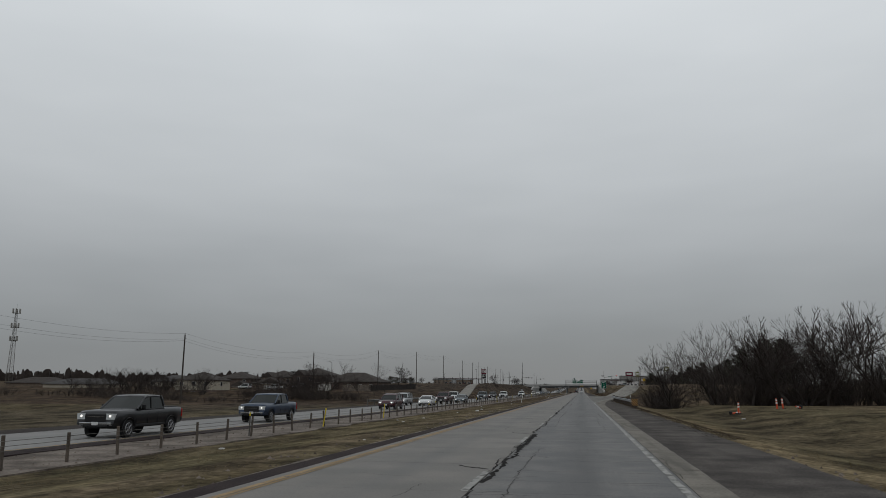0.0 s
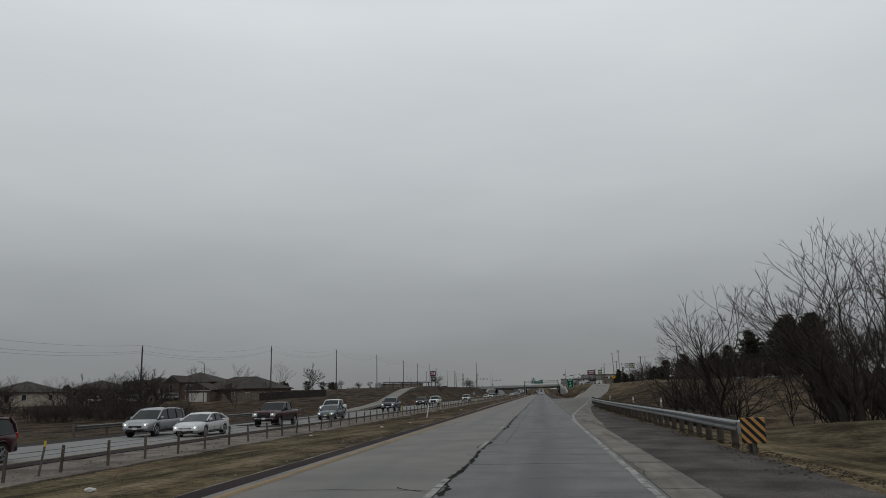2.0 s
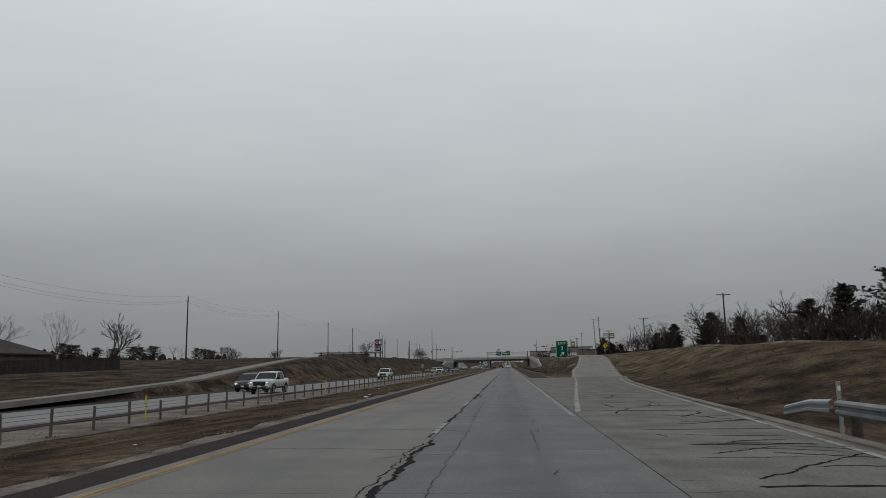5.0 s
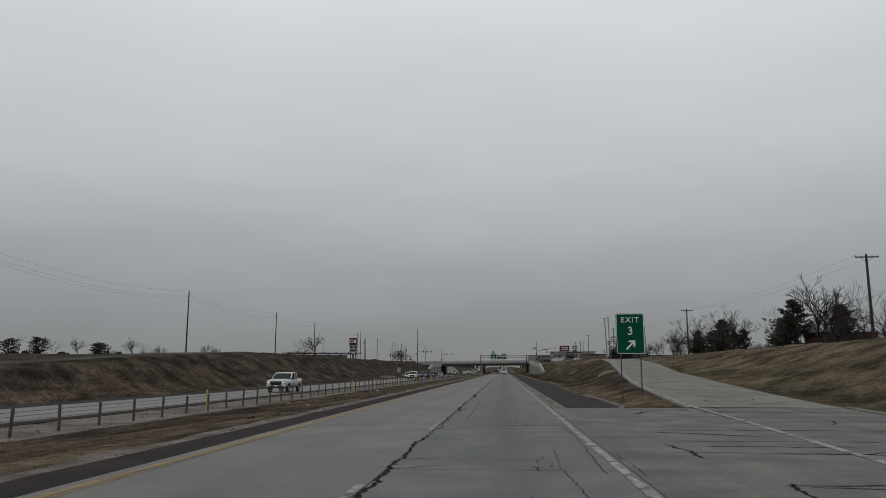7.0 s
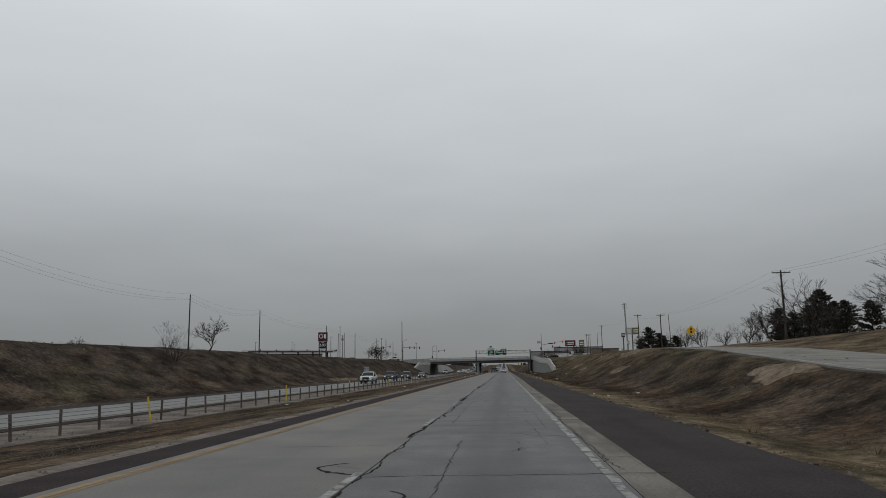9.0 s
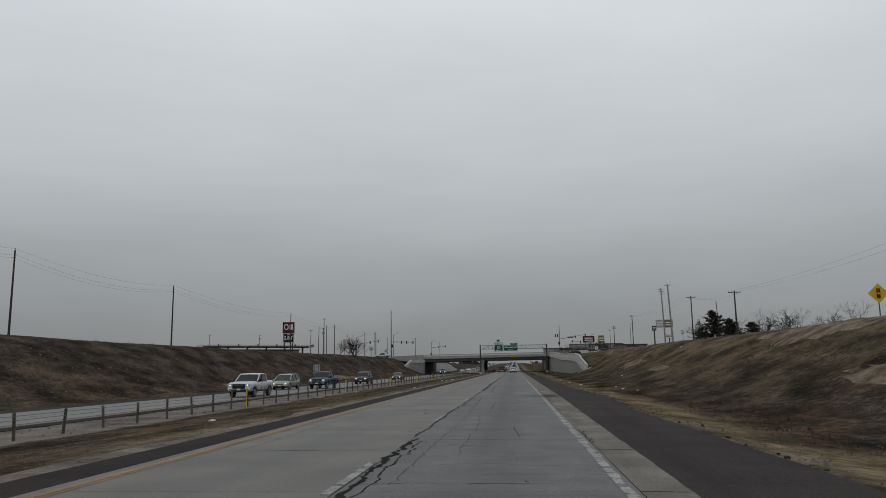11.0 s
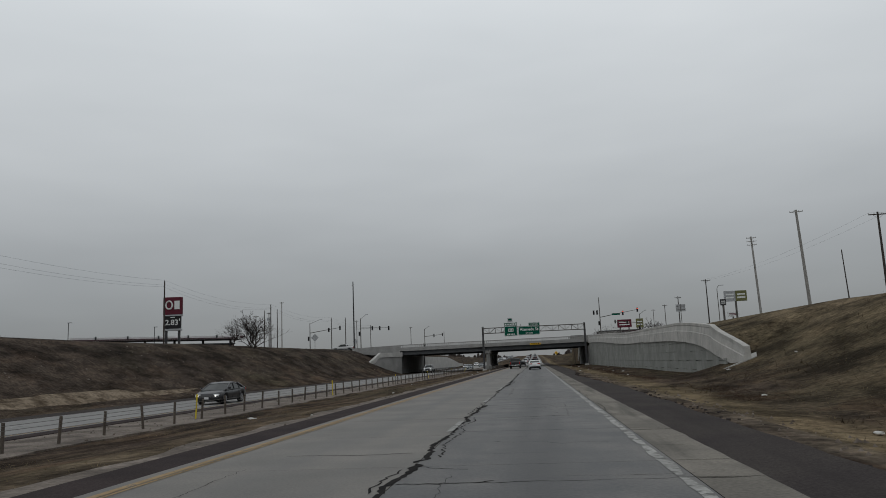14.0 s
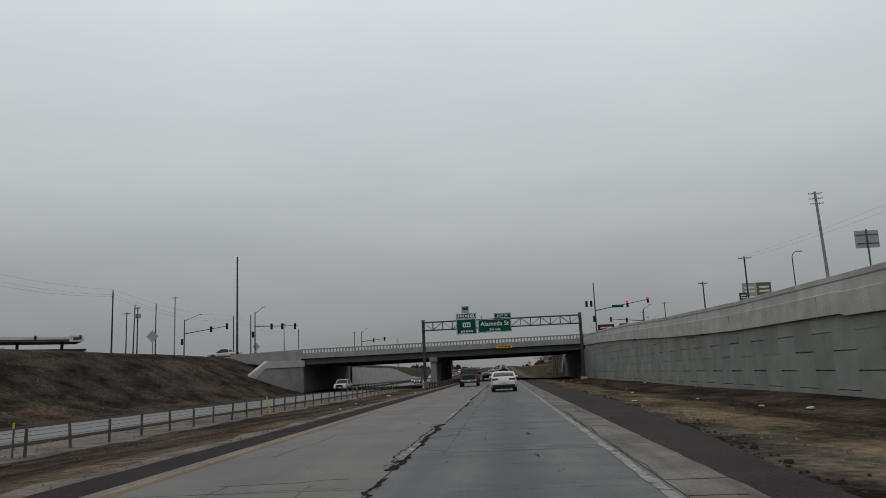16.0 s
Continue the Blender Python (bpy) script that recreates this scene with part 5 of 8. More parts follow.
def street_lamp(x, y, top, reach, turn=0.0):
    z = land(x, y)
    h = top - z
    ob = thing("street_lamp", "grey steel street lamp with a curved arm", "street lamp", (x, y, z), turn, "street lamps")
    part("shaft", tubed((0, 0, -0.3), (0, 0, h - 0.8), 0.10, 0.07, 8), STEEL_POST, ob)
    bm = bmesh.new()
    pts = [Vector((reach * (1 - math.cos(a)), 0, h - 0.85 + 0.85 * math.sin(a))) for a in np.linspace(0, math.pi / 2, 7)]
    for p, q in zip(pts, pts[1:]):
        tube(bm, p, q, 0.05, sides=6)
    part("arm", bm, STEEL_POST, ob)
    part("lamp_head", boxed(reach + 0.25, 0, h - 0.03, 0.7, 0.3, 0.12, 0.03), STEEL, ob)


street_lamp(-76, 224, 10.2, -1.6)
street_lamp(39.2, 581, 15.6, 0.8)
for x, y, z in ((-97.5, 606, 15.0), (-104, 574, 14.0), (-92, 590, 13.2)):
    ob = thing("flood_light", "dark forecourt light pole with a flat head", "street lamp", (x, y, land(x, y)), 0, "forecourt lights")
    part("shaft", tubed((0, 0, -0.3), (0, 0, z - land(x, y)), 0.09, 0.07, 8), STEEL_DARK, ob)
    part("lamp_head", boxed(0.3, 0, z - land(x, y), 0.9, 0.4, 0.12, 0.03), STEEL_DARK, ob)

RED_LAMP = mat("red_signal_lamp", (1.0, 0.05, 0.03), 0.4, 0, 0.05, 1, 10, 0, emit=1.6)
DARK_LENS = mat("dark_signal_lens", (0.02, 0.02, 0.02), 0.3, 0, 0.1, 1, 10, 0)


def signal_head(parent, x, y, z, turn, lit=False):
    m = pose(x, y, z, 0, 0, turn)
    head = part("signal_head", box(bmesh.new(), 0, 0, 0, 0.4, 0.3, 1.15, 0.03, m), BLACK, parent)
    for k, zz in enumerate((0.36, 0.0, -0.36)):
        bm = tubed((0, -0.14, zz), (0, -0.18, zz), 0.13, sides=10)
        bmesh.ops.transform(bm, matrix=m, verts=bm.verts)
        part("lamp", bm, RED_LAMP if lit and k == 0 else DARK_LENS, head)
        bm = boxed(0, -0.24, zz + 0.14, 0.3, 0.2, 0.03)
        bmesh.ops.transform(bm, matrix=m, verts=bm.verts)
        part("visor", bm, BLACK, head)


def signal_mast(x, y, top, arm_z, dx, dz, heads, label, lit, lamp=0.0, plate=False):
    z = land(x, y)
    ob = thing("traffic_signal", label, "traffic light", (x, y, z), 0, "traffic signals")
    part("shaft", tubed((0, 0, -0.3), (0, 0, top - z), 0.15, 0.10, 8), STEEL_POST, ob)
    a = arm_z - z
    part("mast_arm", tubed((0, 0, a), (dx, 0, a + dz), 0.10, 0.05, 8), STEEL_POST, ob)
    if lamp:
        part("lamp_arm", tubed((0, 0, top - z - 0.2), (lamp, 0, top - z + 0.9), 0.05, 0.04, 6), STEEL_POST, ob)
        part("lamp_head", boxed(lamp * 1.1, 0, top - z + 0.95, 0.7, 0.3, 0.12, 0.03), STEEL, ob)
    for u in heads:
        signal_head(ob, u * dx, -0.25, a + u * dz - 0.1, 0, lit)
    signal_head(ob, -0.35, -0.2, min(a - 1.6, 5.2), 60, False)
    if plate:
        part("street_plate", boxed(0.42 * dx, -0.12, a + 0.42 * dz - 0.05, 2.2, 0.04, 0.5), SIGN_GREEN, ob)
    return ob


mast = signal_mast(18.2, 625, 17.7, 12.26, 10.3, 1.7, (0.6, 0.98), "grey signal mast with red lights above the street", True, 0.0, True)
for u in (-0.7, -1.6):
    signal_head(mast, u, -0.2, 13.6 - land(18.2, 625), 40)
signal_mast(-63.1, 623.4, 14.4, 11.6, 9.0, 1.2, (0.62, 0.98), "grey signal mast beyond the street", False, 3.0)
signal_mast(-47.7, 620.5, 14.9, 12.2, 8.4, -0.3, (0.4, 0.65, 0.95), "grey signal mast with a long arm", False, 1.6)
signal_mast(-40, 690, 14.4, 11.6, 7.0, 0.6, (0.5, 0.95), "grey signal mast beyond the street", False, 1.6)
signal_mast(33, 655, 14.4, 11.6, -8.0, 0.8, (0.5, 0.95), "grey signal mast beyond the street", False, 1.6)

# ---- roadside signs ----


def diamond_sign(x, y, zc, size, material, label, turn=0.0, face=True):
    z = land(x, y)
    ob = thing("warning_sign", label, "sign", (x, y, z), turn)
    bm = boxed(0, 0, 0, size, 0.03, size, 0.02)
    bmesh.ops.transform(bm, matrix=pose(0, 0, zc - z, 0, 45, 0), verts=bm.verts)
    p = part("panel", bm, material, ob)
    if face:
        part("symbol", boxed(0, -0.025, zc - z, size * 0.25, 0.012, size * 0.7, 0.01), BLACK, p)
        for k, c in enumerate((RED_SIGN, YELLOW_SIGN, SIGN_GREEN)):
            part("symbol_dot", tubed((0, -0.03, zc - z + (0.24 - 0.24 * k) * size), (0, -0.042, zc - z + (0.24 - 0.24 * k) * size), size * 0.085, sides=10), c, p)
    part("post", boxed(0, 0.06, (zc - z) / 2, 0.08, 0.07, zc - z + 0.4), STEEL_POST, ob)


RED_SIGN = mat("red_sign_sheeting", (0.45, 0.02, 0.025), 0.5, 0, 0.08, 1, 20, 0.0)
diamond_sign(31.0, 391.6, 7.2, 1.2, YELLOW_SIGN, "yellow diamond signal-ahead sign on a post")
diamond_sign(-48.7, 580, 8.4, 1.25, SIGN_BACK, "bare metal back of a diamond sign", 0, False)
diamond_sign(-54, 640, 9.2, 1.2, SIGN_BACK, "bare metal back of a diamond sign", 0, False)
diamond_sign(9.5, 760, 4.2, 1.2, YELLOW_SIGN, "small yellow diamond sign beside the far road", 0, True)


def plate_sign(x, y, z0, w, h, label, posts=1, material=SIGN_BACK, turn=0.0):
    z = land(x, y)
    ob = thing("road_sign", label, "sign", (x, y, z), turn)
    part("panel", boxed(0, 0, z0 - z + h / 2, w, 0.03, h, 0.01), material, ob)
    for k in range(posts):
        u = 0 if posts == 1 else (k - 0.5) * w * 0.6
        part("post", boxed(u, -0.04, (z0 - z + h * 0.9) / 2, 0.07, 0.05, z0 - z + h * 0.9 + 0.3), STEEL_POST, ob)
    for zz in (0.25, 0.75):
        part("stiffener", boxed(0, -0.03, z0 - z + h * zz, w * 0.9, 0.03, 0.05), STEEL_POST, ob)


plate_sign(-35.5, 459.6, 0.9, 1.2, 1.6, "bare metal back of a sign on the slope", 2)
plate_sign(19.7, 520.3, 7.1, 1.25, 0.95, "brown-grey back of a square street sign")
plate_sign(34, 640, 8.2, 1.1, 1.3, "pale street sign at the junction", 1, SIGN_WHITE)
plate_sign(38.5, 500, 8.3, 1.0, 1.0, "small pale notice sign on the verge", 1, SIGN_WHITE)
plate_sign(-44, 262, 4.0, 1.6, 1.0, "bare metal back of a ramp sign", 2)

# ---- filling station and street above the cut on the far side ----
BRAND_RED = mat("dark_red_sign_panel", (0.105, 0.008, 0.022), 0.5, 0, 0.1, 1, 20, 0.0)
CANOPY_WHITE = mat("white_fascia", (0.60, 0.585, 0.585), 0.5, 0, 0.1, 0.6, 20, 0.0)
BRICK_TAN = mat("tan_brick_wall", (0.21, 0.165, 0.13), 0.9, 0, 0.3, 0.8, 9, 0.2)
BRICK_RED = mat("brown_brick_wall", (0.135, 0.100, 0.084), 0.9, 0, 0.3, 0.8, 9, 0.2)
SIDING = mat("cream_siding", (0.40, 0.36, 0.29), 0.85, 0, 0.12, 0.8, 9, 0.05)
SHINGLE = mat("dark_shingles", (0.062, 0.052, 0.046), 0.95, 0, 0.35, 0.8, 6, 0.4)
SHINGLE_GREY = mat("grey_shingles", (0.085, 0.08, 0.078), 0.95, 0, 0.3, 0.8, 6, 0.4)
TRIM = mat("pale_trim", (0.5, 0.48, 0.44), 0.7, 0, 0.1, 1, 10, 0.0)
PANE = mat("window_pane", (0.02, 0.024, 0.03), 0.12, 0, 0.1, 0.5, 5, 0.0, spec=0.6)
FENCE_DARK = mat("dark_stained_fence_board", (0.040, 0.034, 0.031), 0.9, 0, 0.3, 1.5, 12, 0.2, rand=0.15)
FENCE_WOOD = mat("weathered_fence_board", (0.17, 0.142, 0.118), 0.9, 0, 0.3, 1.5, 12, 0.2, rand=0.15)
BAND_DULL = mat("dull_maroon_band", (0.085, 0.05, 0.055), 0.6, 0, 0.2, 0.6, 20, 0.0)
RED_BARN = mat("red_barn_siding", (0.14, 0.03, 0.025), 0.85, 0, 0.25, 0.8, 8, 0.1)
METAL_ROOF = mat("pale_metal_roof", (0.42, 0.43, 0.44), 0.5, 0.3, 0.15, 0.6, 8, 0.0)


def price_sign():
    x, y = -71.4, 558.6
    z = land(x, y)
    ob = thing("price_sign", "tall filling-station sign, dark red panel above a fuel price", "sign", (x, y, z), 12)
    t = 16.85 - z
    p = part("brand_panel", boxed(0, 0, t - 1.75, 3.7, 0.7, 3.5, 0.06), BRAND_RED, ob, "dark red panel with white shapes")
    # plain white ring and block
    bm = bmesh.new()
    for k in range(20):
        a, b = 2 * math.pi * k / 20, 2 * math.pi * (k + 1) / 20
        tube(bm, (-0.7 + 0.62 * math.cos(a), -0.38, t - 1.6 + 0.8 * math.sin(a)), (-0.7 + 0.62 * math.cos(b), -0.38, t - 1.6 + 0.8 * math.sin(b)), 0.15, sides=4)
    part("white_ring", bm, SIGN_WHITE, p)
    part("white_block", boxed(0.85, -0.37, t - 1.6, 1.0, 0.05, 1.7), SIGN_WHITE, p)
    part("shelf", boxed(0, 0, t - 3.65, 3.75, 0.8, 0.28, 0.03), SIGN_BACK, ob)
    q = part("price_panel", boxed(0, 0, t - 5.05, 3.2, 0.6, 2.5, 0.05), BLACK, ob, "black price panel with white figures")
    lettering("price", "2.83", 1.5, (-0.15, -0.32, t - 5.1), SIGN_WHITE, q)
    part("price_tenth", boxed(1.35, -0.32, t - 4.55, 0.16, 0.012, 0.5), SIGN_WHITE, q)
    part("writing_bar", boxed(0, -0.32, t - 4.05, 0.9, 0.012, 0.16), SIGN_WHITE, q)
    part("shelf", boxed(0, 0, t - 6.5, 3.5, 0.8, 0.4, 0.03), SIGN_BACK, ob)
    for u in (-1.25, 1.25):
        part("post", boxed(u, 0, (t - 6.5) / 2 - 0.2, 0.42, 0.42, t - 6.3, 0.02), STEEL_DARK, ob)


price_sign()


def canopy():
    """The long forecourt roof, with its pumps' columns."""
    a, b = Vector((-111.3, 586)), Vector((-77.6, 612.3))
    c = (a + b) / 2
    d = b - a
    turn = math.degrees(math.atan2(d.y, d.x))
    L, W = d.length, 9.0
    z = 5.4
    ob = thing("canopy", "long white and red filling-station canopy on dark columns", "canopy", (c.x, c.y, z), turn)
    t = 11.3 - z
    part("roof_deck", boxed(0, W / 2, t - 0.45, L, W, 0.85, 0.03), CANOPY_WHITE, ob)
    part("fascia_band", boxed(0, -0.03, t - 0.66, L + 0.06, 0.06, 0.30), BAND_DULL, ob, "dull maroon-grey band along the fascia")
    part("fascia_band", boxed(L / 2 + 0.03, W / 2, t - 0.66, 0.06, W, 0.30), BAND_DULL, ob)
    part("soffit", boxed(0, W / 2, t - 0.92, L - 0.3, W - 0.3, 0.1), STEEL_DARK, ob)
    part("brand_block", boxed(L / 2 - 1.2, -0.08, t - 0.40, 2.2, 0.12, 1.1), CANOPY_WHITE, ob)
    part("brand_block_face", boxed(L / 2 - 1.2, -0.15, t - 0.40, 1.0, 0.02, 0.55), BAND_DULL, ob)
    for k in range(6):
        x = -L / 2 + 3 + k * (L - 6) / 5
        col = part("column", boxed(x, W / 2, (t - 0.9) / 2 - 0.2, 0.5, 0.5, t - 0.7), STEEL_DARK, ob)
        part("fuel_pump", boxed(x, W / 2 - 1.2, 0.8, 1.0, 0.6, 2.0, 0.05), BRAND_RED, col)
        part("fascia_box", boxed(x + 2.5, -0.1, t - 0.2, 0.4, 0.1, 0.8), STEEL_DARK, ob)
    st = thing("shop_building", "low tan brick filling-station shop", "building", (c.x - 12, c.y + 32, z), turn)
    part("wall", boxed(0, 0, 2.2, 30, 14, 4.8, 0.05), BRICK_TAN, st)
    part("roof", boxed(0, 0, 4.7, 30.6, 14.6, 0.4, 0.05), STEEL_DARK, st)
    for k in range(6):
        w = part("window", boxed(-11 + 4.4 * k, -7.03, 1.6, 3.0, 0.1, 2.2), TRIM, st)
        part("pane", boxed(-11 + 4.4 * k, -7.09, 1.6, 2.7, 0.03, 1.9), PANE, w)


canopy()


def street_above():
    for side, x0, x1 in ((0, -140.0, -33.4), (1, 13.6, 120.0)):
        xs = np.linspace(x0, x1, 40)
        vs, fs = [], []
        for x in xs:
            z = 5.42 if side == 0 else 5.78
            z = z + 0.35 * smooth((abs(x - (-33 if side == 0 else 13)) - 4) / 30)
            vs += [(x, 601, z), (x, 637, z), (x, 637, z - 2.0), (x, 601, z - 2.0)]
        for j in range(len(xs) - 1):
            k = 4 * j
            fs += [(k, k + 4, k + 5, k + 1), (k + 3, k, k + 4, k + 7)[::-1], (k + 1, k + 5, k + 6, k + 2)]
        tagged(pydata("street", vs, fs, ASPHALT), "grey asphalt street crossing over the motorway", "road", kind="structure")


street_above()

# ---- houses beyond the field ----


def hip_roof(w, d, h, rise, over=0.5):
    bm = bmesh.new()
    a, b = w / 2 + over, d / 2 + over
    r = max(0.2, a - b) if a > b else 0.2
    s = 0.0 if a > b else max(0.0, b - a)
    vs = [bm.verts.new(p) for p in ((-a, -b, h), (a, -b, h), (a, b, h), (-a, b, h), (-r, -s, h + rise), (r, -s, h + rise), (r, s, h + rise), (-r, s, h + rise), (-a, -b, h - 0.2), (a, -b, h - 0.2), (a, b, h - 0.2), (-a, b, h - 0.2))]
    for f in ((0, 1, 5, 4), (1, 2, 6, 5), (2, 3, 7, 6), (3, 0, 4, 7), (4, 5, 6, 7), (8, 9, 1, 0), (9, 10, 2, 1), (10, 11, 3, 2), (11, 8, 0, 3), (11, 10, 9, 8)):
        try:
            bm.faces.new([vs[i] for i in f])
        except ValueError:
            pass
    bmesh.ops.remove_doubles(bm, verts=bm.verts, dist=0.01)
    bmesh.ops.recalc_face_normals(bm, faces=bm.faces)
    return bm


def house(x, y, z, w, d, h, rise, wall, roof, label, turn=0.0, garage=False, storeys=2, gable=False, end=1):
    ob = thing("house", label, "house", (x, y, z), turn, "houses beyond the field")
    part("wall", boxed(0, 0, h / 2 - 0.3, w, d, h + 0.6, 0.02), wall, ob)
    part("roof", hip_roof(w, d, h, rise), roof, ob)
    if storeys == 2 and wall is SIDING:
        part("brick_base", boxed(0, 0, 1.1, w + 0.12, d + 0.12, 2.8, 0.02), BRICK_RED, ob, "brown brick lower storey")
    part("fascia", boxed(0, 0, h - 0.12, w + 0.9, d + 0.9, 0.16), TRIM, ob)
    for s in range(storeys):
        n = max(2, int(w / 3.6))
        for k in range(n):
            if (k * 7 + s * 3 + int(abs(x))) % 4 == 0:
                continue
            u = -w / 2 + w * (k + 0.5) / n
            win = part("window", boxed(u, -d / 2 - 0.03, 1.5 + 2.9 * s, 1.2, 0.08, 1.4), TRIM, ob)
            part("pane", boxed(u, -d / 2 - 0.08, 1.5 + 2.9 * s, 1.0, 0.03, 1.2), PANE, win)
        win = part("window", boxed(w / 2 + 0.03, 0, 1.5 + 2.9 * s, 0.08, 1.3, 1.4), TRIM, ob)
        part("pane", boxed(w / 2 + 0.08, 0, 1.5 + 2.9 * s, 0.03, 1.1, 1.2), PANE, win)
    if garage:
        g = part("garage", boxed(end * w * 0.36, -d / 2 - 2.0, 1.4, 6.0, 4.4, 3.2), wall, ob)
        bm = prismed([(end * w * 0.36 - 3.5, 2.9), (end * w * 0.36 + 3.5, 2.9), (end * w * 0.36, 4.7)], "y", -d / 2 - 4.6, -d / 2 + 1)
        part("garage_roof", bm, roof, g)
        part("garage_door", boxed(end * w * 0.36, -d / 2 - 4.24, 1.15, 4.6, 0.08, 2.3), TRIM, g)
        part("gable_trim", boxed(end * w * 0.36, -d / 2 - 4.5, 2.85, 7.0, 0.1, 0.18), TRIM, g)
    if gable:
        bm = prismed([(-w * 0.3 - 2.4, h - 0.1), (-w * 0.3 + 2.4, h - 0.1), (-w * 0.3, h + 1.9)], "y", -d / 2 - 1.0, 0)
        part("gable", bm, roof, ob)
        part("bay", boxed(-w * 0.3, -d / 2 - 0.4, h / 2, 4.2, 0.8, h), wall, ob)
        win = part("window", boxed(-w * 0.3, -d / 2 - 0.85, h - 1.6, 1.0, 0.08, 2.0), TRIM, ob)
        part("pane", boxed(-w * 0.3, -d / 2 - 0.9, h - 1.6, 0.8, 0.03, 1.8), PANE, win)


house(-116, 219, -1.4, 12, 12, 5.6, 2.5, SIDING, SHINGLE, "cream two-storey house with a brown hip roof")
house(-122, 258, -0.4, 12, 12, 5.6, 2.5, BRICK_RED, SHINGLE, "brown brick house with a dark hip roof", garage=True)
house(-108, 264, 0.0, 12, 12, 5.7, 2.6, BRICK_TAN, SHINGLE, "tan brick house with a dark hip roof", gable=True)
house(-92, 256, 0.7, 14, 14, 5.6, 2.7, BRICK_RED, SHINGLE, "two-storey brown brick house with gables", gable=True)
house(-73.5, 242, 1.0, 19, 13, 3.1, 3.0, BRICK_RED, SHINGLE, "long low brick house with a gabled garage", -4, storeys=1, garage=True, end=-1)
house(-104, 243, 0.4, 10, 9, 3.0, 2.2, BRICK_TAN, SHINGLE, "low tan brick house with a garage", garage=True, storeys=1)
house(-150, 262, -1.2, 16, 12, 5.2, 2.4, SIDING, SHINGLE_GREY, "pale house with a grey hip roof")
house(-176, 246, -1.3, 26, 12, 4.2, 2.0, SIDING, SHINGLE_GREY, "long low pale house with a grey roof", storeys=1)
house(-205, 260, -1.3, 22, 12, 4.6, 2.2, BRICK_TAN, SHINGLE, "low tan house with a brown roof", storeys=1)
house(-136, 290, -0.4, 13, 12, 5.2, 2.4, BRICK_TAN, SHINGLE, "tan two-storey house with a hip roof")
house(-124, 300, 1.0, 13, 12, 5.2, 2.6, BRICK_RED, SHINGLE, "brown two-storey house with a hip roof", gable=True)


def fence(x0, y0, x1, y1, label, h=1.8, material=None):
    """A board fence, every board a piece."""
    a, b = Vector((x0, y0)), Vector((x1, y1))
    n = int((b - a).length / 0.32)
    ob = thing("board_fence", label, "fence", (0, 0, 0))
    me = None
    turn = math.degrees(math.atan2(b.y - a.y, b.x - a.x))
    for k in range(n):
        p = a.lerp(b, (k + 0.5) / n)
        o = part("board", boxed(0, 0, h / 2, 0.30, 0.03, h, 0.01), material or FENCE_WOOD, ob) if me is None else new("board", me)
        me = me or o.data
        o.parent = ob
        o.matrix_basis = pose(p.x, p.y, land(p.x, p.y) - 0.1, 0, 0, turn)


fence(-74.5, 230.5, -65, 229.5, "pale weathered board fence beside the garage", 1.9)
fence(-65, 229.5, -55.5, 252, "dark board fence up the slope", 1.8, FENCE_DARK)


def barn():
    ob = thing("barn", "dark red barn with a pale metal roof", "barn", (59.5, 345, land(59.5, 345) - 0.2), 4)
    part("wall", boxed(0, 0, 1.8, 9, 8, 4.0), RED_BARN, ob)
    part("roof", prismed([(-4.6, 3.6), (4.6, 3.6), (0, 6.0)], "x", -5, 5), METAL_ROOF, ob)
    part("door", boxed(-1, -4.05, 1.4, 3, 0.1, 2.8), STEEL_DARK, ob)


barn()


def lattice_tower():
    """The radio mast: three legs, rungs and antennas."""
    x, y = -254.0, 300.0
    z = land(x, y)
    ob = thing("radio_tower", "grey steel lattice mast carrying antennas", "tower", (x, y, z))
    H = 36.5 - z
    legs = [(math.cos(a), math.sin(a)) for a in (0.3, 2.4, 4.5)]
    for c, s in legs:
        part("leg", tubed((1.7 * c, 1.7 * s, 0), (0.45 * c, 0.45 * s, H), 0.12, 0.07, 6), STEEL_POST, ob)
    bm = bmesh.new()
    n = 18
    for k in range(n):
        r0, r1 = 1.7 - 1.25 * k / n, 1.7 - 1.25 * (k + 1) / n
        z0, z1 = H * k / n, H * (k + 1) / n
        for i in range(3):
            (c, s), (c2, s2) = legs[i], legs[(i + 1) % 3]
            tube(bm, (r0 * c, r0 * s, z0), (r1 * c2, r1 * s2, z1), 0.045, sides=4)
            tube(bm, (r1 * c, r1 * s, z1), (r1 * c2, r1 * s2, z1), 0.04, sides=4)
    tagged(part("bracing", bm, STEEL_POST, ob), kind="stuff")
    for zz in (0.98, 0.78, 0.60):
        for i in range(6):
            a = i * math.pi / 3
            part("antenna", boxed(1.6 * math.cos(a), 1.6 * math.sin(a), H * zz, 0.35, 0.3, 2.2, 0.02), POLE_PALE, ob)
        part("platform", boxed(0, 0, H * zz - 0.9, 2.6, 2.6, 0.15), STEEL_POST, ob)
    part("whip", tubed((0, 0, H), (0, 0, H + 2.5), 0.05, 0.02, 5), STEEL_POST, ob)


lattice_tower()

# ---- shops and signs beyond the bridge on our side ----


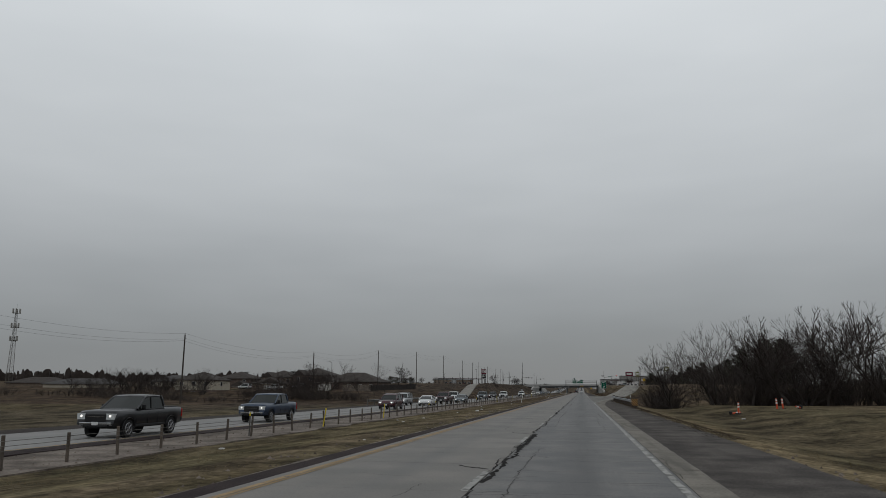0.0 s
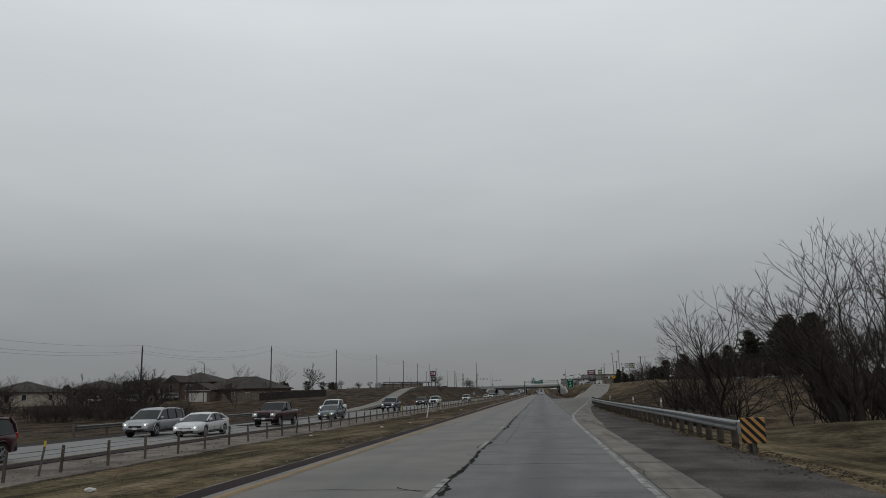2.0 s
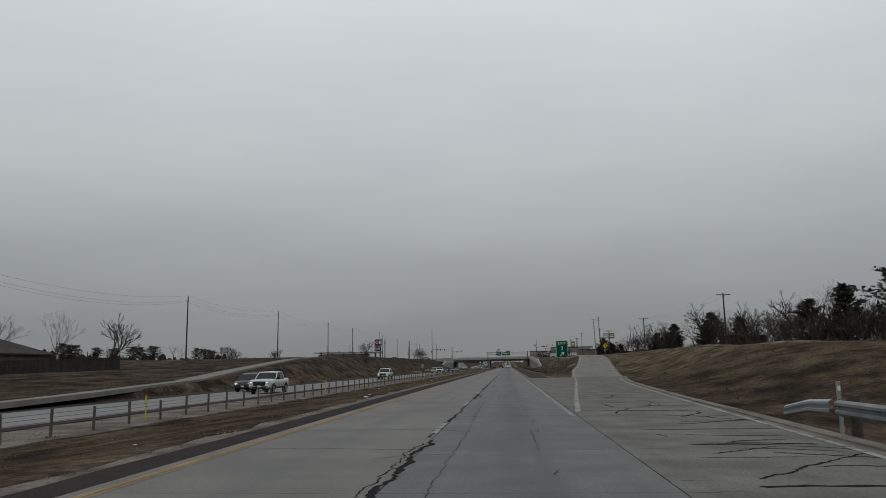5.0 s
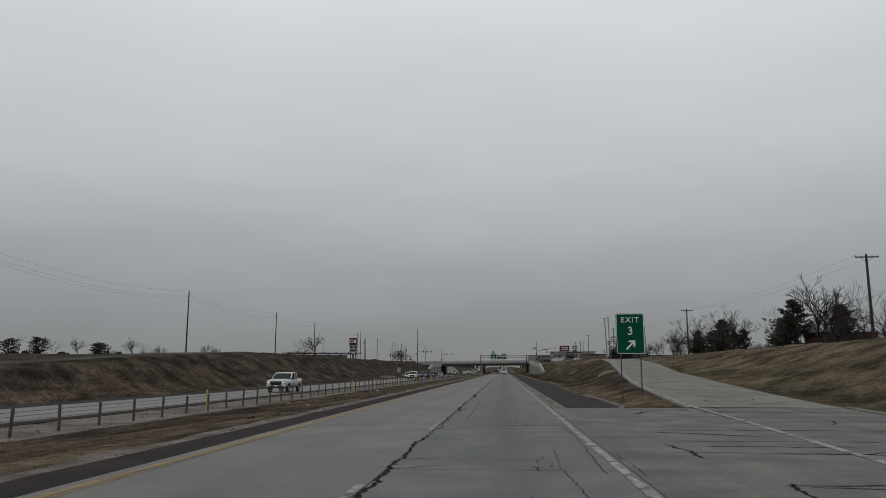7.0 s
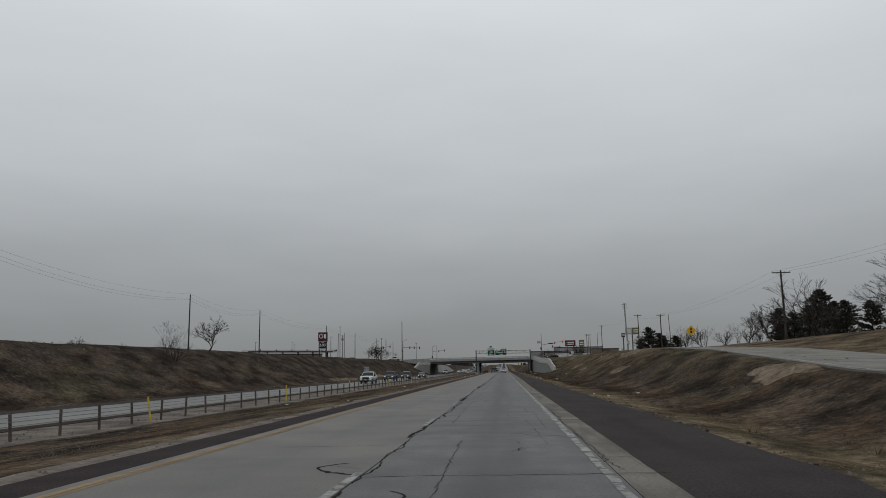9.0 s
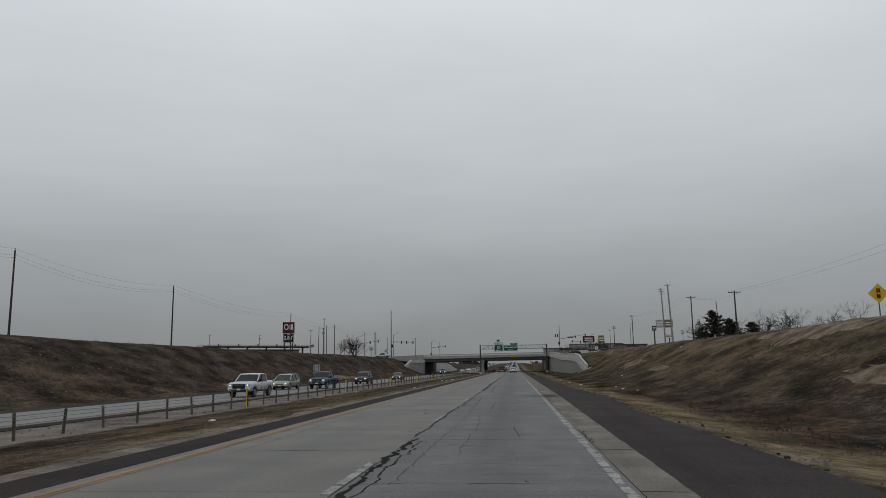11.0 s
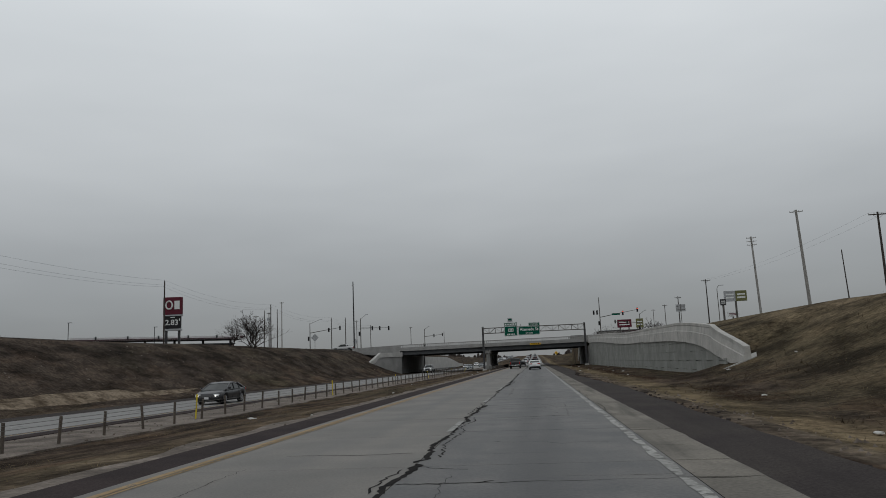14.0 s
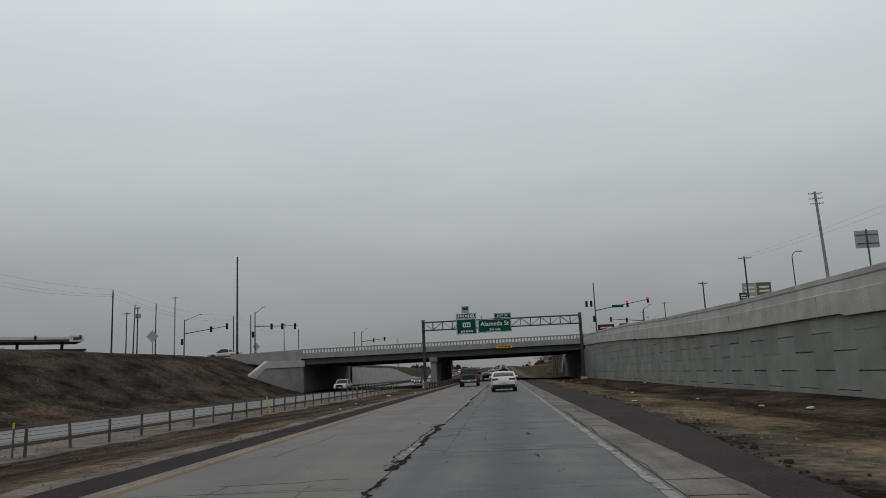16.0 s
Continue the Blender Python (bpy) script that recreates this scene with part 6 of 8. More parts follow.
def pylon(x, y, base, top, w, h, panels, label, posts=1):
    ob = thing("pylon_sign", label, "sign", (x, y, base))
    t = top - base
    for k in range(posts):
        u = (k - (posts - 1) / 2) * w * 0.6
        part("post", boxed(u, 0, (t - h) / 2, 0.6, 0.5, t - h + 0.6), STEEL_POST, ob)
    n = len(panels)
    for k, m in enumerate(panels):
        u = -w / 2 + w * (k + 0.5) / n
        p = part("panel", boxed(u, -0.1, t - h / 2, w / n - 0.05, 0.5, h, 0.03), m, ob)
        for j in range(2):
            part("writing_bar", boxed(u, -0.37, t - h * (0.35 + 0.3 * j), w / n * 0.7, 0.02, h * 0.14), SIGN_WHITE if m is not SIGN_WHITE else BRAND_RED, p)


YELLOW_SOFT = mat("faded_yellow_green_panel", (0.15, 0.15, 0.06), 0.5, 0, 0.1, 1, 20, 0.0)
pylon(73.2, 697, 7, 23.3, 8.0, 3.8, (SIGN_BACK, YELLOW_SOFT), "roadside sign with a grey and a yellow panel")
pylon(52.6, 860.7, 5.5, 22.6, 8.2, 4.6, (BRAND_RED,), "red and white shop sign on two posts", 2)
pylon(61.5, 862, 5.5, 22.8, 4.2, 5.2, (YELLOW_SOFT,), "yellow-green shop sign on two posts", 2)
pylon(67, 690, 7, 20.0, 2.0, 2.2, (STEEL_DARK,), "dark square shop sign on a pole")
pylon(88, 760, 7, 19.0, 5.0, 2.2, (SIGN_WHITE,), "white roadside sign on a post")
for x, y, w, d, h, m, lab in ((62, 735, 16, 12, 6.5, BRICK_TAN, "tan brick restaurant with a flat roof"), (84, 742, 22, 14, 4.8, BRICK_RED, "low brown shop with a dull red roof"), (48, 790, 24, 16, 5.5, CANOPY_WHITE, "white flat-roofed shop with small windows"), (105, 705, 26, 16, 5.0, BRICK_TAN, "long low tan shop"), (36, 860, 30, 18, 9.0, CONCRETE_DARK, "grey square commercial building"), (70, 980, 44, 20, 15, CONCRETE_DARK, "grey tall commercial block far off")):
    z = land(x, y) - 0.2
    ob = thing("shop_building", lab, "building", (x, y, z), 0, "shops beyond the bridge")
    part("wall", boxed(0, 0, h / 2, w, d, h, 0.05), m, ob)
    part("roof", boxed(0, 0, h + 0.15, w + 0.6, d + 0.6, 0.5, 0.05), BAND_DULL if "red" in lab else STEEL_DARK, ob)
    n = int(w / 4)
    for k in range(n):
        win = part("window", boxed(-w / 2 + w * (k + 0.5) / n, -d / 2 - 0.03, 1.7, 2.4, 0.08, 2.0), TRIM, ob)
        part("pane", boxed(-w / 2 + w * (k + 0.5) / n, -d / 2 - 0.08, 1.7, 2.1, 0.03, 1.7), PANE, win)
    part("parapet_sign", boxed(0, -d / 2 - 0.1, h - 0.6, w * 0.3, 0.15, 0.7), BAND_DULL, ob)

# ---- trees and scrub ----
BARK = mat("grey_brown_bark", (0.046, 0.038, 0.034), 0.95, 0, 0.3, 1.5, 14, 0.4)
BARK_DARK = mat("dark_bark", (0.036, 0.029, 0.025), 0.95, 0, 0.3, 1.5, 14, 0.4)
TWIG = mat("bare_twigs", (0.050, 0.039, 0.035), 0.95, 0, 0.3, 0.6, 10, 0.0, rand=0.2)
NEEDLES = mat("cedar_foliage", (0.046, 0.050, 0.038), 0.9, 0, 0.4, 0.5, 6, 0.2, tint=(0.058, 0.050, 0.038), rand=0.2)
BRUSH = mat("brown_brush", (0.056, 0.044, 0.038), 0.95, 0, 0.35, 0.6, 8, 0.0, rand=0.2)


def stick(verts, faces, a, b, r0, r1, sides):
    d = (b - a)
    if d.length < 1e-5:
        return
    q = d.to_track_quat("Z", "Y")
    k = len(verts)
    for p, r in ((a, r0), (b, r1)):
        if r == 0:
            verts.append(p)
            faces.extend((k + i, k + (i + 1) % sides, k + sides) for i in range(sides))
            return
        for i in range(sides):
            t = 2 * math.pi * i / sides
            verts.append(p + q @ Vector((r * math.cos(t), r * math.sin(t), 0)))
    for i in range(sides):
        j = (i + 1) % sides
        faces.append((k + i, k + j, k + sides + j, k + sides + i))


THIN = (0.06, 0.036, 0.023, 0.017, 0.016)
PIECES = (5, 5, 3, 2, 1)


def grow(rng, twigs, p, d, length, r, level, top, spread):
    """One thin stem in bent pieces, with side shoots that sweep upwards."""
    n = PIECES[level]
    step = length / n
    low = THIN[level]
    for i in range(n):
        d = (d + Vector((rng.gauss(0, 0.13), rng.gauss(0, 0.13), 0.05 + rng.gauss(0, 0.08)))).normalized()
        q = p + d * step
        r2 = r * 0.84
        stick(twigs[0], twigs[1], p, q, max(r, low), max(r2, low * 0.7) if level < 4 else 0, 3)
        p, r = q, r2
        if level < top:
            for _ in range(rng.choice((2, 2, 3)) if level == 2 else 1):
                a = rng.uniform(0, 2 * math.pi)
                axis = Vector((math.cos(a), math.sin(a), rng.gauss(0.1, 0.25)))
                nd = (d + axis * spread * rng.uniform(0.6, 1.2)).normalized()
                grow(rng, twigs, p.copy(), nd, length * rng.uniform(0.45, 0.72), r * 0.5, level + 1, top, spread)


def limb(rng, wood, twigs, p, d, length, r, level, top, spread, up, thick, shoots):
    """A bent limb with short side shoots that forks at its end into two or three lesser ones, down to fine twigs."""
    n = 5 if level < 3 else 4 if level < 4 else 2 if level < 6 else 1
    bend = Vector((rng.gauss(0, 1), rng.gauss(0, 1), 0)) * 0.09
    out = wood if level < 3 else twigs
    fine = thick * (0.04, 0.03, 0.021, 0.014, 0.010, 0.008, 0.007, 0.0065)[level]
    for i in range(n):
        d = (d + bend + Vector((rng.gauss(0, 0.09), rng.gauss(0, 0.09), up + rng.gauss(0, 0.06)))).normalized()
        q = p + d * (length / n)
        r2 = r * 0.93
        stick(out[0], out[1], p, q, max(r, fine), 0 if level == top and i == n - 1 else max(r2, fine * 0.8), 8 if level == 0 else 5 if level < 3 else 3)
        p, r = q, r2
        if 1 <= level < top and i > 0 and rng.random() < shoots:
            a = rng.uniform(0, 2 * math.pi)
            nd = (d + Vector((math.cos(a), math.sin(a), 0.35)) * rng.uniform(0.4, 0.8)).normalized()
            limb(rng, wood, twigs, p.copy(), nd, length * rng.uniform(0.28, 0.5), r * 0.4, min(top, max(level + 2, top - 2)), top, spread, up, thick, shoots)
    if level >= top:
        return
    k = 3 if level == 0 or level == 1 and spread > 0.425 or rng.random() < 0.2 else 2
    a0 = rng.uniform(0, 2 * math.pi)
    e1 = d.cross(Vector((0.31, 0.52, 0.11))).normalized()
    e2 = d.cross(e1)
    for j in range(k):
        a = a0 + 2 * math.pi * j / k + rng.gauss(0, 0.3)
        tilt = spread * rng.uniform(0.45, 1.25)
        nd = (d * math.cos(tilt) + (e1 * math.cos(a) + e2 * math.sin(a)) * math.sin(tilt)).normalized()
        limb(rng, wood, twigs, p.copy(), nd, length * (rng.uniform(0.85, 1.1) if level < 2 else rng.uniform(0.62, 0.9) if level < 4 else rng.uniform(0.5, 0.75)), r * (0.80 if k == 2 else 0.68), level + 1, top, spread, up, thick, shoots)


def bare_tree(seed, height, spread, label, top=7, trunk=0.2, up=0.05, lean=(0, 0), stems=1, splay=0.0, thick=1.0, shoots=0.85):
    """A leafless tree: one trunk, or several stems splayed out from one root."""
    rng = random.Random(seed)
    wood, twigs = ([], []), ([], [])
    for k in range(stems):
        a = 2 * math.pi * (k + rng.uniform(-0.3, 0.3)) / stems
        s = splay * rng.uniform(0.6, 1.2)
        d = Vector((lean[0] + s * math.cos(a), lean[1] + s * math.sin(a), 1)).normalized()
        root = Vector((0.25 * splay * math.cos(a), 0.25 * splay * math.sin(a), -0.3))
        limb(rng, wood, twigs, root, d, height * trunk * (1 if stems == 1 else 1.3), height * (0.017 if stems == 1 else 0.009), 0 if stems == 1 else 2, top, spread, up, thick, shoots)
    hi = max(v.z for v in twigs[0])
    s = height / hi
    ob = thing("bare_tree", label, "tree", (0, 0, 0), 0, "bare winter trees")
    for name, (vs, fs), m in (("trunk", wood, BARK), ("crown", twigs, TWIG)):
        pydata(name, [v * s for v in vs], fs, m, ob)
    return ob


def scrub(seed, height, width, label, n=28):
    """A thicket of many thin stems from the ground."""
    rng = random.Random(seed)
    twigs = ([], [])
    for _ in range(n):
        a = rng.uniform(0, 2 * math.pi)
        rr = width * 0.45 * math.sqrt(rng.random())
        p = Vector((rr * math.cos(a), rr * math.sin(a), -0.2))
        d = Vector((0.35 * math.cos(a) + rng.gauss(0, 0.2), 0.35 * math.sin(a) + rng.gauss(0, 0.2), 1)).normalized()
        grow(rng, twigs, p, d, height * rng.uniform(0.32, 0.5), 0.016, 2, 4, 0.5)
    ob = thing("scrub", label, "bush", (0, 0, 0), 0, "scrub")
    tagged(pydata("thicket", twigs[0], twigs[1], BRUSH, ob), "tangle of thin bare stems", kind="stuff")
    return ob


def cedar(seed, height, width, label, rounded=False):
    rng = random.Random(seed)
    vs, fs = [], []
    wood = ([], [])
    stick(wood[0], wood[1], Vector((0, 0, -0.3)), Vector((0, 0, height * 0.9)), 0.16, 0.04, 7)
    boughs = 120
    for k in range(boughs):
        t = (k + rng.random()) / boughs
        z = height * (0.06 + 0.92 * t)
        reach = width / 2 * min(1.0, 1.5 * (1 - t)) ** 0.7 * rng.uniform(0.35, 1.2) * (1 + 0.3 * math.sin(4.1 * t * 5 + seed)) + 0.10
        if rounded:
            reach = width / 2 * math.sqrt(max(0.05, 1 - (1.7 * t - 0.75) ** 2)) * rng.uniform(0.55, 1.1)
        a = rng.uniform(0, 2 * math.pi)
        tip = Vector((reach * math.cos(a), reach * math.sin(a), z + reach * rng.uniform(0.05, 0.5)))
        root = Vector((0, 0, z - 0.1))
        stick(wood[0], wood[1], root, tip, 0.03, 0.01, 3)
        for _ in range(24):
            f = 0.25 + 0.8 * rng.random()
            c = root.lerp(tip, f) + Vector((rng.gauss(0, 0.16), rng.gauss(0, 0.16), rng.gauss(0, 0.14))) * 0.8
            d = (Vector((math.cos(a), math.sin(a), 0.6)) + Vector((rng.gauss(0, 0.7), rng.gauss(0, 0.7), rng.gauss(0, 0.5)))).normalized()
            side = d.cross(Vector((rng.gauss(0, 1), rng.gauss(0, 1), rng.gauss(0, 1)))).normalized()
            L, W = rng.uniform(0.22, 0.48), rng.uniform(0.08, 0.17)
            i = len(vs)
            vs += [c - side * W, c + side * W, c + d * L + side * W * 0.3, c + d * L - side * W * 0.3]
            fs.append((i, i + 1, i + 2, i + 3))
    ob = thing("cedar", label, "tree", (0, 0, 0), 0, "dark cedars")
    pydata("trunk", wood[0], wood[1], BARK_DARK, ob)
    pydata("crown", vs, fs, NEEDLES, ob)
    return ob


TREES = [bare_tree(21, 10, 0.34, "tall bare tree with upswept grey branches", up=0.06, shoots=0.75, thick=1.5), bare_tree(35, 10, 0.30, "slender bare tree with fine twigs", top=6, trunk=0.24, up=0.08, thick=1.7), bare_tree(47, 10, 0.43, "broad bare tree with a rounded crown", trunk=0.15, up=0.05, thick=2.7, shoots=0.85), bare_tree(63, 10, 0.44, "windswept bare tree leaning over", trunk=0.2, up=0.03, lean=(0.2, 0.06), thick=2.4, shoots=0.95), bare_tree(71, 10, 0.42, "bare tree of several splayed stems", up=0.04, stems=9, splay=0.42, shoots=0.8), bare_tree(88, 10, 0.42, "bare tree forking low into long upswept limbs", trunk=0.14, up=0.06, shoots=0.98, top=7)]
CEDARS = [cedar(5, 8, 5.0, "dark evergreen cedar with a ragged outline"), cedar(9, 8, 3.8, "narrow dark evergreen cedar"), cedar(13, 8, 8.0, "rounded dark evergreen bush", True)]
SCRUBS = [scrub(3, 5, 5.0, "brown leafless scrub thicket", 25), scrub(14, 4, 4.5, "low tangle of bare brown stems", 15)]
USED = set()


def plant(kind, x, y, h, base_h, turn, wide=1.0, sink=0.15):
    s = h / base_h
    m = pose(x, y, land(x, y) - sink, 0, 0, turn) @ Matrix.Diagonal((s * wide, s * wide, s, 1))
    if kind.name not in USED:
        USED.add(kind.name)
        kind.matrix_basis = m
        return kind
    src = kind.scale.copy()
    kind_scale = Matrix.Diagonal((1 / src.x, 1 / src.y, 1 / src.z, 1))
    return copy_thing(kind, m @ kind_scale)


rng = random.Random(77)
# The wood beside the creek, on our side: splayed thickets in front, tall trees over them, dark undergrowth behind.
plant(TREES[5], 13.3, 119, 11.0, 10, 215, 1.05)
for x, y, h, k in ((13.9, 120.6, 7.8, 4), (12.6, 125.4, 6.4, 4), (12.4, 127.2, 7.0, 4), (13.2, 132, 6.2, 4), (14.0, 137, 5.4, 4), (17.4, 108.4, 10.2, 5), (18, 107, 11.6, 0), (19.6, 112, 12.6, 1), (22, 106.5, 11.4, 0), (24, 111, 13, 5), (26.5, 106, 12.4, 2), (28.5, 112, 13.6, 0), (31, 105.5, 13.2, 1), (34, 110, 14, 0), (40.4, 139.5, 17, 0), (37.2, 117, 15.2, 2), (38, 104.5, 14, 2), (42, 108, 14.5, 0), (46, 103.5, 14, 2), (51, 107, 15, 0), (57, 103, 15, 1)):
    plant(TREES[k], x, y, h, 10, rng.uniform(0, 360), rng.uniform(0.95, 1.15))
for i in range(30):
    t = i / 29
    plant(TREES[(4, 0, 4, 2)[i % 4]], 20 + 46 * t + rng.uniform(-1.2, 1.2), 112 - 7 * t + rng.uniform(-4, 6), 7.8 + 1.2 * t + rng.uniform(-1.2, 1.6), 10, rng.uniform(0, 360), rng.uniform(1.0, 1.3))
for k in range(60):
    t = k / 59
    plant(SCRUBS[k % 2], 19.5 + 48 * t + rng.uniform(-1.2, 1.2), 113 - 8 * t + rng.uniform(-5, 7), rng.uniform(4.6, 7.4) + 1.4 * t, 5, rng.uniform(0, 360), rng.uniform(0.9, 1.2))
for x, y, h in ((12.6, 122, 4.0), (12.4, 126.5, 5.4), (12.8, 130, 5.2), (13.6, 135, 4.4)):
    plant(SCRUBS[0], x, y, h, 5, rng.uniform(0, 360), 1.1)
# Cedars and bare trees on the hill behind the creek.
for x, y, h, k in ((50.2, 221, 12.6, 0), (53, 214, 12.4, 1), (49.2, 245, 11.0, 0), (46, 233, 9.2, 0), (47, 257, 8.4, 1), (57, 228, 12.2, 0), (53, 238, 11.0, 1), (45.5, 266, 6.8, 0), (52, 226, 12.0, 0), (56, 247, 10.5, 0), (48, 214, 9.0, 0), (59, 240, 11.5, 0)):
    plant(CEDARS[k], x, y, h, 8, rng.uniform(0, 360), rng.uniform(1.15, 1.5))
for i in range(9):
    plant(TREES[(3, 1, 2)[i % 3]], 43 + 2.4 * i + rng.uniform(-1, 1), 206 + rng.uniform(-14, 12), rng.uniform(10.5, 13.5), 10, rng.uniform(0, 360), rng.uniform(0.9, 1.1))
for k in range(18):
    t = k / 17
    plant((TREES[4], SCRUBS[0], TREES[2], SCRUBS[1])[k % 4], 60 - 15 * t + rng.uniform(-2, 2), 214 + 92 * t + rng.uniform(-5, 5), (7.6 if k % 2 == 0 else 5.6) - 2.0 * t + rng.uniform(-0.6, 1.2), 10 if k % 2 == 0 else 5, rng.uniform(0, 360), rng.uniform(1.2, 1.5))
for x, y in ((46.5, 210), (49, 216), (44.5, 222), (47, 228), (43.8, 240), (46.4, 248), (43.5, 256), (45.4, 262), (42.5, 272), (43.6, 280)):
    plant(SCRUBS[0], x, y, rng.uniform(6.4, 8.2), 5, rng.uniform(0, 360), 1.3)
# Hilltop row on our side.
for x, y, h, k, turn in ((44.8, 287.4, 8.6, 2, 20), (47.5, 279, 9.4, 2, 100), (50, 270, 10, 0, 40), (46, 264, 8.6, 2, 200), (40.4, 305, 9.6, 2, 75), (42.5, 299, 8.0, 0, 10), (43, 312, 8.0, 2, 160), (38.6, 333, 7.8, 3, 170), (41, 340, 7.2, 2, 50), (43, 326, 7.0, 0, 0), (40.8, 364, 8.6, 3, 180), (43, 372, 6.6, 2, 90), (40.5, 382, 6.0, 2, 30), (44, 356, 6.8, 0, 110), (45, 390, 5.8, 2, 60), (41.5, 396, 5.4, 2, 140), (47, 402, 5.2, 0, 80), (52, 292, 8, 2, 5), (55, 310, 8, 0, 15), (52, 328, 7.5, 2, 25)):
    plant(TREES[k], x, y, h, 10, turn, rng.uniform(1.05, 1.25))
for x, y, h, k in ((52.6, 347, 9.6, 0), (49.5, 342, 6.5, 0), (54.1, 397, 8.8, 0), (50, 405, 6.4, 1), (49, 380, 5.6, 0), (47, 372, 5.2, 0), (45, 352, 4.6, 1), (47.5, 366, 4.8, 0), (46, 388, 4.6, 0), (55, 360, 7, 0), (50, 392, 5.6, 0), (57, 338, 8, 1)):
    plant(CEDARS[k], x, y, h, 8, rng.uniform(0, 360), rng.uniform(1.1, 1.5))
for i in range(10):
    plant(TREES[(2, 0)[i % 2]], 46 + 1.5 * i + rng.uniform(-1, 1), 508 - 4.5 * i + rng.uniform(-3, 3), rng.uniform(6, 8), 10, rng.uniform(0, 360), 1.2)
for x, y, h, wide in ((43.2, 492, 7.6, 1.25), (45.6, 488, 5.6, 1.5), (41.6, 496, 4.2, 1.5), (47.6, 494, 5.0, 1.6), (50, 488, 4.8, 1.6)):
    plant(CEDARS[0], x, y, h, 8, rng.uniform(0, 360), wide)
for k in range(34):
    plant(SCRUBS[k % 2], 44 + rng.uniform(0, 12), 200 + 6.2 * k + rng.uniform(-4, 4), rng.uniform(2.0, 4.2), 5, rng.uniform(0, 360), 1.5)
# Far side: round the houses, along the field and on the cut.
for x, y, h, k in ((-62, 176, 8.4, 2), (-67, 180, 8.4, 0), (-59, 171, 7.4, 2), (-72, 183, 7.8, 3), (-65, 172, 7.6, 1), (-57, 177, 7.2, 1), (-62, 208, 6.0, 2), (-54, 206, 5.5, 0), (-87, 270, 10, 1), (-72, 262, 9.5, 0), (-66, 268, 9, 2), (-98, 272, 10, 3), (-42.5, 372, 5.8, 2), (-39.6, 352, 4.8, 0), (-39.2, 353.5, 3.2, 4), (-94, 447.5, 4.8, 2), (-97, 452, 4.0, 2), (-100, 420, 4.4, 2), (-104, 424, 3.6, 4), (-44.8, 534, 6.2, 2), (-46.5, 529, 4.6, 0), (-47.5, 537, 5.0, 2), (-44.2, 531, 5.6, 4), (-48.6, 533, 4.6, 2), (-50, 180, 5.4, 1), (-78, 210, 6, 3), (-128, 205, 7, 0), (-140, 214, 7.5, 2), (-160, 232, 8, 1)):
    plant(TREES[k], x, y, h, 10, rng.uniform(0, 360), rng.uniform(0.95, 1.3))
# The hedge row of the field and the young trees on the slope behind it.
for k in range(6):
    plant(TREES[(2, 2, 0, 3)[k % 4]], -94 - 7.4 * k, 157 + 3.9 * k, 5 + 0.25 * k + rng.uniform(0, 0.7), 10, rng.uniform(0, 360), 1.1)
for k in range(6):
    plant(TREES[2 * (k % 2)], -72 - rng.uniform(0, 28), 330 + 13 * k, rng.uniform(3.5, 4.5), 10, rng.uniform(0, 360), 1.1)
for x, y, h, k in ((-92, 300, 3.6, 2), (-86, 306, 2.8, 2), (-79, 310, 3.2, 2), (-72, 318, 2.8, 2), (-130, 330, 5.2, 2), (-112, 330, 4.6, 2), (-100, 345, 3.6, 2), (-150, 320, 5, 2), (-92, 372, 3.2, 2), (-120, 380, 4.6, 2), (-107, 336, 3.4, 2), (-84, 356, 2.6, 2)):
    plant(CEDARS[k], x, y, h, 8, rng.uniform(0, 360), rng.uniform(1.0, 1.4))
for k in range(30):
    y = 152 + rng.uniform(0, 32)
    plant(SCRUBS[k % 2], -rng.uniform(0.70, 1.0) * (y - 90), y, rng.uniform(2.8, 4.6), 5, rng.uniform(0, 360), 1.4)
for k in range(9):
    y = 160 + rng.uniform(0, 24)
    plant(TREES[(4, 2, 4)[k % 3]], -rng.uniform(0.70, 0.95) * (y - 90), y, rng.uniform(5.5, 7.4), 10, rng.uniform(0, 360), 1.1)
for k in range(12):
    plant((TREES[2], TREES[4], SCRUBS[0])[k % 3], -104 - 3.4 * k + rng.uniform(-2, 2), 196 + 1.6 * k + rng.uniform(-5, 5), rng.uniform(6.0, 8.4) if k % 3 < 2 else 5.0, 10 if k % 3 < 2 else 5, rng.uniform(0, 360), 1.4)
for x, y, h in ((-97, 153, 3.6), (-91, 157, 4.2), (-103, 160, 4.4), (-110, 163, 4.6), (-118, 168, 4.8), (-86, 152, 2.6)):
    plant(SCRUBS[0], x, y, h, 5, rng.uniform(0, 360), 1.6)
for k in range(5, 14):
    plant(SCRUBS[k % 2], -78 - 9 * k + rng.uniform(-3, 3), 158 + 2.5 * k + rng.uniform(-5, 5), rng.uniform(3.0, 4.6), 5, rng.uniform(0, 360), 1.9)
for k in range(12):
    plant(SCRUBS[k % 2], -80 - rng.uniform(0, 40), 330 + 18 * k, rng.uniform(2.2, 3.6), 5, rng.uniform(0, 360), 1.6)
# Brush in the field this side of the houses.
for k in range(14):
    plant(SCRUBS[k % 2], -116 + 4.6 * k + rng.uniform(-2, 2), 172 - 3.2 * k + rng.uniform(-6, 6), rng.uniform(1.6, 3.0), 5, rng.uniform(0, 360), rng.uniform(1.6, 2.3))
for x, y, h, k in ((-134, 200, 7, 2), (-128, 203, 6, 0), (-117, 199, 6.2, 2), (-113, 197, 5, 0)):
    plant(TREES[k], x, y, h, 10, rng.uniform(0, 360), 1.25)
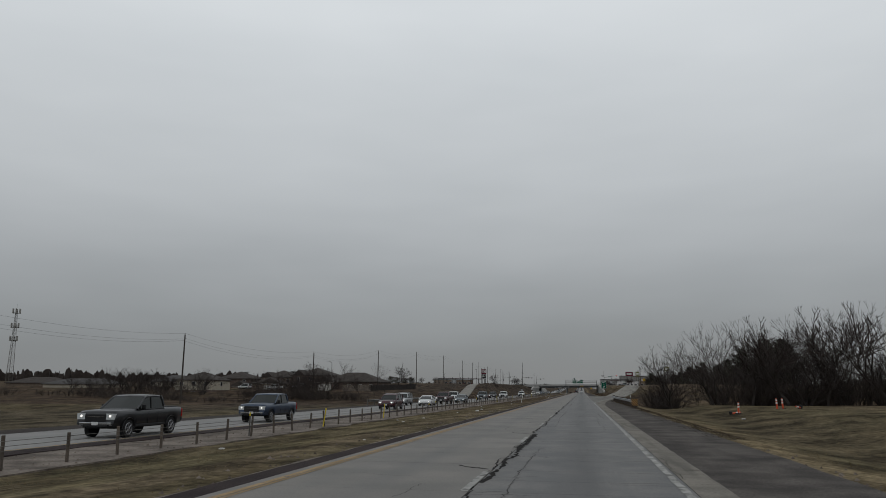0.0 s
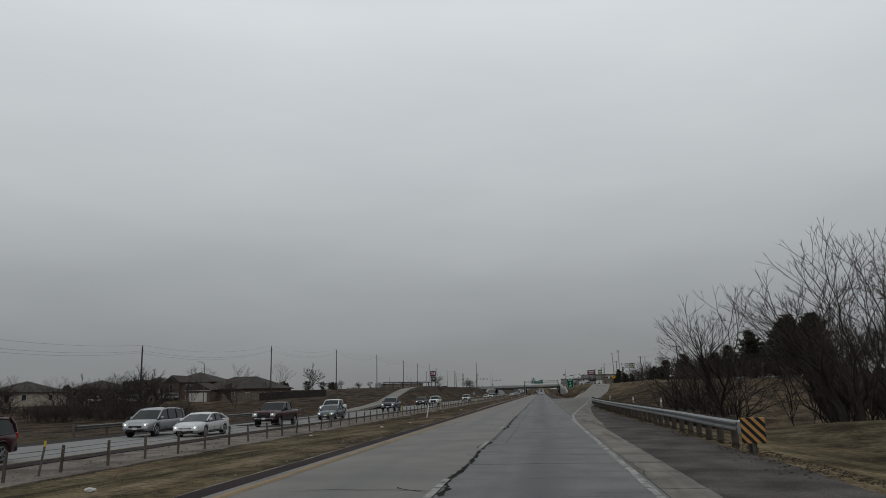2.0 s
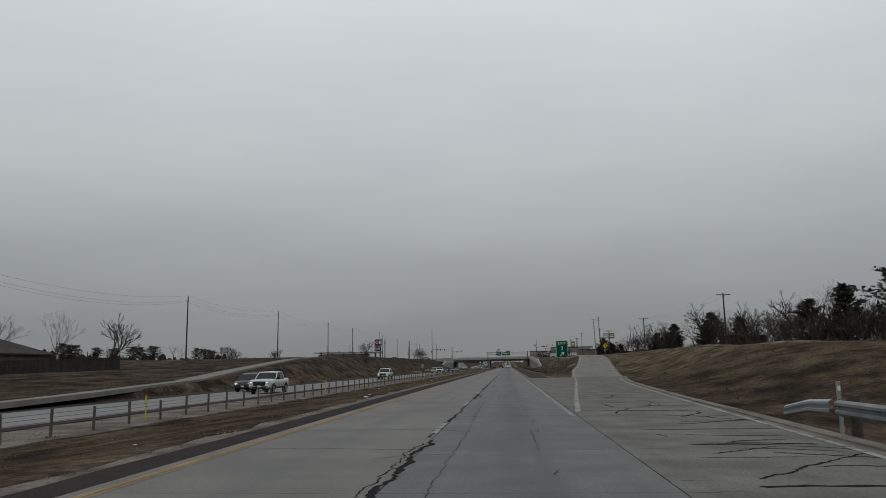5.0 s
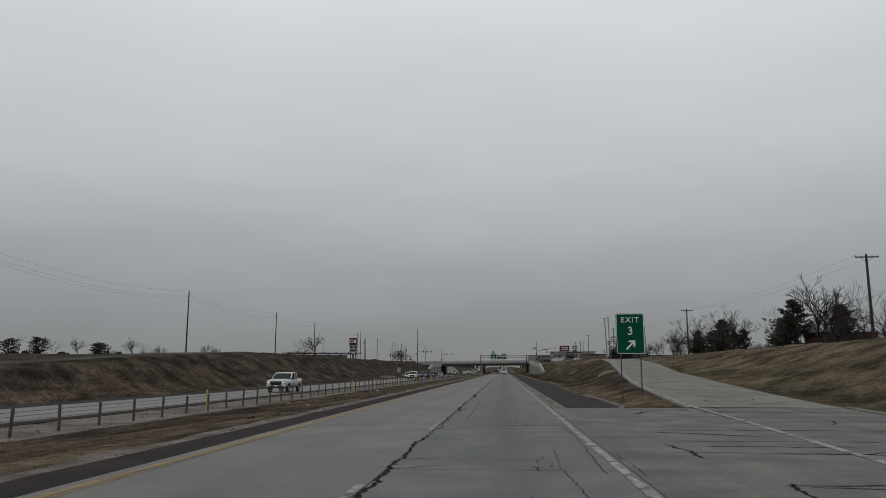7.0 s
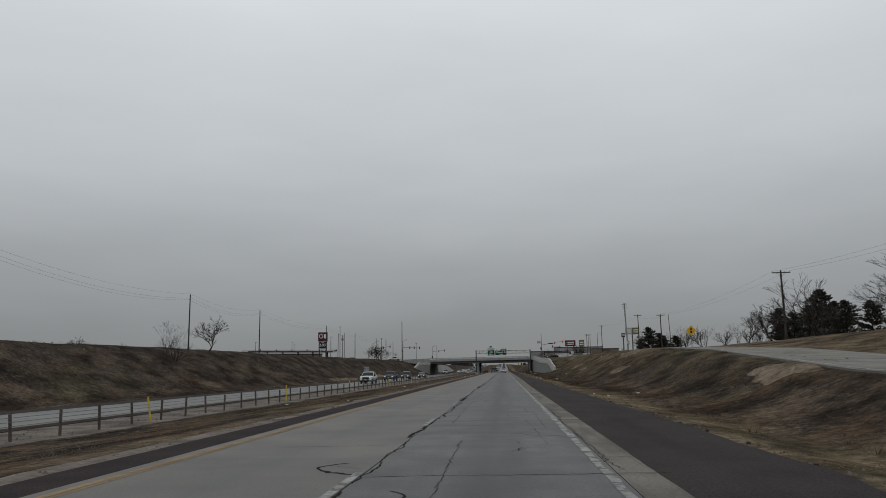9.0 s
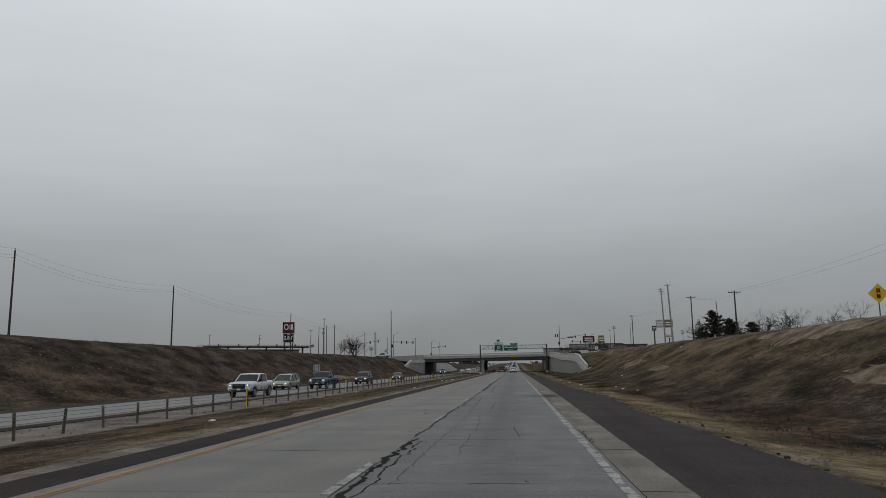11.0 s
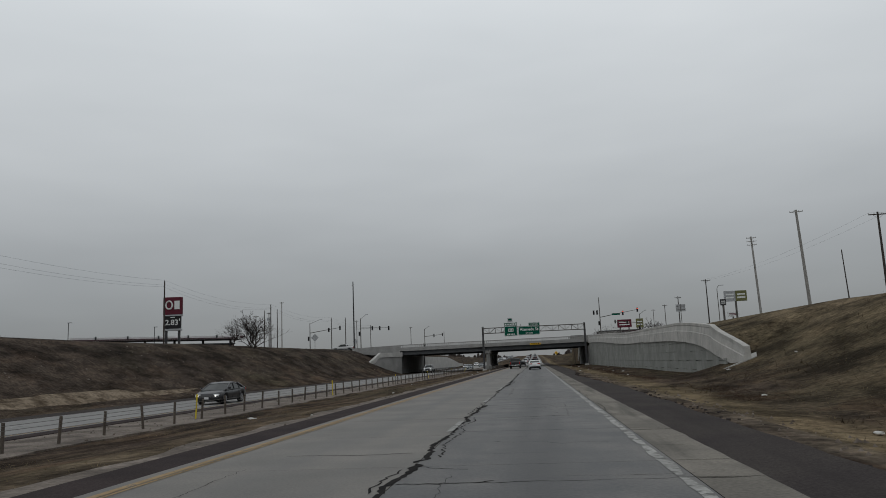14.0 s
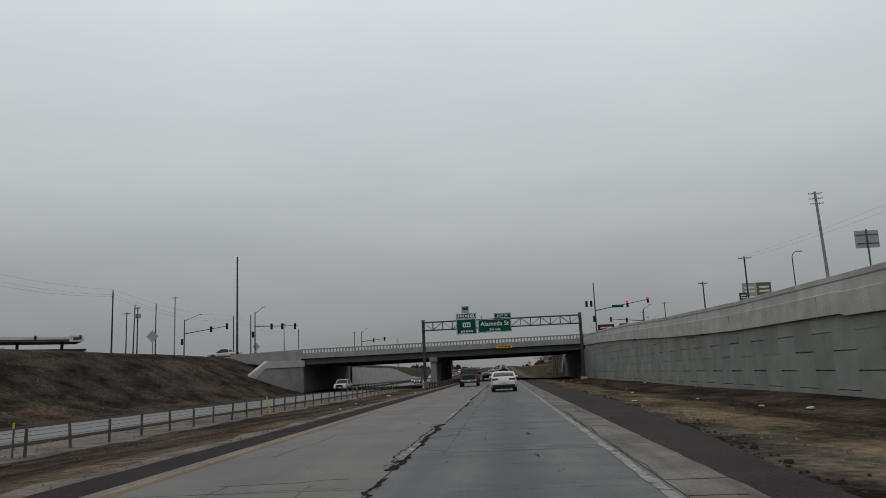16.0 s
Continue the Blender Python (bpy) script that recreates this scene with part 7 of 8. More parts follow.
# Beyond the bridge on our side.
for x, y, h in ((41.9, 679, 8.5), (44.5, 682, 7.5), (39.5, 676, 6.5)):
    plant(TREES[2], x, y, h, 10, rng.uniform(0, 360), 1.2)
for k in range(12):
    plant(TREES[k % 4], 18 + rng.uniform(0, 14), 668 + 15 * k, rng.uniform(5, 8), 10, rng.uniform(0, 360), 1.2)
    plant(SCRUBS[k % 2], 16 + rng.uniform(0, 8), 668 + 13 * k, rng.uniform(2.5, 4), 5, rng.uniform(0, 360), 1.6)
for k in range(8):
    plant(TREES[k % 4], 60 + 7 * k, 668 + rng.uniform(0, 40), rng.uniform(5, 7), 10, rng.uniform(0, 360), 1.3)


def far_woods():
    """The low line of woods all round the horizon: many small upright clumps."""
    rng = random.Random(12)
    vs, fs = [], []
    for k in range(5200):
        a = rng.uniform(0, 2 * math.pi)
        r = rng.uniform(1000, 1900) if math.cos(a) > 0.9 else rng.uniform(420, 1000)
        x, y = r * math.sin(a), 300 + r * math.cos(a)
        if -60 < x < 45 and y > 0:
            continue
        if 300 < y < 780 and abs(x) < 260:
            continue
        z = land(x, y) - 0.5
        h = rng.uniform(4, 9) * (1 + 0.3 * noise.noise((a * 14, 0, 0)))
        for _ in range(3):
            w = rng.uniform(2, 5)
            ox, oy, oz = rng.gauss(0, 3), rng.gauss(0, 3), rng.uniform(0, h * 0.4)
            t = rng.uniform(0, math.pi)
            c, s = math.cos(t) * w, math.sin(t) * w
            i = len(vs)
            n = 6
            vs.append((x + ox, y + oy, z + oz * 0.3))
            for j in range(n + 1):
                u = -1 + 2 * j / n
                vs.append((x + ox + c * u, y + oy + s * u, z + oz + h * (1 - u * u) ** 0.5 * rng.uniform(0.82, 1.0)))
            for j in range(n):
                fs.append((i, i + 1 + j, i + 2 + j))
    tagged(pydata("far_woods", vs, fs, BRUSH), "line of bare brown woods on the horizon", "woods", kind="stuff")


far_woods()


def tufts():
    """Dry grass blades along the verges and the median."""
    rng = random.Random(31)
    STRAW = mat("dry_straw", (0.22, 0.17, 0.10), 1.0, 0, 0.3, 0.7, 6, 0.0, tint=(0.10, 0.078, 0.046), spec=0.03)
    vs, fs = [], []
    for k in range(60000):
        s = rng.random()
        if s < 0.42:
            x = rng.uniform(-15.4, -7.3)
        elif s < 0.8:
            x = 5.1 + rng.random() ** 1.6 * 9
        else:
            x = rng.uniform(12, 26)
        y = rng.uniform(0, 600)
        if x > 4.9 and (96 < y < 240 and x < table(WIDE, y) + 0.6 or 214 < y and abs(x - table(R_RAMP, y, 1)) < 3.7):
            continue
        if x > 12.6 and y > 468:
            continue
        if noise.noise((x * 0.35, y * 0.12, 9)) < -0.12:
            continue
        z = land(x, y) - 0.01
        for _ in range(4):
            a = rng.uniform(0, 2 * math.pi)
            h, w = rng.uniform(0.025, 0.08), rng.uniform(0.004, 0.010)
            ox, oy = rng.gauss(0, 0.12), rng.gauss(0, 0.12)
            lx, ly = rng.gauss(0, 0.08), rng.gauss(0, 0.08)
            i = len(vs)
            vs += [(x + ox - w * math.cos(a), y + oy - w * math.sin(a), z), (x + ox + w * math.cos(a), y + oy + w * math.sin(a), z), (x + ox + lx, y + oy + ly, z + h)]
            fs.append((i, i + 1, i + 2))
    tagged(pydata("grass_tufts", vs, fs, STRAW), "dry straw-coloured grass blades on the verges", "grass", kind="stuff")


tufts()

# ---- vehicles ----
GLASS = mat("dark_car_glass", (0.012, 0.015, 0.014), 0.08, 0, 0.05, 1, 10, 0, spec=0.3)
TYRE = mat("tyre_rubber", (0.014, 0.014, 0.015), 0.85, 0, 0.2, 3, 30, 0.2)
RIM = mat("alloy_rim", (0.26, 0.26, 0.27), 0.4, 0.7, 0.15, 3, 30, 0)
CHROME = mat("chrome", (0.55, 0.56, 0.57), 0.15, 1.0, 0.05, 3, 30, 0)
TAIL = mat("red_tail_lamp", (0.35, 0.008, 0.008), 0.25, 0, 0.05, 3, 30, 0)
HEAD_ON = mat("lit_headlamp", (1.0, 0.97, 0.9), 0.2, 0, 0.02, 3, 30, 0, emit=0.9)
HEAD_OFF = mat("headlamp", (0.6, 0.62, 0.63), 0.15, 0.2, 0.05, 3, 30, 0)
PLATE = mat("licence_plate", (0.6, 0.6, 0.6), 0.5, 0, 0.05, 3, 30, 0)


def paint(name, color, metal=0.15):
    m = mat(name, color, 0.36, metal, 0.12, 1.2, 12, 0.0, spec=0.35)
    m.node_tree.nodes["Principled BSDF"].inputs["Coat Weight"].default_value = 0.3
    m.node_tree.nodes["Principled BSDF"].inputs["Coat Roughness"].default_value = 0.08
    return m


P_WHITE, P_BLACK, P_GREY = paint("white_car_paint", (0.66, 0.67, 0.67), 0), paint("black_car_paint", (0.022, 0.022, 0.025)), paint("charcoal_car_paint", (0.022, 0.023, 0.026))
P_BLUE, P_MAROON, P_SILVER = paint("dark_blue_car_paint", (0.03, 0.05, 0.09)), paint("maroon_car_paint", (0.050, 0.009, 0.015)), paint("silver_car_paint", (0.36, 0.37, 0.38), 0.5)
P_STEEL = paint("steel_blue_car_paint", (0.024, 0.040, 0.082), 0.3)
P_TEAL, P_TAN = paint("grey_blue_car_paint", (0.10, 0.125, 0.14), 0.4), paint("champagne_car_paint", (0.36, 0.34, 0.30), 0.4)

# length, width, height, ground gap, wheel radius, front and rear axle (from the middle, ahead positive)
SIZES = {
    "pickup": (5.85, 2.02, 1.93, 0.46, 0.41, 1.86, -1.78),
    "suv": (5.0, 1.98, 1.80, 0.34, 0.39, 1.52, -1.46),
    "sedan": (4.85, 1.86, 1.45, 0.24, 0.335, 1.46, -1.38),
    "minivan": (5.1, 1.98, 1.75, 0.28, 0.345, 1.62, -1.42),
}
# upper line of the body from nose to tail: y, z
TOPS = {
    "pickup": [(-2.925, 0.75), (-2.90, 1.26), (-2.80, 1.31), (-1.10, 1.31), (1.20, 1.28), (2.0, 1.25), (2.66, 1.22), (2.86, 1.15), (2.925, 0.72)],
    "suv": [(-2.50, 0.72), (-2.46, 1.05), (-2.36, 1.15), (0.0, 1.12), (1.30, 1.10), (2.0, 1.03), (2.32, 0.93), (2.44, 0.78), (2.50, 0.60)],
    "sedan": [(-2.425, 0.62), (-2.38, 0.95), (-2.25, 1.05), (-1.75, 1.06), (0.0, 0.95), (1.25, 0.92), (1.9, 0.83), (2.26, 0.72), (2.38, 0.62), (2.425, 0.48)],
    "minivan": [(-2.55, 0.70), (-2.50, 1.0), (-2.40, 1.10), (0.0, 1.04), (1.50, 1.02), (2.1, 0.92), (2.40, 0.80), (2.52, 0.66), (2.55, 0.52)],
}
# upper line of the cabin: y, z as a part of the way from waist to roof
CABINS = {
    "pickup": [(-1.12, 0.0), (-1.02, 0.75), (-0.90, 0.96), (-0.4, 1.0), (0.25, 0.97), (0.48, 0.86), (1.28, 0.0)],
    "suv": [(-2.42, 0.0), (-2.30, 0.55), (-2.05, 0.90), (-1.2, 0.99), (-0.2, 1.0), (0.35, 0.93), (0.62, 0.80), (1.48, 0.0)],
    "sedan": [(-2.0, 0.0), (-1.45, 0.52), (-0.95, 0.87), (-0.4, 1.0), (0.05, 0.97), (0.42, 0.80), (1.38, 0.0)],
    "minivan": [(-2.48, 0.0), (-2.38, 0.6), (-2.15, 0.92), (-1.2, 1.0), (0.0, 0.99), (0.6, 0.84), (1.78, 0.0)],
}


def loft(rings, closed_ends=True):
    """A skin over rings of equal length, mirrored halves already in them."""
    n = len(rings[0])
    vs = [p for r in rings for p in r]
    fs = []
    for j in range(len(rings) - 1):
        for i in range(n):
            k, q = j * n + i, j * n + (i + 1) % n
            fs.append((k, q, q + n, k + n))
    if closed_ends:
        fs += [tuple(range(n - 1, -1, -1)), tuple(range((len(rings) - 1) * n, len(rings) * n))]
    return vs, fs


def mirrored(half, y):
    return [(x, y, z) for x, z in half] + [(-x, y, z) for x, z in reversed(half) if x > 1e-6]


SHELLS = {}


def shells(kind):
    """Body, glazing and roof meshes of a kind of vehicle, each made once."""
    if kind in SHELLS:
        return SHELLS[kind]
    L, W, H, gap, wr, fy, ry = SIZES[kind]
    top, cab = TOPS[kind], CABINS[kind]
    w, ar = W / 2, wr + 0.075

    def width(y):
        e = max(0.0, abs(y) - L * 0.30) / (L * 0.20)
        return w * (1 - (0.17 if kind != "pickup" else 0.09) * e ** 2.4)
    ys = sorted(set([round(v, 3) for v in list(np.linspace(-L / 2, L / 2, 25)) + [r[0] for r in top] + [c + ar * math.cos(math.pi * k / 10) for c in (fy, ry) for k in range(11)]]))
    rings = []
    for y in ys:
        zt = table(top, y)
        low = gap + 0.10 * max(0.0, (abs(y) - L * 0.42) / (L * 0.08))
        rise = low + 0.04
        for c in (fy, ry):
            if abs(y - c) < ar:
                rise = max(rise, wr + math.sqrt(ar * ar - (y - c) ** 2))
        x = width(y)
        zs = max(zt - 0.30, rise + 0.03)
        zs2 = max(zt - 0.12, zs + 0.01)
        rings.append(mirrored([(0.0, low), (0.74 * x, low), (0.74 * x, min(rise, zt - 0.06)), (0.965 * x, min(rise, zt - 0.05)), (x, min(zs, zt - 0.04)), (0.985 * x, min(zs2, zt - 0.03)), (0.92 * x, zt - 0.015), (0.55 * x, zt + 0.015), (0.0, zt + 0.025)], y))
    body = loft(rings)
    waist = {"pickup": 1.27, "suv": 1.09, "sedan": 0.95, "minivan": 1.01}[kind]
    cy = sorted(set([round(v, 3) for v in list(np.linspace(cab[0][0], cab[-1][0], 19)) + [r[0] for r in cab]]))
    glass, roof = [], []
    for y in cy:
        k = table(cab, y)
        zr = waist + (H - waist) * k
        x0 = width(y) * 0.945
        x1 = w * (0.74 if kind != "pickup" else 0.80)
        xt = x0 + (x1 - x0) * (zr - waist) / (H - waist)
        z0 = min(waist, table(top, y)) - 0.04
        glass.append(mirrored([(0.0, z0), (x0, z0), (xt + 0.02, max(z0 + 0.01, zr - 0.10)), (xt - 0.05, max(z0 + 0.015, zr - 0.025)), (0.0, zr)], y))
        if k > 0.78:
            roof.append(mirrored([(0.0, zr - 0.03), (xt - 0.02, zr - 0.09), (xt + 0.035, zr - 0.095), (xt + 0.03, zr - 0.05), (xt - 0.04, zr - 0.004), (0.0, zr + 0.022)], y))
    SHELLS[kind] = (body, loft(glass), loft(roof), waist, width)
    return SHELLS[kind]


def vehicle(kind, colour, label, x, y, turn, z=0.0, lit=True, name=None):
    L, W, H, gap, wr, fy, ry = SIZES[kind]
    body, glass, roof, waist, width = shells(kind)
    top, cab = TOPS[kind], CABINS[kind]
    w, f, b = W / 2, L / 2, -L / 2
    ob = thing(name or {"pickup": "pickup_truck", "suv": "suv", "sedan": "car", "minivan": "minivan"}[kind], label, "car" if kind != "pickup" else "pickup truck", (x, y, z), turn, "traffic")
    pydata("body", body[0], body[1], colour, ob, smooth=True)
    pydata("glazing", glass[0], glass[1], GLASS, ob)
    pydata("roof", roof[0], roof[1], colour, ob, smooth=True)
    tw, ar = w * (0.74 if kind != "pickup" else 0.80), wr + 0.075

    def on_cabin(yy):
        zr = waist + (H - waist) * table(cab, yy)
        x0 = width(yy) * 0.945
        return x0 + (tw - x0) * (zr - waist) / (H - waist) + 0.005, zr - 0.03

    def pillar(pts, r, m):
        bm = bmesh.new()
        sweep(bm, [Vector(p) for p in pts], r, 6)
        part("pillar", bm, m, ob)
    zt_mid = H - 0.10
    for s in (-1, 1):
        front = [yy for yy in np.linspace(cab[-1][0] - 0.04, cab[-3][0], 5)]
        pillar([(s * on_cabin(yy)[0], yy, on_cabin(yy)[1]) for yy in front], 0.045, colour)
        ws = np.linspace(cab[0][0] + 0.05, cab[-1][0] - 0.1, 9)
        pillar([(s * width(yy) * 0.95, yy, min(waist, table(top, yy)) - 0.01) for yy in ws], 0.028, BLACK)
        rear = [yy for yy in np.linspace(cab[0][0] + 0.03, cab[2][0], 4)]
        pillar([(s * on_cabin(yy)[0], yy, on_cabin(yy)[1]) for yy in rear], 0.075 if kind != "pickup" else 0.06, colour)
        for yy in {"pickup": (0.05,), "suv": (-0.05, -1.20), "sedan": (-0.10, -1.0), "minivan": (0.35, -0.85)}[kind]:
            x0 = width(yy) * 0.945 + 0.004
            zr = on_cabin(yy - 0.05)[1]
            pillar([(s * x0, yy, waist - 0.02), (s * (tw + 0.03), yy - 0.06, min(zr, zt_mid))], 0.035, BLACK)
        part("mirror", boxed(s * (w + 0.06), cab[-1][0] - 0.42, waist + 0.10, 0.20, 0.11, 0.15 if kind != "pickup" else 0.24, 0.035), colour if kind != "pickup" else BLACK, ob)
        for c in ((0.10, -0.85) if kind != "pickup" else (0.20, -0.65)):
            part("door_handle", boxed(s * (w - 0.012), c, waist - 0.14, 0.03, 0.18, 0.03, 0.008), colour, ob)
            part("door_gap", boxed(s * (w - 0.016), c + 0.16, (gap + waist) / 2, 0.028, 0.012, (waist - gap) * 0.62), BLACK, ob)
        part("sill_trim", boxed(s * (w - 0.05), (fy + ry) / 2, gap + 0.07, 0.08, fy - ry - 2 * wr - 0.22, 0.12, 0.02), BLACK, ob)
        # lamps: swept-back lens round the corner of the nose
        zl = table(top, f - 0.16) - (0.10 if kind != "pickup" else 0.16)
        xl = width(f - 0.14)
        lens = prismed([(f - 0.03, 0.0), (f - 0.10, 0.13), (f - 0.42, 0.09), (f - 0.44, 0.05), (f - 0.10, -0.05)] if kind != "pickup" else [(f - 0.0, 0.12), (f - 0.24, 0.12), (f - 0.24, -0.14), (f - 0.0, -0.14)], "x", 0.56 * xl, 0.985 * xl)
        if s < 0:
            for v in lens.verts:
                v.co.x *= -1
            bmesh.ops.reverse_faces(lens, faces=lens.faces)
        for v in lens.verts:
            v.co.z += zl - 0.04
        part("headlamp", lens, HEAD_OFF, ob)
        hx = s * 0.76 * xl
        part("bulb", tubed((hx, f - 0.05, zl - 0.03), (hx, f + 0.005, zl - 0.03), 0.055, sides=10), HEAD_ON if lit else HEAD_OFF, ob)
        zr = table(top, b + 0.12)
        xr = width(b + 0.12)
        if kind == "pickup":
            part("tail_lamp", boxed(s * xr * 0.91, b + 0.06, zr - 0.30, 0.17, 0.14, 0.42, 0.02), TAIL, ob)
        else:
            part("tail_lamp", boxed(s * xr * 0.74, b + 0.08, zr - 0.12, 0.44, 0.16, 0.13 if kind == "sedan" else 0.26, 0.03), TAIL, ob)
        for cy in (fy, ry):
            wh = part("wheel", tubed((s * (w - 0.26), cy, wr), (s * (w - 0.02), cy, wr), wr, wr * 0.97, 20), TYRE, ob)
            part("brake_disc", tubed((s * (w - 0.09), cy, wr), (s * (w - 0.017), cy, wr), wr * 0.60, wr * 0.60, 14), BLACK, wh)
            bm = bmesh.new()
            sweep(bm, [Vector((s * (w - 0.018), cy + wr * 0.62 * math.cos(0.4488 * k), wr + wr * 0.62 * math.sin(0.4488 * k))) for k in range(15)], 0.024)
            for k in range(6):
                a = 1.047 * k + 0.3
                tube(bm, (s * (w - 0.012), cy, wr), (s * (w - 0.016), cy + wr * 0.6 * math.cos(a), wr + wr * 0.6 * math.sin(a)), 0.032, 0.022, sides=4)
            part("rim", bm, RIM, wh)
            # dark lip of the wheel arch
            bm = bmesh.new()
            sweep(bm, [Vector((s * (width(cy) - 0.01), cy + ar * math.cos(math.pi * k / 12), wr + ar * math.sin(math.pi * k / 12))) for k in range(13)], 0.026)
            part("arch_lip", bm, BLACK if kind == "pickup" else colour, ob)
    part("underbody", boxed(0, 0, gap + 0.02, W * 0.70, L * 0.86, 0.12), BLACK, ob)
    zg = table(top, f - 0.10)
    gh = 0.50 if kind == "pickup" else 0.20
    part("grille", boxed(0, f - 0.06, zg - (0.32 if kind == "pickup" else 0.20), W * (0.56 if kind == "pickup" else 0.46), 0.12, gh, 0.03), BLACK, ob)
    part("grille_bar", boxed(0, f + 0.004, zg - (0.20 if kind == "pickup" else 0.14), W * 0.40, 0.02, 0.035), CHROME, ob)
    part("front_bumper", boxed(0, f - 0.07, gap + 0.20, W * 0.84, 0.18, 0.18, 0.06), CHROME if kind == "pickup" else colour, ob)
    part("lower_intake", boxed(0, f - 0.03, gap + 0.10, W * 0.6, 0.14, 0.10, 0.02), BLACK, ob)
    part("rear_bumper", boxed(0, b + 0.06, gap + 0.16, W * 0.86, 0.22, 0.22, 0.05), CHROME if kind == "pickup" else BLACK, ob)
    part("licence_plate", boxed(0, b - 0.062, gap + (0.18 if kind == "pickup" else 0.44), 0.31, 0.012, 0.16), PLATE, ob)
    part("licence_plate", boxed(0, f + 0.03, gap + 0.20, 0.31, 0.012, 0.15), PLATE, ob)
    if kind == "pickup":
        part("bed_floor", boxed(0, (cab[0][0] + b) / 2 + 0.02, 1.332, W - 0.34, cab[0][0] - b - 0.24, 0.02), BLACK, ob)
        part("tailgate_panel", boxed(0, b - 0.004, 0.98, W * 0.66, 0.03, 0.42, 0.02), colour, ob)
        part("tailgate_handle", boxed(0, b - 0.026, 1.12, 0.26, 0.02, 0.07), BLACK, ob)
    elif kind in ("suv", "minivan"):
        for s in (-1, 1):
            part("roof_rail", tubed((s * (tw - 0.08), 0.1, H + 0.02), (s * (tw - 0.08), -1.75, H - 0.01), 0.025, sides=6), BLACK, ob)
    return ob


OPP = -0.6
NEAR, FAR = -21.9, -25.7
vehicle("pickup", P_GREY, "charcoal pickup truck with headlights on, oncoming", NEAR + 0.3, 35, 180, OPP)
vehicle("pickup", P_BLUE, "dark blue pickup truck with a chrome grille, oncoming", NEAR, 52, 180, OPP)
vehicle("suv", P_MAROON, "maroon large suv with headlights on, oncoming", NEAR, 87, 180, OPP)
vehicle("sedan", P_WHITE, "white low car with headlights on, oncoming", NEAR, 108, 180, OPP)
vehicle("suv", P_SILVER, "silver suv with headlights on, oncoming", FAR, 109, 180, OPP)
vehicle("pickup", P_MAROON, "dark maroon pickup truck with headlights on, oncoming", NEAR - 0.1, 122, 180, OPP)
vehicle("sedan", P_TEAL, "grey-blue sedan, oncoming in the inner lane", NEAR + 0.4, 137, 180, OPP)
vehicle("pickup", P_WHITE, "white crew-cab pickup truck, oncoming", FAR + 0.4, 151, 180, OPP)
vehicle("pickup", P_TEAL, "grey-blue pickup truck, oncoming", NEAR, 170, 180, OPP)
vehicle("pickup", P_WHITE, "white work truck with headlights on, oncoming", NEAR, 216, 180, OPP)
vehicle("suv", P_GREY, "charcoal suv with headlights on, oncoming", FAR, 222, 180, OPP)
vehicle("pickup", P_WHITE, "white extended-cab pickup truck, oncoming", NEAR, 281, 180, OPP)
vehicle("pickup", P_WHITE, "white pickup truck with a black nose, oncoming", NEAR, 388, 180, OPP)
dually = vehicle("pickup", P_STEEL, "steel-blue dually pickup truck with a chrome grille, oncoming", NEAR, 412, 180, OPP)
for s in (-1, 1):
    part("rear_fender", prismed([(-1.1, 0.62), (-1.2, 1.0), (-1.45, 1.2), (-2.1, 1.2), (-2.35, 1.0), (-2.45, 0.62), (-2.25, 0.62), (-2.12, 0.86), (-1.43, 0.86), (-1.3, 0.62)], "x", 1.0 if s > 0 else -1.24, 1.24 if s > 0 else -1.0), P_STEEL, dually, "wide flared rear fender")
part("chrome_grille", boxed(0, 2.93, 0.92, 1.16, 0.05, 0.5, 0.02), CHROME, dually)
for k in range(3):
    part("grille_slot", boxed(0, 2.96, 0.76 + 0.15 * k, 1.0, 0.02, 0.08), BLACK, dually)
vehicle("minivan", P_TAN, "champagne minivan, oncoming in the outer lane", FAR, 410, 180, OPP)
vehicle("suv", P_GREY, "dark grey suv with roof rails, oncoming", NEAR - 0.1, 436, 180, OPP)
vehicle("sedan", P_BLACK, "black sedan with headlights on, oncoming", NEAR, 468, 180, OPP)
vehicle("pickup", P_WHITE, "white pickup truck coming out from under the bridge", FAR, 598, 180, OPP)
# Ahead on our side.
vehicle("sedan", P_WHITE, "white sedan ahead with red tail lamps", -0.15, 536.0, 0, 0.0, False)
vehicle("pickup", P_BLACK, "black pickup truck ahead in the passing lane", -3.85, 562, 0, 0.0, False)
vehicle("suv", P_BLACK, "black suv ahead under the bridge", -0.15, 612, 0, 0.0, False)
vehicle("sedan", P_SILVER, "silver car ahead in the passing lane", -3.8, 640, 0, 0.0, False)
rng = random.Random(19)
for k in range(38):
    y = 668 + 13 * k + rng.uniform(-4, 4)
    kind = rng.choice(("sedan", "suv", "pickup", "suv"))
    col, word = rng.choice(((P_WHITE, "white"), (P_BLACK, "black"), (P_SILVER, "silver"), (P_GREY, "charcoal"), (P_TEAL, "grey-blue"), (P_MAROON, "maroon")))
    if k % 2:
        vehicle(kind, col, word + " " + kind + " far ahead beyond the bridge", rng.choice((-0.1, -3.8)), y, 0, main_z(y), False)
    else:
        vehicle(kind, col, word + " " + kind + " with headlights on, far off and oncoming", rng.choice((NEAR, FAR)), y, 180, main_z(y) + OPP, True)
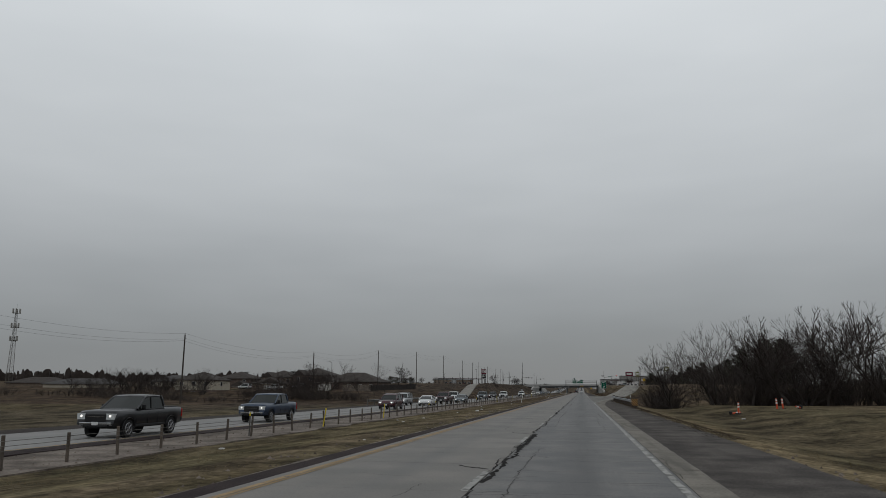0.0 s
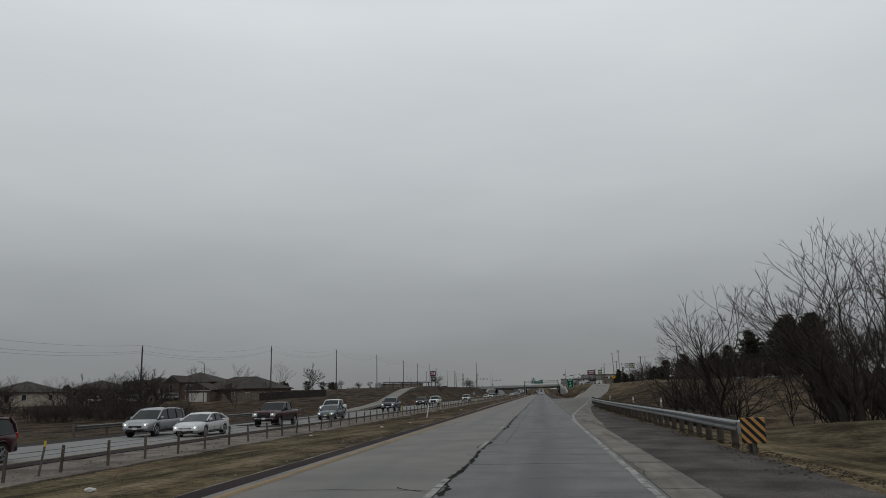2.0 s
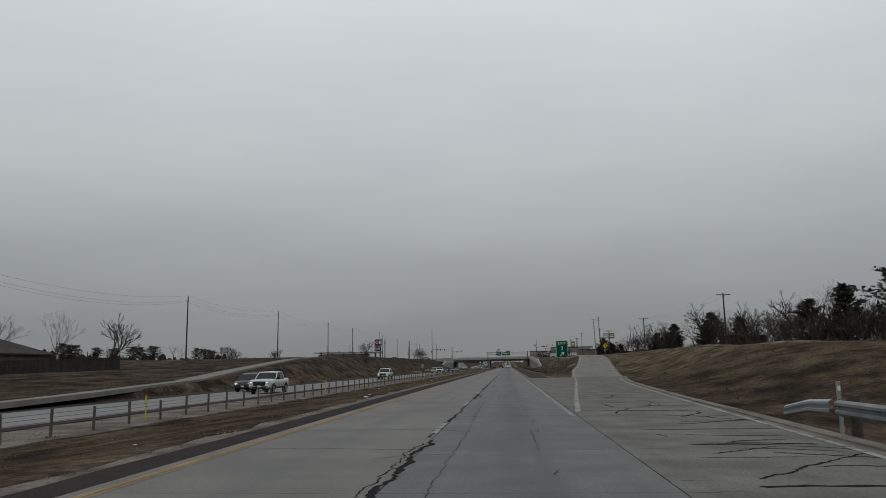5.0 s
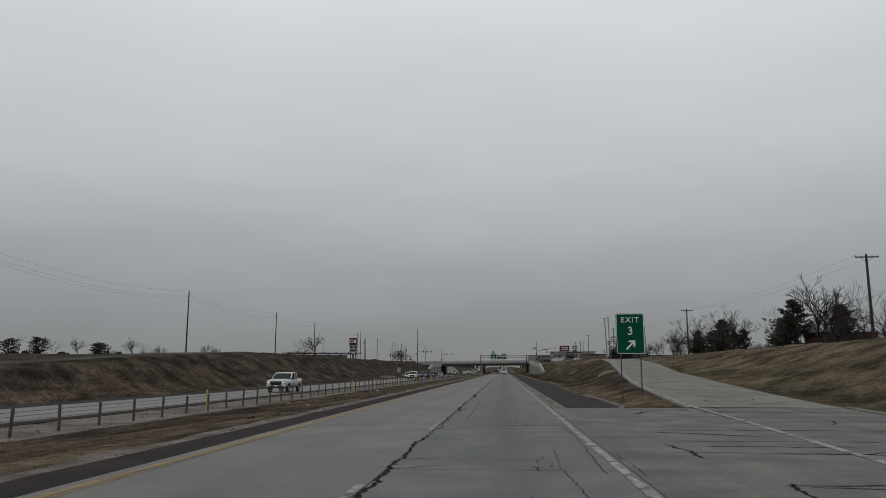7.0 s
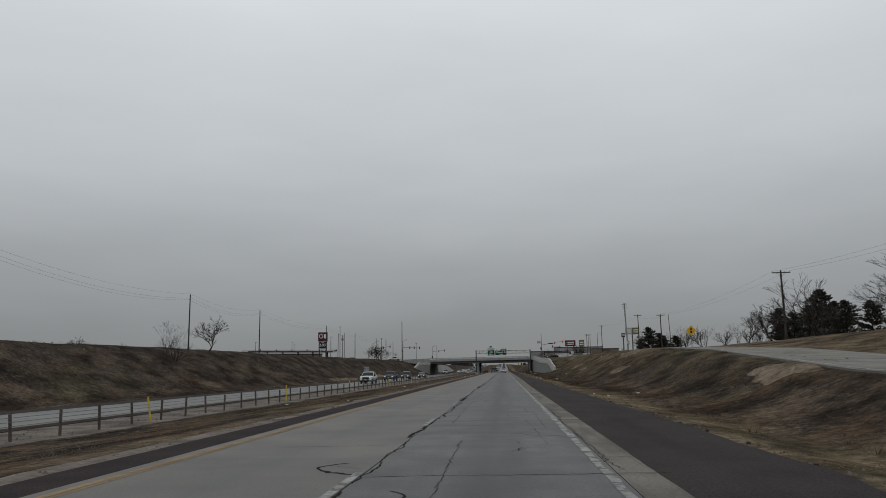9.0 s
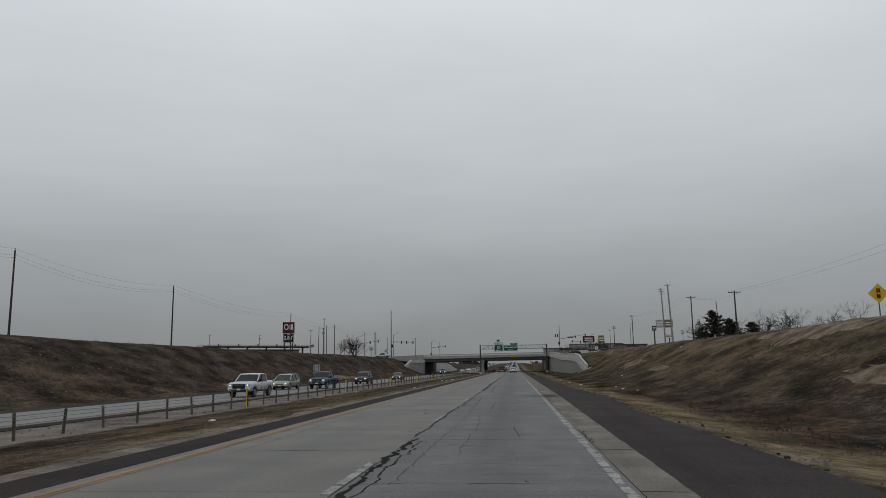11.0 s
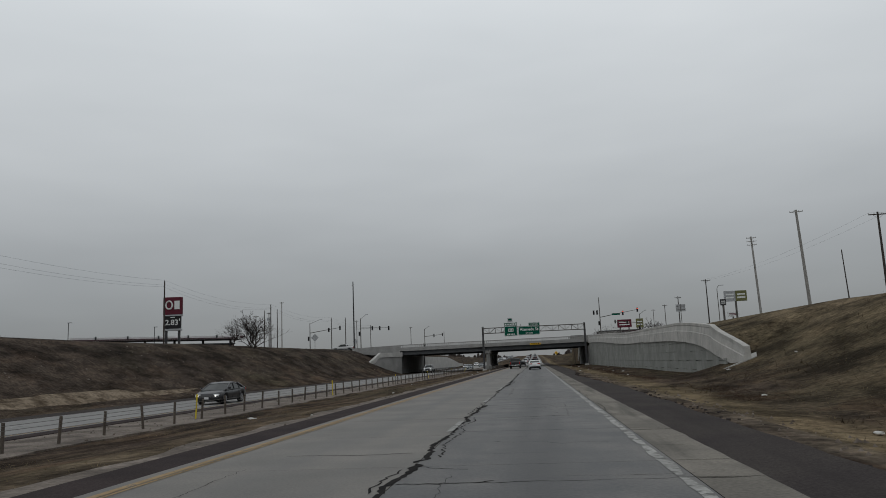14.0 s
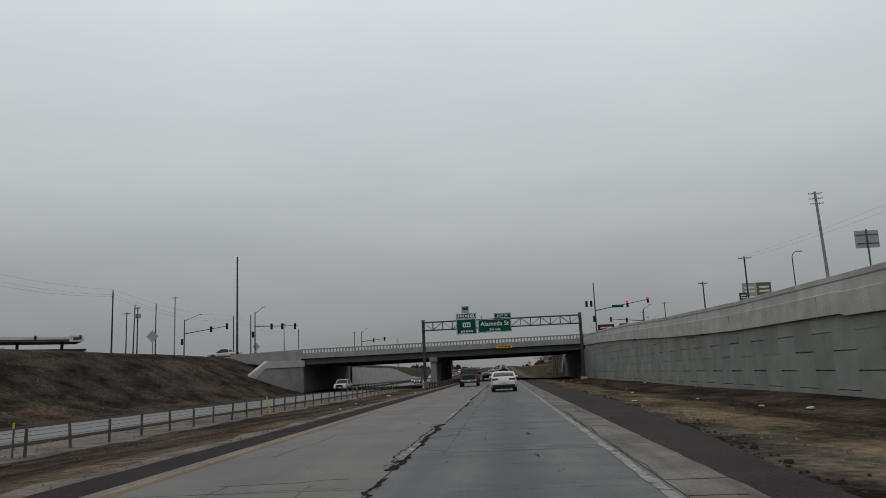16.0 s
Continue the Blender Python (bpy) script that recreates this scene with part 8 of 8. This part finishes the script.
# On the street above and by the houses.
vehicle("pickup", P_WHITE, "white pickup truck on the street above", -50.5, 612, 90, 5.78)
vehicle("suv", P_GREY, "charcoal suv on the street above", -71.0, 610, 90, 5.80)
vehicle("suv", P_SILVER, "silver suv on the street above", 33, 612, 90, 6.1)
vehicle("sedan", P_BLACK, "black car on the street above", 22.5, 610, 90, 5.97)
for x, y, kind, col, word in ((-98, 232, "pickup", P_WHITE, "white pickup truck parked by the houses"), (-92.5, 240, "suv", P_SILVER, "silver suv parked by the houses"), (-110, 236, "suv", P_WHITE, "white suv parked on a driveway")):
    vehicle(kind, col, word, x, y, 70, land(x, y) + 0.02, False)
for x, y, kind, col, word in ((58, 715, "suv", P_WHITE, "white suv in a shop car park"), (66, 716, "sedan", P_MAROON, "maroon car in a shop car park"), (76, 718, "suv", P_BLACK, "black suv in a shop car park")):
    vehicle(kind, col, word, x, y, 90, land(x, y) + 0.02, False)

# ---- litter and loose stones ----


def litter():
    rng = random.Random(41)
    PAPER = mat("white_litter", (0.58, 0.57, 0.54), 0.8, 0, 0.2, 3, 20, 0.0)
    RED_BITS = mat("broken_red_plastic", (0.10, 0.03, 0.025), 0.6, 0, 0.3, 3, 20, 0.0)

    def scrap(x, y, s, m, label, name, flat_=0.3):
        bm = bmesh.new()
        bmesh.ops.create_icosphere(bm, subdivisions=2, radius=1.0)
        for v in bm.verts:
            n = noise.noise(v.co * 1.7 + Vector((x, y, 0)))
            v.co = v.co * (1 + 0.45 * n)
            v.co.z *= flat_
        bmesh.ops.scale(bm, vec=(s, s * rng.uniform(0.5, 1.0), s), verts=bm.verts)
        ob = part(name, bm, m)
        ob.matrix_basis = pose(x, y, land(x, y) + 0.03 + s * flat_ * 0.6, 0, 0, rng.uniform(0, 180))
        tagged(ob, label, "litter", "litter")
    for k in range(120):
        s = rng.random()
        x = rng.uniform(-15.5, -7.3) if s < 0.45 else rng.uniform(5.3, 9) if s < 0.8 else rng.uniform(9, 20)
        y = rng.uniform(8, 590)
        if x > 5 and (96 < y < 300 or abs(x - table(R_RAMP, y, 1)) < 4.5 or y > 465 and x > 12.4):
            continue
        scrap(x, y, rng.uniform(0.05, 0.16), PAPER, "crumpled white litter lying in the grass", "litter")
    for x, y, s in ((-8.9, 66, 0.2), (-8.2, 428, 0.2), (6.4, 397, 0.16), (8.4, 384, 0.15), (-9.5, 540, 0.2), (9.8, 505, 0.15)):
        scrap(x, y, s, PAPER, "white plastic bag caught on the verge", "plastic_bag", 0.35)
    for k in range(9):
        scrap(-8.4 + rng.uniform(-0.9, 0.7), 236 + rng.uniform(-2.5, 2.5), rng.uniform(0.06, 0.16), RED_BITS if k % 2 else BLACK, "broken dark red vehicle debris on the median", "debris", 0.25)
    for x, y in ((-10.2, 121.6), (-10.7, 122.2), (-7.3, 62), (5.4, 260), (5.6, 271), (5.5, 388)):
        scrap(x, y, rng.uniform(0.12, 0.2), BLACK, "torn black tyre tread at the road edge", "tyre_scrap", 0.2)
    # crumbled shoulder lumps and stones: too many to count
    vs, fs = [], []
    for k in range(5200):
        s = rng.random()
        if s < 0.42:
            x = rng.gauss(5.0, 0.35)
        elif s < 0.62:
            x = rng.gauss(-7.3, 0.25)
        else:
            x = rng.uniform(-19.0, -15.3)
        y = rng.uniform(0, 598)
        if x > 3 and 96 < y < 262:
            continue
        r = rng.uniform(0.015, 0.06) * (1.6 if rng.random() < 0.06 else 1)
        z = max(land(x, y), -0.66) + 0.05 if x < -15 else land(x, y) + 0.05
        i = len(vs)
        vs += [(x - r, y - r * 0.7, z - 0.02), (x + r, y - r * 0.6, z - 0.02), (x + 0.2 * r, y + r, z - 0.02), (x + rng.gauss(0, 0.2) * r, y, z + r * rng.uniform(0.4, 0.9))]
        fs += [(i, i + 1, i + 3), (i + 1, i + 2, i + 3), (i + 2, i, i + 3)]
    for k in range(900):
        x, y = rng.uniform(-44, -31.6), rng.uniform(330, 592)
        if noise.noise((x * 0.3, y * 0.05, 14)) < 0.0:
            continue
        r, z = rng.uniform(0.04, 0.15), land(x, y) + 0.02
        i = len(vs)
        vs += [(x - r, y - r * 0.7, z - 0.05), (x + r, y - r * 0.6, z - 0.05), (x + 0.2 * r, y + r, z - 0.05), (x + rng.gauss(0, 0.2) * r, y, z + r * rng.uniform(0.4, 0.9))]
        fs += [(i, i + 1, i + 3), (i + 1, i + 2, i + 3), (i + 2, i, i + 3)]
    tagged(pydata("loose_stones", vs, fs, GRAVEL), "loose stones and crumbled asphalt along the edges", "stones", kind="stuff")


litter()


def asphalt_lumps():
    """Broken lumps of asphalt along the crumbling edge: too many to count."""
    rng = random.Random(52)
    vs, fs = [], []
    for k in range(2600):
        y = rng.uniform(246, 600)
        if rng.random() > (0.15 if y < 420 else 0.8):
            continue
        if noise.noise((3.0, y * 0.11, 0)) < -0.1:
            continue
        x = table(SHOULDER_EDGE, y) + abs(rng.gauss(0.02, 0.30))
        r = rng.uniform(0.02, 0.075) * (1.6 if rng.random() < 0.08 else 1)
        z = land(x, y) + 0.01
        h = r * rng.uniform(0.25, 0.7)
        a0 = rng.uniform(0, 6.28)
        i = len(vs)
        ring = [(x + r * rng.uniform(0.6, 1.1) * math.cos(a0 + 1.257 * j), y + r * rng.uniform(0.6, 1.3) * math.sin(a0 + 1.257 * j)) for j in range(5)]
        vs += [(p, q, z - 0.03) for p, q in ring] + [(x + (p - x) * 0.75, y + (q - y) * 0.75, z + h * rng.uniform(0.6, 1.1)) for p, q in ring]
        fs += [(i + j, i + (j + 1) % 5, i + 5 + (j + 1) % 5, i + 5 + j) for j in range(5)] + [(i + 5, i + 6, i + 7, i + 8, i + 9)]
    tagged(pydata("asphalt_lumps", vs, fs, ASPHALT), "broken dark asphalt lumps along the shoulder edge", "rubble", kind="stuff")


asphalt_lumps()


def verge_dirt():
    """Blown leaves, grit and dirt along the guardrail posts and the shoulder: too many to count."""
    rng = random.Random(61)
    DIRT = mat("leaf_dirt", (0.075, 0.058, 0.042), 1.0, 0, 0.5, 1.5, 9, 0.0, tint=(0.035, 0.028, 0.022), spec=0.03)
    vs, fs = [], []
    for k in range(15000):
        y = rng.uniform(30, 170)
        x = 5.75 - abs(rng.gauss(0, 0.5)) + 0.5 * smooth((y - 120) / 40)
        if noise.noise((x * 0.8, y * 0.25, 5)) < -0.05 and x < 5.3:
            continue
        x = max(x, 4.2)
        edge = table(WIDE, y) + 0.05 if y > 110 else 4.2
        if x < edge:
            continue
        z = 0.0 if x < 5.0 else max(-0.02, land(x, y))
        r, a = rng.uniform(0.012, 0.05), rng.uniform(0, 6.28)
        i = len(vs)
        for j in range(4):
            b = a + 1.571 * j
            q = r * rng.uniform(0.6, 1.2)
            vs.append((x + q * math.cos(b), y + 1.4 * q * math.sin(b), z - 0.008 + rng.uniform(0, 0.03)))
        fs.append((i, i + 1, i + 2, i + 3))
    tagged(pydata("leaf_litter", vs, fs, DIRT), "brown leaves and grit along the guardrail", "litter", kind="stuff")


verge_dirt()


def kerbs():
    """Low concrete kerb round the gore island and along the ramp."""
    vs, fs = [], []
    pts = [(5.05, 256), (5.1, 252), (5.05, 248), (5.1, 244), (5.0, 240.4), (4.6, 238.8), (5.2, 238.4), (5.9, 238.4)]
    pts = [(x + (x2 - x) * k / 8, y + (y2 - y) * k / 8) for (x, y), (x2, y2) in zip(pts, pts[1:]) for k in range(8)] + pts[-1:]
    for (x, y) in pts:
        z = -0.085 + 0.04 * noise.noise((x, y * 0.6, 0)) + 0.035 * min(0, noise.noise((x * 3, y * 2.3, 4)))
        a, b = 0.12 + 0.05 * noise.noise((x, y * 3.1, 7)), 0.12 + 0.06 * noise.noise((x, y * 2.7, 9))
        vs += [(x - a, y, z - 0.1), (x - a * 0.8, y, z + 0.07), (x + b * 0.8, y, z + 0.06), (x + b, y, z - 0.1)]
    for j in range(len(pts) - 1):
        for i in range(4):
            k, q = 4 * j + i, 4 * j + (i + 1) % 4
            fs.append((k, q, q + 4, k + 4))
    tagged(pydata("kerb", vs, fs, CONCRETE_EDGE), "broken concrete kerb round the grass gore", "kerb", kind="structure")


kerbs()


def bare_soil():
    """Pale eroded patches and dark brush on the cut slopes."""
    SOIL = mat("pale_bare_soil", (0.25, 0.200, 0.148), 1.0, 0, 0.6, 0.8, 4, 0.9, tint=(0.085, 0.064, 0.044), spec=0.03)
    rng = random.Random(6)
    for cx, cy, rx, ry, label in ((18.2, 371, 2.6, 15, "pale eroded soil on the cut slope"), (13.0, 352, 1.2, 7, "small pale soil scar on the slope"), (14, 400, 1.0, 6, "small pale soil scar on the slope"), (12.5, 300, 1.5, 5, "pale soil scar by the ramp"), (-33.5, 425, 1.6, 22, "pale dry strip at the foot of the cut"), (-34.2, 472, 1.6, 24, "pale dry strip at the foot of the cut"), (24, 215, 2, 9, "pale soil on the hillside"), (29.5, 258, 1.8, 17, "pale stony band under the hilltop"), (32.5, 290, 2.0, 18, "pale stony band under the hilltop"), (35.5, 324, 2.0, 19, "pale stony band under the hilltop"), (21, 352, 1.4, 9, "small pale soil scar on the slope"), (15.5, 425, 1.6, 9, "small pale soil scar on the slope")):
        n, m = 40, 6
        vs, fs = [(cx, cy, land(cx, cy) + 0.05)], []
        for j in range(1, m + 1):
            for i in range(n):
                a = 2 * math.pi * i / n
                r = j / m * (1 + 1.3 * (j / m) ** 2 * noise.noise((cx + 2.2 * math.cos(a), cy + 2.2 * math.sin(a), 4)))
                x, y = cx + rx * r * math.cos(a), cy + ry * r * math.sin(a)
                vs.append((x, y, land(x, y) + 0.13 - 0.30 * (j / m) ** 2 + 0.10 * noise.noise((x * 0.9, y * 0.5, 8))))
        for i in range(n):
            fs.append((0, 1 + i, 1 + (i + 1) % n))
            for j in range(m - 1):
                a, c = 1 + j * n, 1 + (j + 1) * n
                fs.append((a + i, c + i, c + (i + 1) % n, a + (i + 1) % n))
        tagged(pydata("soil_patch", vs, fs, SOIL, smooth=True), label, "soil", kind="structure")
    # low dead brush, uncountable
    DEAD = mat("dead_brush", (0.105, 0.078, 0.052), 1.0, 0, 0.4, 0.5, 6, 0.0, tint=(0.045, 0.034, 0.025), spec=0.03)
    vs, fs = [], []
    for k in range(16000):
        s = rng.random()
        if s < 0.5:
            x, y = rng.uniform(-46, -31.5), rng.uniform(130, 590)
            if y < 330 and abs(x - table(L_RAMP, y, 1)) < 4.2:
                continue
        elif s < 0.75:
            x, y = rng.uniform(6.5, 24), rng.uniform(262, 468)
            if abs(x - table(R_RAMP, y, 1)) < 4.2:
                continue
        else:
            x, y = rng.uniform(10, 45), rng.uniform(150, 330)
            if 190 < y and x < table(R_RAMP, y, 1) + 4.2:
                continue
        if noise.noise((x * 0.2, y * 0.06, 2)) < 0.0:
            continue
        z = land(x, y)
        h = rng.uniform(0.08, 0.34)
        for _ in range(5):
            dx, dy = rng.gauss(0, 0.18), rng.gauss(0, 0.18)
            w = rng.uniform(0.008, 0.018)
            a = rng.uniform(0, math.pi)
            i = len(vs)
            vs += [(x + dx * 0.4 - w * math.cos(a), y + dy * 0.4 - w * math.sin(a), z - 0.03), (x + dx * 0.4 + w * math.cos(a), y + dy * 0.4 + w * math.sin(a), z - 0.03), (x + dx * 1.6, y + dy * 1.6, z + h * rng.uniform(0.5, 1))]
            fs.append((i, i + 1, i + 2))
    tagged(pydata("dead_brush", vs, fs, DEAD), "low dead brown brush on the cut slopes", "brush", kind="stuff")



def ditch_weeds():
    """Matted dark weeds and clods along the foot of the cut slopes."""
    rng = random.Random(19)
    WEED = mat("ditch_weeds", (0.084, 0.052, 0.036), 1.0, 0, 0.5, 0.7, 8, 0.0, tint=(0.036, 0.023, 0.017), spec=0.03)
    vs, fs = [], []
    for k in range(13000):
        y = rng.uniform(292, 600)
        if rng.random() < 0.8:
            x = 8.3 + 0.8 * noise.noise((0, y * 0.05, 5)) + rng.gauss(0, 0.75)
        else:
            x = rng.uniform(8.5, 12.4 if y > 460 else 17)
        if y > 466 and x > 12.4 or x < 6.7 or abs(x - table(R_RAMP, y, 1)) < 4.5:
            continue
        if noise.noise((x * 0.5, y * 0.11, 6)) + 0.35 * noise.noise((x * 1.6, y * 0.5, 9)) < 0.02:
            continue
        z = land(x, y)
        h = rng.uniform(0.04, 0.16)
        for _ in range(9):
            dx, dy = rng.gauss(0, 0.2), rng.gauss(0, 0.2)
            w = rng.uniform(0.005, 0.011)
            a = rng.uniform(0, math.pi)
            i = len(vs)
            vs += [(x + dx * 0.5 - w * math.cos(a), y + dy * 0.5 - w * math.sin(a), z - 0.03), (x + dx * 0.5 + w * math.cos(a), y + dy * 0.5 + w * math.sin(a), z - 0.03), (x + dx * 1.5, y + dy * 1.5, z + h * rng.uniform(0.4, 1))]
            fs.append((i, i + 1, i + 2))
    tagged(pydata("ditch_weeds", vs, fs, WEED), "matted dark brown weeds along the foot of the slope", "weeds", kind="stuff")


bare_soil()
ditch_weeds()

# ---- repeated pieces of pavement, barrier and wall ----


def slabs():
    """Slabs of our carriageway, lane by lane; the nearest stretches only, each a piece of its own."""
    rng = random.Random(11)
    meshes = {}
    # passing lane, driving lane; the pale edge strip past the white line is one piece with fine joints
    for x0, x1, material in ((-5.93, -1.925, CONCRETE_ROAD), (-1.905, 1.80, CONCRETE_WORN)):
        me = None
        for i in range(145):
            y = -14 + 4.66 * i
            if me is None:
                ob = part("slab", boxed(0, 0, 0, x1 - x0, 4.648, 0.2), material, road)
                me = ob.data
            else:
                ob = new("slab", me)
                ob.parent = road
            ob.location = ((x0 + x1) / 2, y + 2.33, -0.1 + rng.uniform(-0.0012, 0.0012))
    verts, faces = [], []
    for i in range(145):
        y = -14 + 4.66 * i
        z, n = rng.uniform(-0.004, 0.0), 8
        crack = rng.choice((0.006, 0.006, 0.012, 0.02))
        for j in range(n + 1):
            yy = y + crack + (4.66 - 2 * crack) * j / n
            out = table(EDGE_STRIP, yy) + 0.035 * noise.noise((41.0, yy * 1.1, 0)) + 0.06 * min(0.0, noise.noise((43.0, yy * 0.25, 0)) + 0.2)
            k = len(verts)
            verts += [(1.815, yy, z), (out, yy, z), (out, yy, z - 0.05)]
            if j:
                faces += [(k - 3, k - 2, k + 1, k), (k - 2, k - 1, k + 2, k + 1)]
    tagged(pydata("edge_strip", verts, faces, CONCRETE_EDGE, road), "pale concrete strip outside the white line", kind="stuff")


slabs()


def wall_panels():
    """Staggered square panels of the retaining wall."""
    cache = {}
    w, h = 1.95, 1.5
    for col in range(66):
        y = -3.7 + col * w
        lim = right_low(y + w / 2) + 0.02
        z = -0.6 + (0.75 if col % 2 else 0.0)
        z -= h
        while z < lim - 0.02:
            a, b = max(z, -0.55), min(z + h, lim)
            z += h
            if b - a < 0.15:
                continue
            key = (round(b - a, 1))
            if key not in cache:
                cache[key] = ob = part("panel", boxed(0, 0, 0, 0.12, w - 0.001, max(0.1, key - 0.035)), PANEL, right_wall)
            else:
                ob = new("panel", cache[key].data)
                ob.parent = right_wall
            ob.location = (0.05, y + w / 2, (a + b) / 2)


wall_panels()


def cable_barrier():
    ob = thing("cable_barrier", "steel cable barrier on short posts along the median", "barrier", (-16.0, 0, -0.64))
    rng = random.Random(3)
    bm = boxed(0, 0, 0.46, 0.095, 0.07, 1.0, 0.012)
    first = part("post", bm, RUSTY_POST, ob)
    n = 0
    for i in range(216):
        y = 12.0 + 2.70 * i
        o = first if i == 0 else new("post", first.data)
        o.parent = ob
        o.matrix_basis = pose(rng.uniform(-0.04, 0.04), y, -0.02, rng.gauss(0, 1.5), rng.gauss(0, 2.0), rng.uniform(-12, 12)) @ Matrix.Diagonal((1, 1, rng.uniform(0.93, 1.05), 1))
    for z in (0.52, 0.66, 0.80):
        part("cable", tubed((0.06, 12, z), (0.06, 592, z), 0.008, sides=4), STEEL_POST, ob)


cable_barrier()
